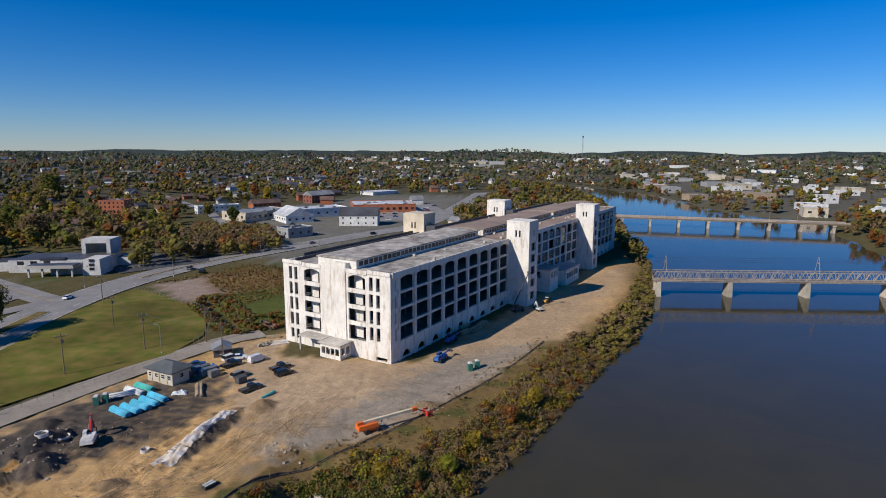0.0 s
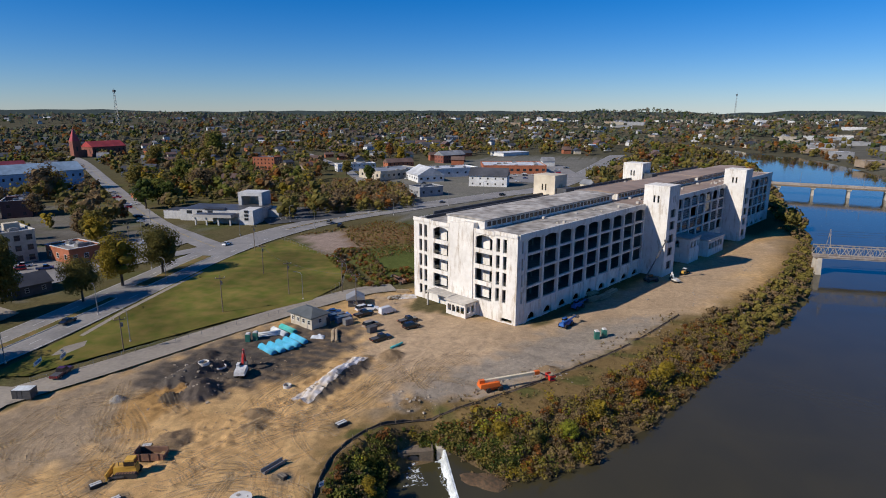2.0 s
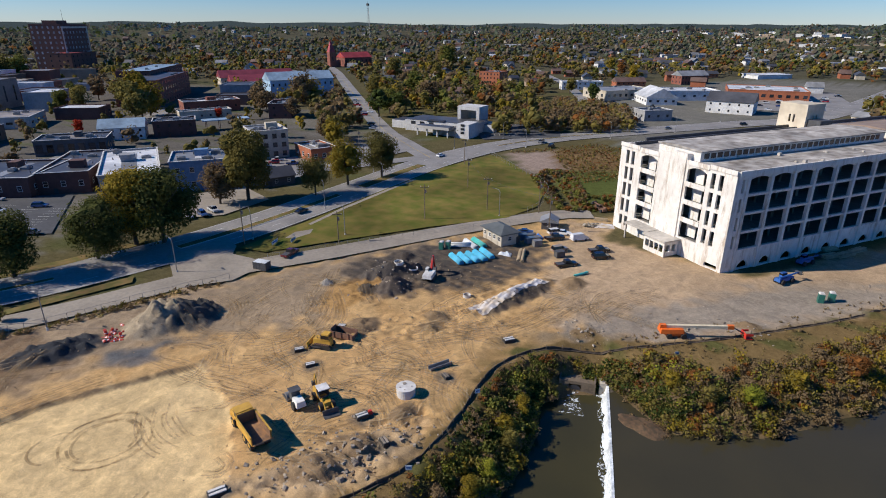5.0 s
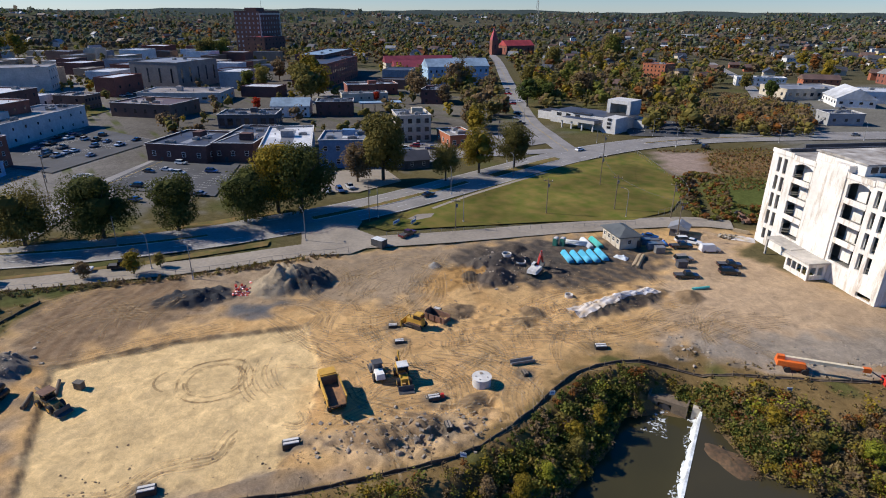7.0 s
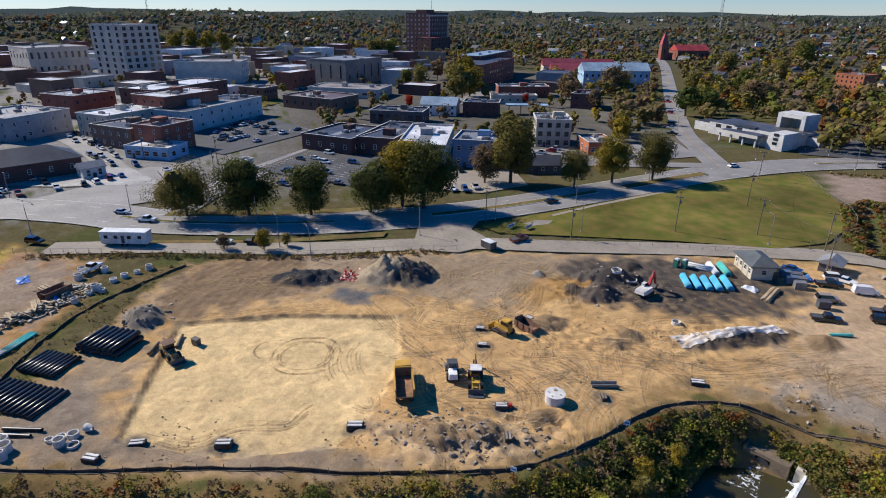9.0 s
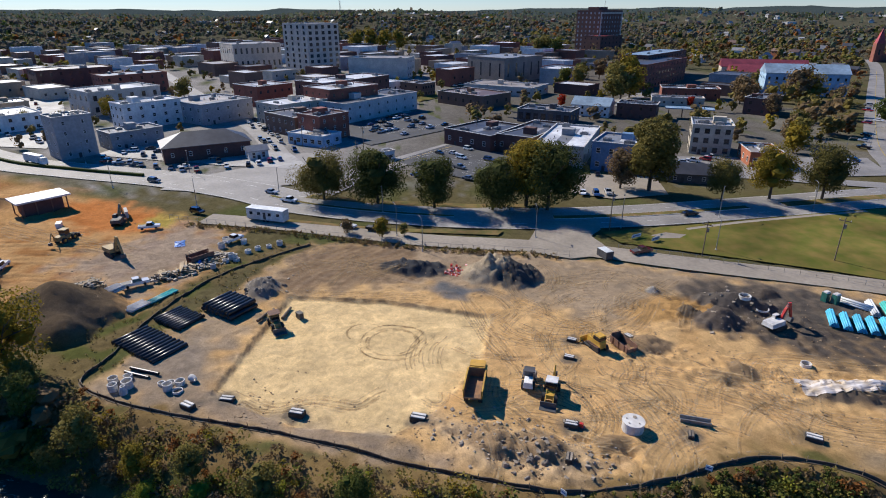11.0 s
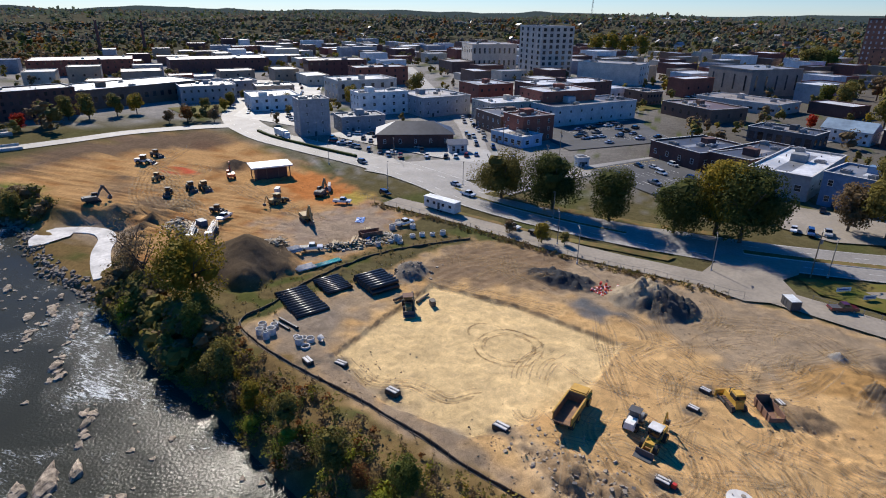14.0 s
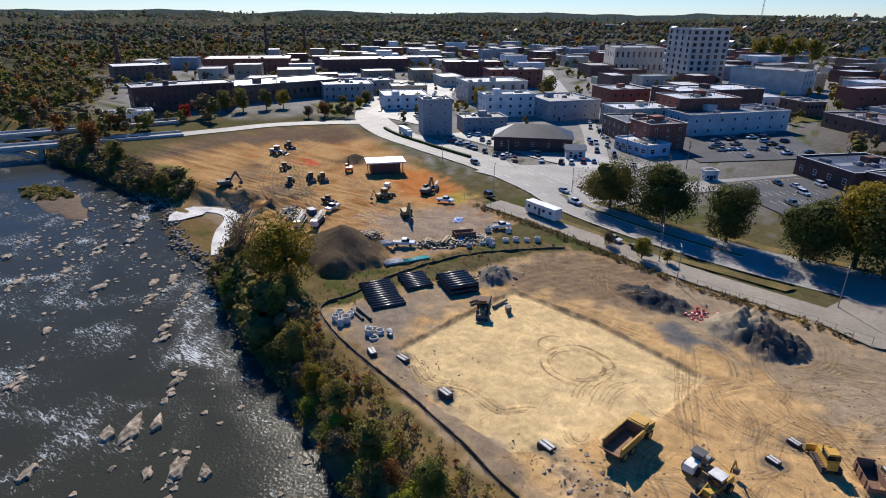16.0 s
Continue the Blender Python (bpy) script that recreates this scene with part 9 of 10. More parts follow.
def roller(x, y, yaw, label, paint="machine_white"):
    ob = thing("soil_roller", label, "roller", pose(x, y, ground_z(x, y), 0, 0, yaw))
    part("drum", Shape().rod((1.6, -1.0, 0.75), (1.6, 1.0, 0.75), 0.75, 0.75, 20), M["steel_grey"], ob, "smooth steel drum")
    part("drum_frame", Shape().box(0.2, 2.6, -1.2, -1.05, 0.6, 0.95).box(0.2, 2.6, 1.05, 1.2, 0.6, 0.95).box(0.2, 0.4, -1.05, 1.05, 0.6, 0.95), M["machine_grey"], ob)
    wheels(ob, [(-1.5, -0.85), (-1.5, 0.85)], 0.72, 0.5, False)
    part("hood", Shape().box(-2.8, -0.6, -0.8, 0.8, 0.9, 1.9, taper=0.12), M[paint], ob)
    cab = part("cab", Shape().box(-0.6, 0.6, -0.75, 0.75, 1.2, 2.7, taper=0.08), M["machine_grey"], ob)
    part("cab_roof", Shape().box(-0.75, 0.8, -0.9, 0.9, 2.7, 2.85), M["machine_grey"], cab)


roller(-65, 46.5, 165, "white soil roller with a black cab roof on sandy ground")


def bulldozer(x, y, yaw, label):
    ob = thing("bulldozer", label, "bulldozer", pose(x, y, ground_z(x, y), 0, 0, yaw))
    tracks(ob, 3.8, 2.0, 0.55, 1.0)
    part("body", Shape().box(-1.6, 2.0, -0.75, 0.75, 0.6, 1.9, taper=0.08), M["cat_yellow"], ob)
    cab = part("cab", Shape().box(-1.4, 0.2, -0.8, 0.8, 1.8, 3.1, taper=0.1), M["cat_yellow"], ob)
    part("cab_window", Shape().box(-1.38, 0.24, -0.84, 0.84, 2.1, 2.8), M["car_glass"], cab)
    part("blade", Shape().side([(2.7, 0.1), (2.9, 0.1), (2.75, 0.7), (2.95, 1.3), (2.75, 1.3), (2.55, 0.7)], -1.7, 1.7), M["cat_yellow"], ob, "wide steel blade")
    for y0 in (-1.45, 1.3):
        part("push_arm", Shape().box(0.2, 2.7, y0, y0 + 0.15, 0.4, 0.65), M["machine_grey"], ob)
    part("exhaust", Shape().rod((1.2, 0.3, 1.9), (1.2, 0.3, 2.7), 0.07), M["machine_grey"], ob)


bulldozer(-75.5, 61, 205, "yellow bulldozer with its blade down on sandy ground")


def skip(x, y, yaw):
    s = Shape().box(-2.4, 2.4, -1.2, -1.08, 0.2, 1.5).box(-2.4, 2.4, 1.08, 1.2, 0.2, 1.5).box(-2.4, -2.28, -1.08, 1.08, 0.2, 2.0).box(2.28, 2.4, -1.08, 1.08, 0.2, 1.0).box(-2.28, 2.28, -1.08, 1.08, 0.1, 0.25)
    ob = thing("dumper_body", "rusty open steel dumper body standing on the soil", "container", pose(x, y, ground_z(x, y), 0, 0, yaw))
    part("box", s, M["rust"], ob)
    for k in (-1.6, 0, 1.6):
        part("rib", Shape().box(k - 0.08, k + 0.08, -1.32, -1.2, 0.2, 1.6).box(k - 0.08, k + 0.08, 1.2, 1.32, 0.2, 1.6), M["rust"], ob)


skip(-75.5, 66, 20)


def boom_lift(x, y, yaw):
    ob = thing("boom_lift", "orange telescopic boom lift with its cream boom lowered", "boom lift", pose(x, y, ground_z(x, y), 0, 0, yaw))
    wheels(ob, [(sx, sy) for sx in (1.4, -1.4) for sy in (-1.1, 1.1)], 0.55, 0.45, False)
    part("chassis", Shape().box(-2.0, 2.0, -0.9, 0.9, 0.5, 1.0, taper=0.05), M["machine_orange"], ob)
    part("turret", Shape().box(-3.2, 1.4, -1.1, 1.1, 1.1, 2.0, taper=0.12), M["machine_orange"], ob)
    part("boom", Shape().box(-2.8, 10.5, -0.3, 0.3, 2.05, 2.6), M["boom_cream"], ob, "cream telescopic boom")
    part("boom_foot", Shape().box(-3.2, -2.0, -0.4, 0.4, 1.7, 2.7), M["machine_orange"], ob)
    part("boom_head", Shape().box(10.0, 11.2, -0.35, 0.35, 1.9, 2.7), M["machine_orange"], ob)
    part("jib", Shape().rod((11, 0, 2.3), (13.6, 0, 0.9), 0.12), M["machine_grey"], ob)
    part("basket", Shape().box(13.4, 14.8, -1.1, 1.1, 0.2, 0.3).box(13.4, 13.5, -1.1, 1.1, 0.3, 1.3).box(13.5, 14.8, -1.1, -1.0, 0.9, 1.3).box(13.5, 14.8, 1.0, 1.1, 0.9, 1.3), M["machine_red"], ob, "red railed work basket")


boom_lift(-25.5, 108.5, 38)


def telehandler(x, y, yaw, paint, label, lift=0.6):
    ob = thing("telehandler", label, "telehandler", pose(x, y, ground_z(x, y), 0, 0, yaw))
    wheels(ob, [(sx, sy) for sx in (1.6, -1.6) for sy in (-1.0, 1.0)], 0.62, 0.45, False)
    part("body", Shape().box(-2.6, 2.4, -0.8, 0.8, 0.7, 1.5, taper=0.1), M[paint], ob)
    cab = part("cab", Shape().box(-0.8, 0.8, 0.1, 1.0, 1.2, 2.5, taper=0.1), M[paint], ob)
    part("cab_window", Shape().box(-0.75, 0.84, 0.08, 1.03, 1.6, 2.3), M["car_glass"], cab)
    part("boom", Shape().rod((-2.4, -0.4, 1.7), (4.2, -0.4, 1.7 + lift * 4), 0.26, 0.2, 6), M[paint], ob, "telescopic boom")
    part("fork_carriage", Shape().box(4.1, 4.4, -1.2, 0.5, 1.2 + lift * 4, 2.0 + lift * 4).box(4.4, 5.5, -1.0, -0.85, 1.2 + lift * 4, 1.3 + lift * 4).box(4.4, 5.5, 0.2, 0.35, 1.2 + lift * 4, 1.3 + lift * 4), M["machine_grey"], ob)


telehandler(-14.6, 151.5, 64, "machine_blue", "blue telehandler standing in the mill's shade", 0.1)
telehandler(-13, 168, 65, "machine_blue", "blue telescopic lift with its boom lowered", 0.05)
telehandler(-74, 176, 150, "rust", "dark red telehandler with its boom lowered by the mill", 0.08)
telehandler(9, 205, 30, "machine_grey", "dark boom lift raised against the mill tower", 3.2)
excavator(17, 207, 120, "machine_white", "machine_white", "pale mini excavator by the mill wall", 0, 0.6)
loader(21, 219, 60, "small yellow loader by the mill wall", s=0.7)

# second works downstream
for x, y, yaw, c, h, lab, rc in ((-124, -50, 52, "dusty_yellow", "dusty_yellow", "dusty yellow excavator reaching over orange clay", 0.6), (-154, -102, 225, "machine_orange", "machine_orange", "orange excavator digging on the clay slope", 0.2), (-113, -122, 150, "dusty_dark", "dusty_dark", "dark excavator by the river path", 0), (-148, -60, 190, "dusty_yellow", "dusty_dark", "small excavator on orange clay", 0)):
    excavator(x, y, yaw, c, h, lab, rc)
for x, y, yaw, paint, size, lab in ((-141, -124, 200, "dusty_yellow", 0.9, "dusty yellow loader crossing tan soil"), (-135, -103, 60, "dusty_dark", 1.0, "dark mud-covered loader parked beside another"), (-138, -100, 65, "dusty_yellow", 1.0, "dusty yellow loader parked beside another"), (-157, -147, 110, "machine_white", 1.15, "pale wheel loader on the upper haul road"), (-168, -152, 80, "dusty_dark", 1.0, "dark loader on the upper haul road"),
                                    (-135, -68, 170, "dusty_yellow", 1.1, "yellow backhoe on orange clay"), (-120, -79, 100, "dusty_dark", 0.8, "small dark loader beside the material piles"), (-128, -106, 30, "dusty_dark", 0.85, "dark compactor on tan soil")):
    loader(x, y, yaw, lab, paint=paint, s=size, backhoe=lab.startswith("yellow backhoe"))


def crane_truck(x, y, yaw):
    ob = thing("drill_rig", "white drilling truck with a folded mast", "truck", pose(x, y, ground_z(x, y), 0, 0, yaw) @ Matrix.Diagonal((0.85, 0.85, 0.85, 1)))
    wheels(ob, [(sx, sy) for sx in (4, -1.5, -3) for sy in (-1.05, 1.05)], 0.52, 0.4, False)
    part("bed", Shape().box(-5, 5, -1.15, 1.15, 0.8, 1.1), M["machine_grey"], ob)
    part("cab", Shape().box(3.4, 5.6, -1.2, 1.2, 1.1, 2.9, taper=0.12), M["machine_white"], ob)
    part("body", Shape().box(-4.5, 2.6, -0.8, 0.8, 1.1, 1.8), M["dusty_dark"], ob)
    mast = part("mast", Shape().box(-6.5, 4.5, -0.42, -0.3, 2.6, 2.75).box(-6.5, 4.5, 0.3, 0.42, 2.6, 2.75).box(-6.5, 4.5, -0.42, -0.3, 3.2, 3.35).box(-6.5, 4.5, 0.3, 0.42, 3.2, 3.35), M["machine_white"], ob, "folded white lattice mast")
    for k in range(9):
        part("brace", Shape().rod((-6.2 + k * 1.2, -0.36, 2.7), (-5.6 + k * 1.2, -0.36, 3.25), 0.05, n=5).rod((-6.2 + k * 1.2, 0.36, 2.7), (-5.6 + k * 1.2, 0.36, 3.25), 0.05, n=5), M["machine_white"], mast)


crane_truck(-104, -67, 30)
crane_truck(-101, -71, 34)


# ---- stores on the works ----
def pipe_stack(name, label, x, y, yaw, n, length, r, material, layers=1, gap=1.12, z=0.0, wall=0.06):
    """Pipes lying side by side; a second layer lies in the hollows of the first."""
    ob = thing(name, label, "pipe stack", pose(x, y, ground_z(x, y) + z, 0, 0, yaw))
    me = Shape().tube((-length / 2, 0, 0), (length / 2, 0, 0), r, wall, 14).mesh("pipe", material, True)
    rng = random.Random(n)
    for k in range(layers):
        for i in range(n - k):
            part("pipe", me, None, ob, m=pose(rng.uniform(-0.15, 0.15), (i - (n - 1 - k) / 2) * 2 * r * gap, r + 0.12 + k * r * 1.75))
    for a in (-0.35, 0.35):
        part("bearer", Shape().box(a * length - 0.1, a * length + 0.1, -n * r * gap, n * r * gap, -0.1, 0.12), M["lumber"], ob)
    return ob


pipe_stack("pipe_stack", "row of long black plastic drain pipes on the ground", -80, -22.5, 146, 12, 7.2, 0.42, M["black_plastic"], gap=1.32)
pipe_stack("pipe_stack", "shorter row of black plastic drain pipes", -89.5, -20.5, 146, 9, 6.2, 0.38, M["black_plastic"], gap=1.2)
pipe_stack("pipe_stack", "piled thick black plastic drain pipes", -93.5, -11.5, 146, 8, 7.0, 0.52, M["black_plastic"], layers=2)
for x, y, yaw, c in ((-83.2, 111.0, -27, "cyan_pipe"), (-82.0, 113.0, -27, "cyan_pipe"), (-80.9, 115.0, -27, "cyan_pipe"), (-80.0, 117.0, -27, "cyan_pipe"), (-79.4, 119.4, -27, "cyan_pipe"), (-89, 119.6, 38, "white_wrap"), (-87.0, 122.2, -24, "white_wrap"), (-86.0, 124.7, -24, "teal_pipe")):
    pipe_stack("pipe_bundle", {"cyan_pipe": "bundle of bright cyan water pipes", "white_wrap": "bundle of white plastic pipes", "teal_pipe": "bundle of pale teal pipes"}[c], x, y, yaw, 4, 6.6, 0.2, M[c], 3, 1.05, wall=0.03)
pipe_stack("pipe_bundle", "teal plastic pipes beside grey ones", -99.5, -28, 152, 5, 7, 0.18, M["teal_pipe"], 1, 1.1)
pipe_stack("pipe_bundle", "grey plastic pipes in a row", -95, -31.5, 150, 6, 5, 0.22, M["pale_concrete"], 1, 1.2)
pipe_stack("pipe_bundle", "short grey pipes in a heap", -101, -39, 150, 6, 4, 0.25, M["pale_concrete"], 2, 1.1)
solid("drain_pipe", Shape().tube((-3, 0, 0.3), (3, 0, 0.3), 0.3, 0.05), M["black_plastic"], "loose black drain pipe by the silt fence", "pipe", pose(-71, -19.5, ground_z(-71, -19.5), 0, 0, 70))
solid("drain_pipe", Shape().tube((-2.6, 0, 0.3), (2.6, 0, 0.3), 0.3, 0.05), M["black_plastic"], "loose black drain pipe by the silt fence", "pipe", pose(-70, -20.4, ground_z(-70, -20.4), 0, 0, 68))
solid("drain_pipe", Shape().tube((-2.2, 0, 0.3), (2.2, 0, 0.3), 0.3, 0.05), M["teal_pipe"], "green plastic pipe lying in the yard", "pipe", pose(-54, 124, ground_z(-54, 124), 0, 0, 70))
solid("steel_trough", Shape().side([(-0.5, 0), (0.5, 0), (0.6, 0.7), (0.45, 0.7), (0.38, 0.15), (-0.38, 0.15), (-0.45, 0.7), (-0.6, 0.7)], -2.2, 2.2), M["steel_grey"], "long grey trench shield on sandy soil", "trench shield", pose(-54, 70, ground_z(-54, 70), 0, 0, -18))


def manhole_ring(x, y, r, h, cone=False, lying=False):
    ob = thing("manhole_ring", "pale precast concrete manhole cone" if cone else "pale precast concrete manhole ring", "manhole ring", pose(x, y, ground_z(x, y) + (r if lying else 0), 90 if lying else 0, 0, x * 40), "precast rings")
    s = Shape()
    n, top = 18, r * (0.62 if cone else 1.0)
    prof = [(r, 0), (r, h * 0.45), (top, h), (top - 0.13, h), (r - 0.13, h * 0.4), (r - 0.13, 0)]
    for a, z in prof:
        s.v += [(a * math.cos(i * math.tau / n), a * math.sin(i * math.tau / n), z) for i in range(n)]
    k = len(prof)
    s.f += [(j * n + i, j * n + (i + 1) % n, (j + 1) % k * n + (i + 1) % n, (j + 1) % k * n + i) for j in range(k) for i in range(n)]
    part("ring", s, M["pale_concrete"], ob, smooth=False)


for x, y, r, h, c, l in ((-66, -22.5, 0.75, 1.3, False, False), (-68.2, -23.5, 0.8, 0.9, False, False), (-69.2, -21.5, 0.75, 0.7, False, False), (-66.8, -20.5, 0.9, 1.4, False, False), (-65, -20.3, 0.65, 1.5, True, False), (-65.8, -13.5, 0.8, 1.3, False, False), (-67.6, -13.8, 0.75, 0.5, False, False),
                         (-67.2, -12, 0.8, 0.9, False, False), (-68.4, -10.6, 0.6, 1.2, True, True), (-65, -11.6, 0.85, 0.4, False, False), (-67.4, -15.2, 0.6, 0.5, False, False), (-89.5, 96, 1.2, 0.7, False, False), (-87.5, 99, 1.3, 0.4, False, False), (-68, 96, 0.9, 0.7, False, False),
                         (-126, -14, 0.8, 1.0, False, False), (-124, -16, 0.8, 0.9, False, False), (-129, -9, 0.8, 1.2, False, False), (-121, -18.5, 0.7, 1.0, False, False), (-118.5, -20, 0.8, 0.8, False, False), (-127.5, -11.5, 0.7, 0.8, False, False), (-131, -19, 0.8, 1.3, False, False), (-132, -24, 0.9, 1.4, False, False)):
    manhole_ring(x, y, r, h, c, l)


def water_tank():
    ob = thing("concrete_tank", "round pale concrete tank with a flat lid", "tank", pose(-53, 60, ground_z(-53, 60)))
    part("drum", Shape().rod((0, 0, -0.2), (0, 0, 1.45), 1.6, 1.6, 28), M["pale_concrete"], ob)
    part("lid", Shape().rod((0, 0, 1.45), (0, 0, 1.62), 1.68, 1.68, 28), M["pale_concrete"], ob)
    part("hatch", Shape().rod((-0.7, 0.4, 1.62), (-0.7, 0.4, 1.7), 0.3, 0.3, 14), M["rubble"], ob, "grey access hatch")
    for a, b in ((0.8, 0.6), (0.6, -0.9), (-0.5, -0.9)):
        part("lifting_eye", Shape().rod((a, b, 1.62), (a, b, 1.74), 0.1, 0.1, 6), M["rubble"], ob)


water_tank()


def inlet_box(x, y, yaw, s=1.0, pale=True):
    ob = thing("precast_inlet", "dark precast drain inlet with a pale slab on top" if pale else "dark grey precast drain box on soil", "drain inlet", Matrix.Translation((x, y, ground_z(x, y))) @ Matrix.Rotation(radians(yaw), 4, "Z") @ Matrix.Diagonal((s, s, s, 1)), "precast inlets")
    part("box", Shape().box(-1.2, 1.2, -0.65, 0.65, -0.1, 0.75), M["black_box"], ob)
    for y0 in (-0.55, 0.13):
        part("slab", Shape().box(-1.05, 1.05, y0, y0 + 0.42, 0.75, 0.9), M["pale_concrete"] if pale else M["rubble"], ob, "pale concrete slab" if pale else "")
    # thin dark strip on the closed top, standing in for an unlit slot
    part("opening", Shape().box(-1.0, 1.0, -0.1, 0.1, 0.74, 0.78), M["frame_dark"], ob)


for x, y, yaw, s, p in ((-78, 57, 62, 0.75, True), (-72, 55, 64, 0.75, True), (-54, 51, 70, 0.85, True), (-57, 28, 72, 1.05, True), (-59, 9, 74, 1.0, True), (-63, -3, 80, 0.95, True), (-49.5, 85.5, 60, 0.95, True), (-51, 68, -20, 0.65, False), (-47, 49, -20, 0.75, False), (-78.5, 68, 30, 0.7, True), (-61, -8.5, 60, 0.95, True)):
    inlet_box(x, y, yaw, s, p)


def hut():
    ob = block("site_hut", "small cream block hut with a grey hipped roof", (-80, 127), (-78, 132.3), 9.2, 3.6, "cream", "slate", 1, 1, (1.0, 1.0), "hip", 4, units=0, category="hut")
    for k in (2, 4.8, 7.5):
        part("pilaster", Shape().box(-0.12, 0.0, k - 0.15, k + 0.15, 0, 3.4), WALLS["cream"], ob)


hut()
block("guard_shed", "small grey shed by the yard gate", (-79.5, 147.5), (-75.5, 149.5), 4.5, 2.6, "dark_grey", "grey", 1, 1, (0.9, 0.9), "gable", 1, units=0, category="shed")


def site_trailer():
    ob = thing("office_trailer", "long white office trailer parked beside the avenue", "trailer", pose(-148, -16.5, 0.25, 0, 0, 70))
    part("body", Shape().box(-6.2, 6.2, -1.5, 1.5, 0.7, 3.9), M["machine_white"], ob)
    part("roof", Shape().box(-6.3, 6.3, -1.6, 1.6, 3.9, 4.05), M["white_wrap"], ob)
    for k in (-4.6, -2.0, 1.6, 4.4):
        part("window", Shape().box(k - 0.5, k + 0.5, -1.54, -1.5, 2.1, 3.0), M["glass"], ob)
    part("door", Shape().box(-0.6, 0.3, -1.53, -1.5, 0.9, 3.0), M["frame_dark"], ob)
    wheels(ob, [(0.6, -1.2), (0.6, 1.2), (-0.6, -1.2), (-0.6, 1.2)], 0.38, 0.3, False)
    part("skirt", Shape().box(-5.8, 5.8, -1.2, 1.2, 0.4, 0.7), M["machine_grey"], ob)


site_trailer()


def semi_trailer():
    ob = thing("box_truck", "white box trailer standing on the avenue", "truck", pose(-222, -128, 0.35, 0, 0, 58))
    part("box", Shape().box(-6, 5, -1.25, 1.25, 1.1, 3.9), M["machine_white"], ob)
    part("cab", Shape().box(5.4, 7.6, -1.2, 1.2, 0.8, 3.3, taper=0.12), M["machine_white"], ob)
    part("chassis", Shape().box(-6, 7.2, -0.5, 0.5, 0.7, 1.1), M["machine_grey"], ob)
    wheels(ob, [(sx, sy) for sx in (-5, -3.8, 4.2, 6.6) for sy in (-1.05, 1.05)], 0.5, 0.35, False)


semi_trailer()
block("kiosk", "small white ticket kiosk in the parking lot", (-221, 14), (-224, 18), 3, 3.2, "white_paint", "white", 1, 2, (1.0, 1.0), "flat", 1, units=1, category="kiosk")


def loo(x, y):
    ob = thing("portable_toilet", "dark green portable toilet with a pale roof", "portable toilet", pose(x, y, ground_z(x, y), 0, 0, 20), "portable toilets")
    part("cabin", Shape().box(-0.6, 0.6, -0.6, 0.6, 0, 2.1), M["loo_green"], ob)
    part("roof", Shape().side([(-0.62, 2.1), (0.62, 2.1), (0.4, 2.35), (-0.4, 2.35)], -0.62, 0.62), M["pale_concrete"], ob)
    part("door", Shape().box(-0.4, 0.4, -0.63, -0.6, 0.1, 1.95), M["loo_green"], ob)


for x, y in ((-6, 145), (-4.2, 147)):
    loo(x, y)
for x, y in ((-91.8, 115.2), (-90.4, 116.4)):
    loo(x, y)


def site_box(x, y, yaw, w, d, h, material, name, label):
    ob = thing(name, label, "container", pose(x, y, ground_z(x, y), 0, 0, yaw))
    part("body", Shape().box(-w / 2, w / 2, -d / 2, d / 2, 0.1, h), material, ob)
    part("lid", Shape().box(-w / 2 - 0.06, w / 2 + 0.06, -d / 2 - 0.06, d / 2 + 0.06, h, h + 0.12), material, ob)
    for k in range(1, int(w)):
        part("rib", Shape().box(-w / 2 + k - 0.05, -w / 2 + k + 0.05, -d / 2 - 0.05, -d / 2, 0.1, h), material, ob)


site_box(-117, 75, 20, 3.8, 2.2, 2.0, M["machine_grey"], "equipment_trailer", "dark equipment trailer with a pale lid")
solid("trailer_roof", Shape().box(-1.8, 1.8, -1.1, 1.1, 0, 0.06), M["white_wrap"], "pale sheet on top of the equipment trailer", "sheet", pose(-117, 75, ground_z(-117, 75) + 2.13, 0, 0, 20))
for x, y, m2 in ((-77, 137.5, "steel_grey"), (-74.6, 136.2, "steel_grey"), (-75.6, 134.6, "crate_blue"), (-73, 134.4, "steel_grey"), (-78.6, 136, "crate_blue"), (-64, 131, "machine_grey")):
    site_box(x, y, 60, 2.4, 1.6, 1.7, M[m2], "storage_crate", "grey crate in the mill yard" if m2 == "steel_grey" else "dark crate in the mill yard")


def lumber_pile(x, y, yaw, n, length, label="stack of pale sawn timber", material="lumber", w=0.3):
    ob = thing("timber_stack", label, "timber stack", pose(x, y, ground_z(x, y), 0, 0, yaw), "timber stacks")
    rng = random.Random(int(x * 3 + y))
    for i in range(n):
        for k in range(3 if i % 3 else 2):
            part("beam", Shape().box(-length / 2 + rng.uniform(-0.3, 0.3), length / 2 + rng.uniform(-0.3, 0.3), i * w * 1.15, i * w * 1.15 + w, 0.05 + k * w, 0.05 + k * w + w * 0.9), M[material], ob)


for x, y, yaw, n, l in ((-8, 177, 60, 6, 5), (-5, 181, 64, 6, 6), (-9, 183, 58, 5, 5), (-3, 187, 66, 5, 6), (-69, 166, 20, 4, 4), (-110, -33, 30, 5, 4), (-115, -30, 20, 5, 4), (-119, -25, 60, 4, 4), (-123, -30, 40, 5, 4), (-112, -27, 70, 4, 3), (-106, -78, 60, 6, 6), (-109, -72, 40, 6, 6)):
    lumber_pile(x, y, yaw, n, l)
lumber_pile(-71, 125, 118, 7, 8, "long pale planks lying on the yard", w=0.24)


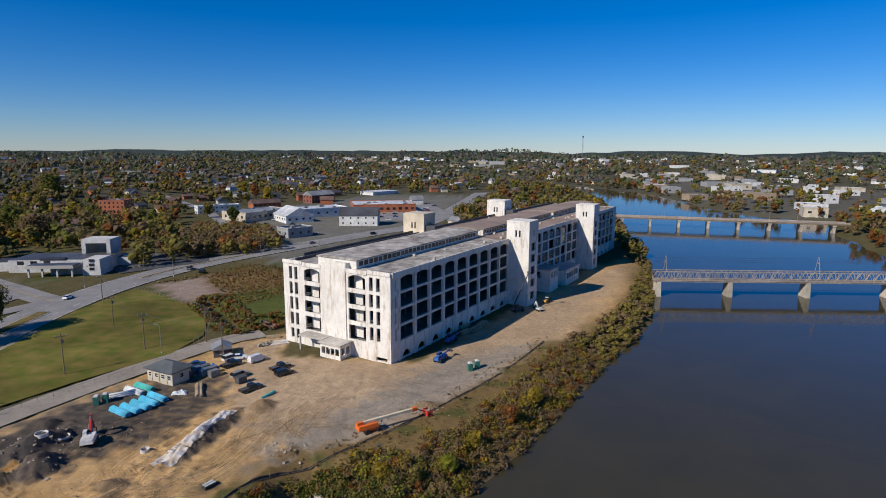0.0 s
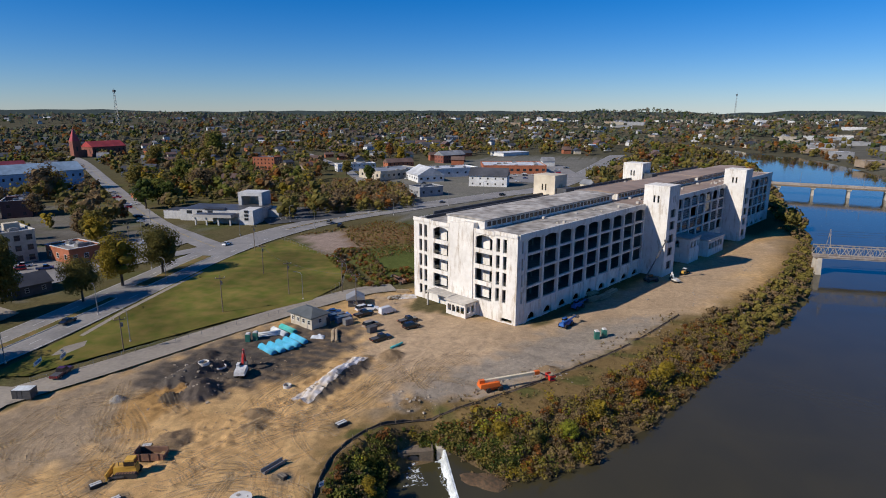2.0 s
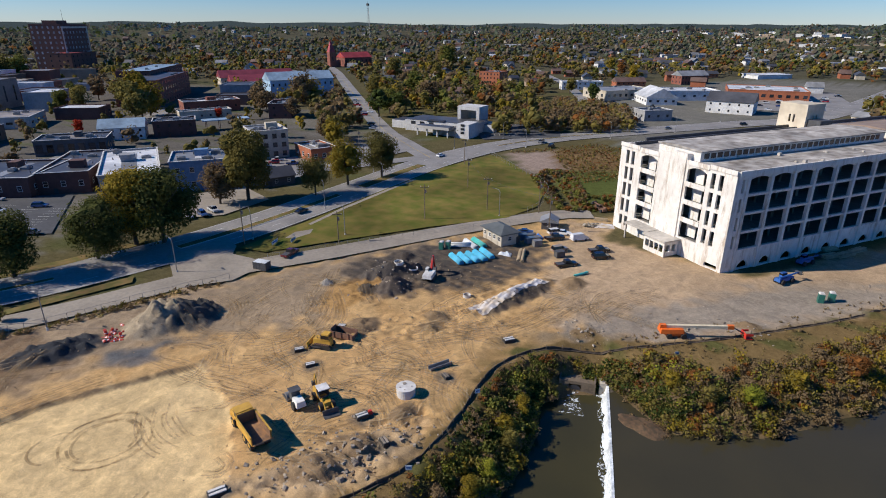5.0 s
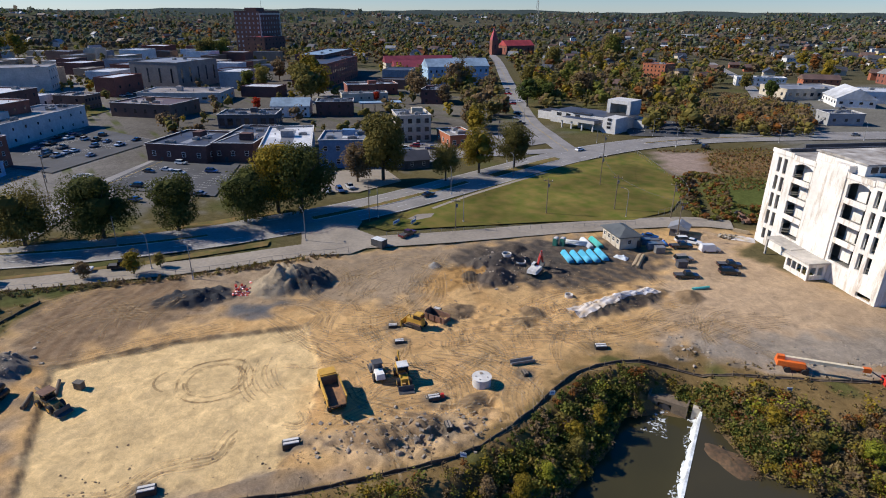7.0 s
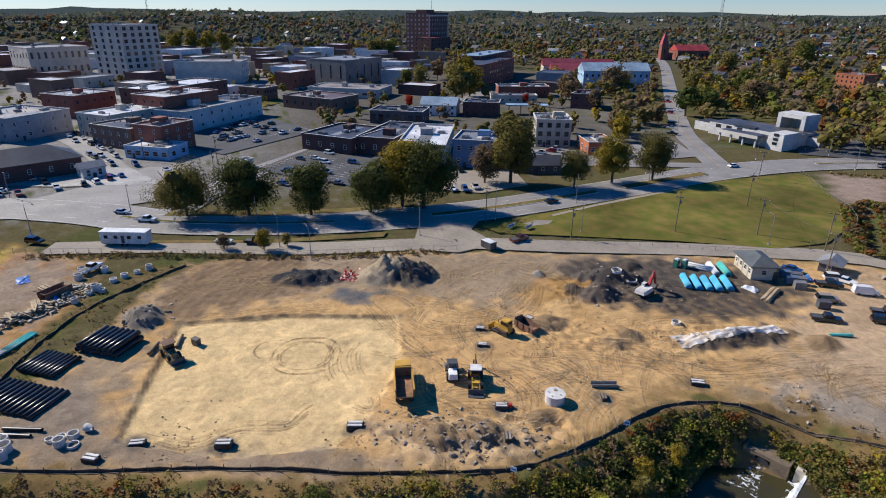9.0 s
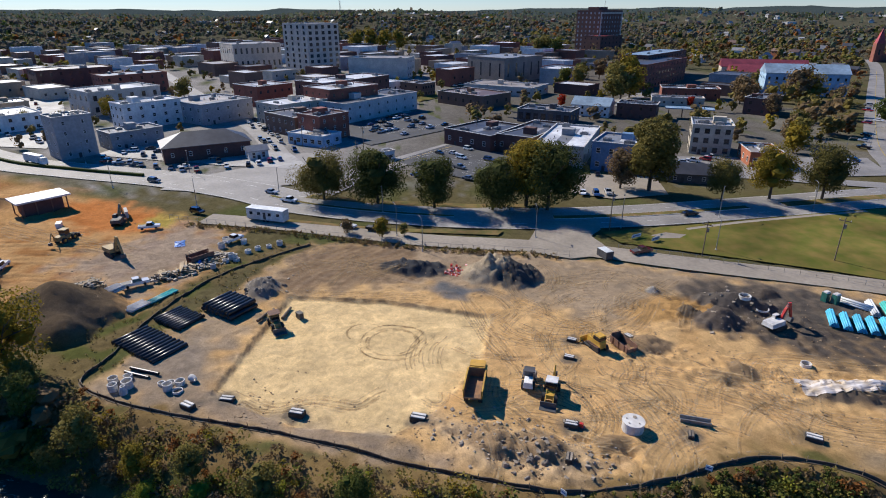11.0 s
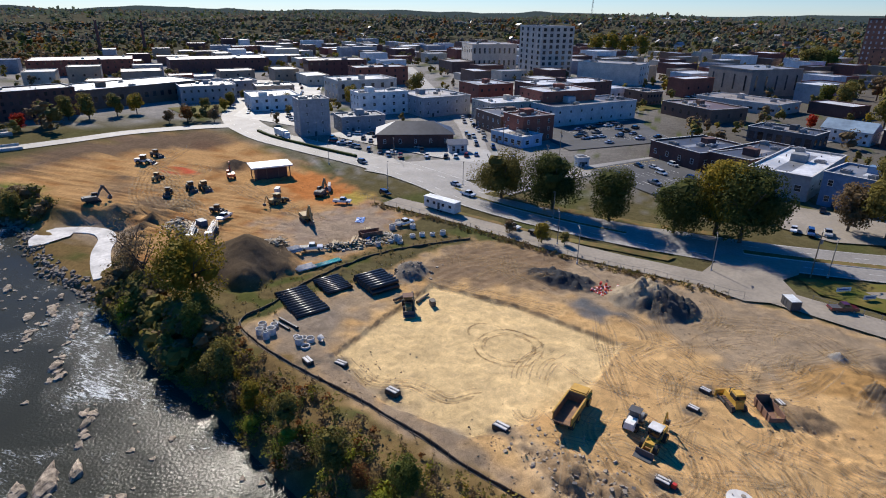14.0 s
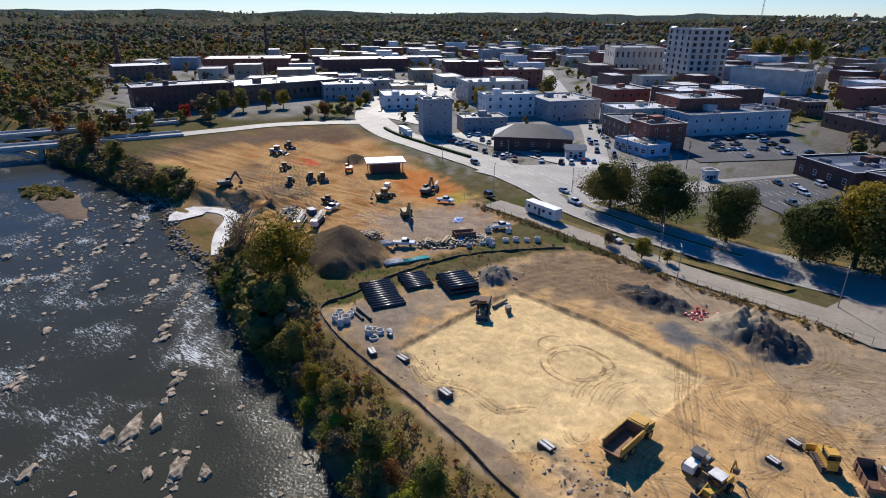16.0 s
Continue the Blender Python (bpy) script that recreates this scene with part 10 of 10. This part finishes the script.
def crumpled(name, label, x, y, w, d, h, yaw, material, seed, category="tarpaulin"):
    """A sheet thrown over things: a fine grid with folds and lumps."""
    n = 16
    s, rng = Shape(), np.random.RandomState(seed)
    ph = rng.uniform(0, 6, 6)
    m = Matrix.Rotation(radians(yaw), 4, "Z")
    for i in range(n + 1):
        for j in range(n + 1):
            u, v = i / n * 2 - 1, j / n * 2 - 1
            px, py, _ = m @ Vector((u * w / 2, v * d / 2, 0))
            edge = max(abs(u), abs(v))
            z = h * (1 - edge ** 2) * (0.7 + 0.3 * math.sin(5 * u + ph[0]) * math.cos(4 * v + ph[1])) + 0.12 * math.sin(9 * u + 7 * v + ph[2]) * (1 - edge) + rng.uniform(-0.03, 0.06)
            s.v.append((px + x + rng.uniform(-0.1, 0.1), py + y + rng.uniform(-0.1, 0.1), ground_z(x + px, y + py) + 0.08 + max(z, 0)))
    s.f += [(i * (n + 1) + j, (i + 1) * (n + 1) + j, (i + 1) * (n + 1) + j + 1, i * (n + 1) + j + 1) for i in range(n) for j in range(n)]
    return solid(name, s, material, label, category)


crumpled("plastic_sheeting", "dusty white plastic sheeting over a long spoil heap", -61.2, 97.0, 4.6, 12, 0.25, -6, M["tarp_white"], 1, "sheeting")
crumpled("plastic_sheeting", "dusty white plastic sheeting over a long spoil heap", -60.0, 108.5, 4.2, 12, 0.25, -6, M["tarp_white"], 2, "sheeting")
crumpled("tarpaulin", "bright blue tarpaulin over stacked goods", -117, -26, 4.5, 2.4, 1.2, 40, M["tarp_blue"], 3)
crumpled("tarpaulin", "bright blue tarpaulin lying on soil", -131, -36, 4.0, 2.6, 0.5, 20, M["tarp_blue"], 4)
crumpled("tarpaulin", "blue tarpaulin at the end of the crate row", -76, 140, 2.5, 1.6, 1.3, 30, M["tarp_blue"], 5)
crumpled("debris_sheet", "pale heap of sheeting beside the mill", -66, 162, 6, 4, 0.8, 30, M["tarp_white"], 6, "sheeting")
crumpled("wrapped_pallet", "wrapped pale goods on the pipe yard", -76, 123, 3.5, 2, 0.9, 20, M["white_wrap"], 7, "goods")


def barrels():
    rng = random.Random(12)
    for i in range(20):
        x, y = -110.5 + rng.gauss(0, 1.6), 36.5 + rng.gauss(0, 1.4)
        ob = thing("traffic_barrel", "red and white traffic barrel thrown on a pile", "barrel", pose(x, y, ground_z(x, y), rng.choice((0, 90, 90)), 0, rng.uniform(0, 360)), "traffic barrels")
        part("drum", Shape().rod((0, 0, 0), (0, 0, 1.0), 0.32, 0.25, 10), M["plastic_red"], ob)
        part("stripe", Shape().rod((0, 0, 0.3), (0, 0, 0.48), 0.32, 0.30, 10), M["white_wrap"], ob, "white stripe")


barrels()


def clods():
    """Stones, clods and broken concrete strewn over the works."""
    rng = np.random.RandomState(15)
    for name, n, size, places, material, label in (
            ("rubble_strewn", 620, (0.05, 0.3), [(-52, 41, 5), (-50, 48, 4), (-46, 53, 3), (-54, 36, 4), (-103, -8, 5), (-99, -11, 4), (-85, 90, 6), (-92, 96, 5), (-16, 122, 5), (8, 160, 8), (25, 190, 9), (45, 232, 10), (-40, 99, 4), (-26, 112, 3)], "rubble", "strewn grey rubble and broken concrete"),
            ("earth_clods", 2600, (0.04, 0.15), [(-76, 70, 6), (-66, 82, 6), (-62, 100, 8), (-54, 90, 7), (-58, 60, 12), (-70, 50, 14), (-52, 30, 6), (-60, 4, 6), (-100, 60, 14), (-112, 20, 9), (-104, 44, 7), (-80, 100, 10), (-40, 108, 9), (-50, 45, 6), (-130, -80, 25), (-150, -110, 25), (-110, -45, 12)], "clod", "small clods and stones on bare soil")):
        s = Shape()
        for _ in range(n):
            cx, cy, sp = places[rng.randint(len(places))]
            x, y = cx + rng.normal() * sp * 0.7, cy + rng.normal() * sp * 0.7
            r = rng.uniform(*size) ** 1.0 * (0.5 + rng.uniform())
            z = ground_z(x, y)
            turn = Matrix.Rotation(rng.uniform(0, 6), 3, "Z") @ Matrix.Rotation(rng.normal() * 0.4, 3, "X")
            pts = [turn @ Vector((a * r * rng.uniform(0.6, 1.1), b * r * rng.uniform(0.5, 0.9), c * r * rng.uniform(0.3, 0.6))) for c in (-1, 1) for a, b in ((-1, -1), (1, -1), (1, 1), (-1, 1))]
            s.add([(x + p.x, y + p.y, z + p.z + 0.1 * r) for p in pts], [(3, 2, 1, 0), (4, 5, 6, 7), (0, 1, 5, 4), (1, 2, 6, 5), (2, 3, 7, 6), (3, 0, 4, 7)])
        solid(name, s, M[material], label, "stones", kind="stuff")


M["clod"] = mat("dry_clods", (0.36, 0.25, 0.14), (0.22, 0.155, 0.09), 1.0, 0.95)


clods()


# ---- rocks in the rapids ----
def rock(seed, n1=11, n2=3):
    """A broken slab: a jagged outline, steep sides and an uneven, tilted top."""
    rng = np.random.RandomState(seed)
    s = Shape()
    lon = np.sort(np.arange(n1) * math.tau / n1 + rng.uniform(-0.2, 0.2, n1))
    out = rng.uniform(0.6, 1.12, n1)
    tilt = rng.uniform(-0.16, 0.16, 2)
    for k, z in ((1.12, -0.4), (1.0, 0.08), (0.82, 0.26), (0.42, 0.33)):
        for a, r in zip(lon, out * rng.uniform(0.86, 1.1, n1)):
            x, y = math.cos(a) * r * k, math.sin(a) * r * k * 0.62
            s.v.append((x, y, z + (tilt[0] * x + tilt[1] * y + rng.uniform(-0.05, 0.05)) * (z > 0)))
    s.f += [(j * n1 + i, j * n1 + (i + 1) % n1, (j + 1) * n1 + (i + 1) % n1, (j + 1) * n1 + i) for j in range(3) for i in range(n1)] + [tuple(3 * n1 + i for i in range(n1))]
    return s


rock_meshes = [rock(k).mesh("river_rock", M["rock"]) for k in range(6)]
rng = random.Random(31)
for x, y, r in ((-28, -31, 3.6), (-31, -29, 2.2), (-25, -33, 2.4), (-39, -37, 1.8), (-49, -57, 2.4), (-47, -53, 1.8), (-60, -66, 1.3), (-51, -88, 2.6), (-64, -114, 2.6), (-14, -34, 2.2), (-27, -17, 2.4), (-29, -13, 2.0), (-24, -20, 1.8), (-41, -108, 2.2), (-64, -78, 2.6), (-60, -80, 2.2), (-51, -105, 1.8), (-68, -98, 2.2),
                (-72, -112, 2.6), (-80, -122, 2.4), (-84, -132, 2.8), (-76, -128, 2.2), (-58, -124, 2.4), (-46, -128, 2.2), (-70, -140, 2.6), (-88, -146, 2.4), (-80, -152, 2.2), (-34, -76, 1.6), (-22, -60, 1.8), (-54, -72, 1.5), (-30, -96, 2.0)):
    ob = tagged(new("river_rock", rock_meshes[rng.randrange(6)]), "low brown rock breaking the river's surface", "rock", "river rocks")
    ob.matrix_world = Matrix.Translation((x, y, DOWN_LEVEL + 0.05)) @ Matrix.Rotation(radians(40) + rng.uniform(-0.5, 0.5), 4, "Z") @ Matrix.Diagonal((r * rng.uniform(0.9, 1.3), r * rng.uniform(0.7, 1.1), r * rng.uniform(0.5, 0.9), 1))


RIDGES = [(-28, -31), (-39, -37), (-49, -57), (-60, -66), (-51, -88), (-64, -114), (-27, -17), (-41, -108), (-64, -78), (-51, -105), (-72, -112), (-80, -122), (-58, -124), (-70, -140), (-88, -146), (-22, -60), (-30, -96), (-54, -72)]


def small_rocks():
    s, rg = Shape(), np.random.RandomState(8)
    forms = [rock(40 + k, 6, 4) for k in range(4)]
    for k in range(720):
        if k >= 400:
            c = RIDGES[k % len(RIDGES)]
            t = rg.normal()
            x, y = c[0] + t * 2.6 + rg.normal() * 0.5, c[1] + t * 2.2 + rg.normal() * 0.5
        elif rg.uniform() < 0.6:
            c = [(-64, -114), (-78, -128), (-86, -148), (-60, -128), (-48, -108), (-66, -84), (-92, -178), (-84, -170)][rg.randint(8)]
            x, y = c[0] + rg.normal() * 9, c[1] + rg.normal() * 9
        else:
            x, y = rg.uniform(-80, 0), rg.uniform(-180, 0)
        if not inside(RIVER, np.array([x]), np.array([y]))[0]:
            continue
        r, a = rg.uniform(0.2, 0.85) * (1.3 if k >= 400 else 1), radians(40) + rg.normal() * 0.4
        s.add(forms[rg.randint(4)].v, forms[0].f, Matrix.Translation((x, y, DOWN_LEVEL + 0.03)) @ Matrix.Rotation(a, 4, "Z") @ Matrix.Diagonal((r * 1.2, r * 1.3, r * 0.7, 1)))
    solid("rapids_stones", s, M["rock"], "many small stones showing in the rapids", "rocks", kind="stuff")


small_rocks()


def gravel_bar(x, y, z, a, b, yaw, h):
    """A low bar of gravel and dry weeds, a flat dome with an uneven edge."""
    s, n, k = Shape(), 44, 9
    for j in range(k + 1):
        for i in range(n):
            th, q = math.tau * i / n, j / k
            e = 1 + 0.10 * math.sin(3 * th + x) + 0.07 * math.sin(5 * th + y) + 0.03 * math.sin(11 * th)
            s.v.append((math.cos(th) * a * q * e, math.sin(th) * b * q * e, h * (1 - q * q) + 0.06 * math.sin(i * 1.9 + j * 2.3) * (1 - q) - 0.25 * (q > 0.99)))
    s.f += [(j * n + i, (j + 1) * n + i, (j + 1) * n + (i + 1) % n, j * n + (i + 1) % n) for j in range(k) for i in range(n)]
    solid("gravel_bar", s, M["bar"], "low brown gravel bar in the river", "gravel bar", pose(x, y, z, 0, 0, yaw), smooth=True)


M["bar"] = mat("gravel_and_weeds", (0.14, 0.08, 0.04), (0.06, 0.042, 0.022), 1.5, 0.95, 0.1, 0.2, 0.3)
gravel_bar(-78, -176, DOWN_LEVEL, 25, 7, 84, 0.8)
gravel_bar(-75, -152, DOWN_LEVEL, 9, 4, 70, 0.5)
gravel_bar(-20.6, 82.2, UP_LEVEL, 4.6, 2.5, 0, 0.45)
grove("bar_weeds", 260, 475, (-26, -15, 79, 86), lambda x, y: np.hypot((x + 20.6) / 4.2, (y - 82.2) / 2.2) < 1, "brown", "dry weeds on the gravel bar", (0.3, 0.8), 30, 0.1, 0.9, 0.9)
grove("island_scrub", 420, 470, (-88, -70, -202, -162), lambda x, y: np.hypot((x + 79) / 5.5, (y + 182) / 15) < 1, "olive", "brown scrub on a river island", (2, 4.5), 70, 0.3, 0.6, 0.4, 2)
solid("driftwood_log", Shape().rod((0, 0, 0), (9, 0, 0.6), 0.35, 0.22, 8).rod((7, 0, 0.5), (9.5, 1.6, 1.2), 0.14, 0.05, 6), M["lumber"], "bleached fallen log at the water's edge", "log", pose(-7.5, 92.6, UP_LEVEL + 0.1, 0, 0, 52))


def riprap():
    """Broken rock laid along the shore of the river walk."""
    s, rg = Shape(), np.random.RandomState(19)
    forms = [rock(60 + k, 6, 4) for k in range(3)]
    line = sweep([(-70, -70), (-76, -88), (-79, -99), (-86, -114), (-91, -124), (-99, -136), (-98, -150)], 1.0)
    for _ in range(330):
        p = line[rg.randint(len(line))] + rg.normal(size=2) * 1.3
        q = rg.uniform(0.35, 0.95)
        s.add(forms[rg.randint(3)].v, forms[0].f, Matrix.Translation((p[0], p[1], max(ground_z(*p), DOWN_LEVEL) + 0.1)) @ Matrix.Rotation(rg.uniform(0, 6), 4, "Z") @ Matrix.Diagonal((q, q * 1.2, q * 1.3, 1)))
    solid("riprap", s, M["rubble"], "broken grey rock along the river walk's shore", "rocks", kind="stuff")


riprap()


# ---- material piles of the second works ----
def debris(x, y, length, width, yaw, seed, h=1.0, n=60):
    """A long jumble of timber, blocks and scrap."""
    ob = thing("debris_heap", "jumbled heap of timber, blocks and scrap on soil", "debris", pose(x, y, 0, 0, 0, yaw), "material piles")
    rng, m = random.Random(seed), pose(x, y, 0, 0, 0, yaw)
    for nm, material, label in (("loose_timber", M["lumber"], "pale loose timber"), ("block_rubble", M["concrete"], "broken pale blocks"), ("scrap_metal", M["dusty_dark"], "dark scrap")):
        s = Shape()
        for _ in range(n // 2):
            a, b = rng.uniform(-length / 2, length / 2), rng.gauss(0, width / 4)
            p = m @ Vector((a, b, 0))
            z = ground_z(p.x, p.y) + max(0, h * (1 - abs(b) / width * 2) * rng.random())
            k = (rng.uniform(0.6, 1.8), rng.uniform(0.06, 0.16), rng.uniform(0.05, 0.12)) if nm == "loose_timber" else (rng.uniform(0.15, 0.55), rng.uniform(0.12, 0.4), rng.uniform(0.1, 0.3))
            s.box(-k[0], k[0], -k[1], k[1], -k[2], k[2], pose(a, b, z + 0.15, rng.uniform(-15, 15), rng.uniform(-12, 12), rng.uniform(0, 180)))
        tagged(part(nm, s, material, ob, label), label, kind="stuff")


debris(-113, -28, 17, 6, 138, 3, 1.2, 110)
debris(-104, -78, 11, 7, 60, 4, 1.8, 80)
debris(-101, -43, 6, 4, 20, 5, 0.8, 40)
debris(-108, -84, 8, 4, 10, 6, 1.0, 45)
debris(-122, -22, 5, 4, 80, 7, 0.8, 36)
debris(-69, 160, 5, 3, 40, 8, 0.7, 30)


def trench_box(x, y, yaw):
    ob = thing("trench_box", "rusty open steel trench box beside the material piles", "container", pose(x, y, ground_z(x, y), 0, 0, yaw))
    for y0 in (-1.4, 1.25):
        part("side_panel", Shape().box(-3, 3, y0, y0 + 0.15, 0, 2.0), M["rust"], ob)
    for x0 in (-2.6, 2.4):
        part("spreader", Shape().rod((x0, -1.25, 0.4), (x0, 1.25, 0.4), 0.1).rod((x0, -1.25, 1.6), (x0, 1.25, 1.6), 0.1), M["rust"], ob)


trench_box(-119.5, -26.5, 138)
for x, y, r, h in ((-128, -24, 0.9, 1.5), (-120, -19, 0.8, 1.6), (-119.2, -17.6, 0.8, 0.8), (-115, -22, 0.7, 1.2)):
    manhole_ring(x, y, r, h)
for kind, col, x, y, yaw in (("pickup", "white", -116, -73, 8), ("pickup", "white", -105, -36, 122), ("pickup", "white", -143, -49, 105), ("pickup", "white", -132, -22, 150)):
    car(kind, col, x, y, yaw, note="parked on the second works", group="works vehicles")
site_box(-155, -61, 30, 5, 0.8, 2.0, M["pale_concrete"], "barrier_wall", "pale concrete barrier blocks set on the clay")
site_box(-146, -76, 20, 2.6, 1.4, 1.4, M["machine_white"], "fuel_tank", "white fuel tank on orange clay")
site_box(-110, -76, 70, 3.0, 2.0, 1.8, M["crate_blue"], "steel_crate", "blue-grey steel crate by the drill rigs")
for x, y, yaw, w in ((-129, 87.2, 118, 3.6), (-126.6, 91.6, 118, 3.0)):
    ob = thing("banner", "plain white banner tied to the lawn fence", "banner", pose(x, y, 0.4, 0, 0, yaw))
    part("cloth", Shape().box(-w / 2, w / 2, -0.02, 0.02, 0.2, 1.2), M["white_wrap"], ob)
    part("printed_bar", Shape().box(-w * 0.35, w * 0.35, -0.035, 0.035, 0.55, 0.85), M["machine_blue"], ob, "blue printed bar")


# ---- painted bays of the parking lots ----
def bays(rows):
    s = Shape()
    for x, y, yaw, n, depth in rows:
        m = pose(x, y, 0.385, 0, 0, yaw)
        for i in range(n + 1):
            s.add([(i * 2.75 - 0.07, 0, 0), (i * 2.75 + 0.07, 0, 0), (i * 2.75 + 0.07, depth, 0), (i * 2.75 - 0.07, depth, 0)], [(0, 1, 2, 3)], m)
    solid("bay_lines", s, M["line"], "white painted bay lines on the parking lots", "road marking", kind="stuff")


bays([(-222, 26, 132, 8, 5), (-210, 34, 132, 9, 5), (-203, 41, 132, 9, 5), (-196, 48, 132, 7, 5), (-290, 0, 137, 9, 5), (-276, 14, 137, 10, 5), (-300, 8, 137, 9, 5), (-285, 30, 137, 6, 5), (-232, -106, 70, 12, 5), (-222, -70, 72, 12, 5), (-184, 262, 40, 6, 5), (-200, 290, 50, 6, 5)])


loader(-86.6, -0.6, 28, "dusty yellow compactor with a faded red canopy at the pad's edge", "landfill_compactor", paint="dusty_yellow", s=0.95)
solid("canopy_sheet", Shape().box(-1.1, 1.0, -1.1, 1.1, 0, 0.08), M["rust"], "faded red canopy sheet on a compactor", "canopy", pose(-86.6, -0.6, ground_z(-86.6, -0.6) + 3.13, 0, 0, 28))
site_box(-90, 3.6, 40, 1.5, 1.0, 1.3, M["dusty_dark"], "tool_chest", "dark steel tool chest on the sand pad")
for x, y, yaw, n in ((-90.5, -1.5, 200, 5.0), (-92, 0.5, 170, 4.5), (-89.5, -3.6, 160, 4.0)):
    solid("log", Shape().rod((-n / 2, 0, 0.3), (n / 2, 0, 0.36), 0.34, 0.26, 10), M["wood"], "dark felled log beside the sand pad", "log", pose(x, y, ground_z(x, y), 0, 0, yaw), "felled logs")
rammer = thing("plate_compactor", "small red plate compactor beside a drain inlet", "compactor", pose(-53.6, 52.4, ground_z(-53.6, 52.4), 0, 0, 60))
part("base_plate", Shape().box(-0.5, 0.5, -0.35, 0.35, 0, 0.15), M["machine_grey"], rammer)
part("engine", Shape().box(-0.35, 0.3, -0.3, 0.3, 0.15, 0.75, taper=0.06), M["machine_red"], rammer, "red engine housing")
part("handle", Shape().rod((-0.3, -0.25, 0.5), (-1.1, -0.25, 1.1), 0.03, n=6).rod((-0.3, 0.25, 0.5), (-1.1, 0.25, 1.1), 0.03, n=6).rod((-1.1, -0.25, 1.1), (-1.1, 0.25, 1.1), 0.03, n=6), M["machine_grey"], rammer)


def boulders():
    """Broken slabs of rock turned up at the edge of the works."""
    rg = random.Random(64)
    forms = [rock(80 + k, 9).mesh("boulder", M["rubble"]) for k in range(4)]
    for k in range(38):
        cx, cy, sp = rg.choice(((-49, 38, 2.6), (-47, 41.5, 2.4), (-46, 44, 2.0), (-50, 44, 3), (-101, -8, 3), (-104, -5, 2.5), (-18, 121, 3)))
        x, y, r = cx + rg.gauss(0, sp * 0.7), cy + rg.gauss(0, sp * 0.7), rg.uniform(0.25, 0.75)
        ob = tagged(new("boulder", forms[k % 4]), "broken grey rock slab on churned soil", "rock", "broken rocks")
        ob.matrix_world = pose(x, y, ground_z(x, y) + 0.1 * r, rg.uniform(-14, 14), rg.uniform(-14, 14), rg.uniform(0, 360)) @ Matrix.Diagonal((r, r, r * 1.5, 1))


boulders()
for x, y, yaw in ((-39.6, 46.4, 40), (-43.2, 66.8, 60), (-22.1, 99.5, 50)):
    post = thing("notice_board", "small pale notice board on a post by the silt fence", "sign", pose(x, y, ground_z(x, y), 0, 0, yaw), "notice boards")
    part("post", Shape().box(-0.05, 0.05, -0.05, 0.05, -0.3, 2.0), M["wood"], post)
    part("board", Shape().box(-0.45, 0.45, -0.09, -0.05, 1.2, 2.0), M["white_wrap"], post)
    part("printed_bar", Shape().box(-0.3, 0.3, -0.1, -0.09, 1.5, 1.7), M["machine_blue"], post, "dark printed bar")
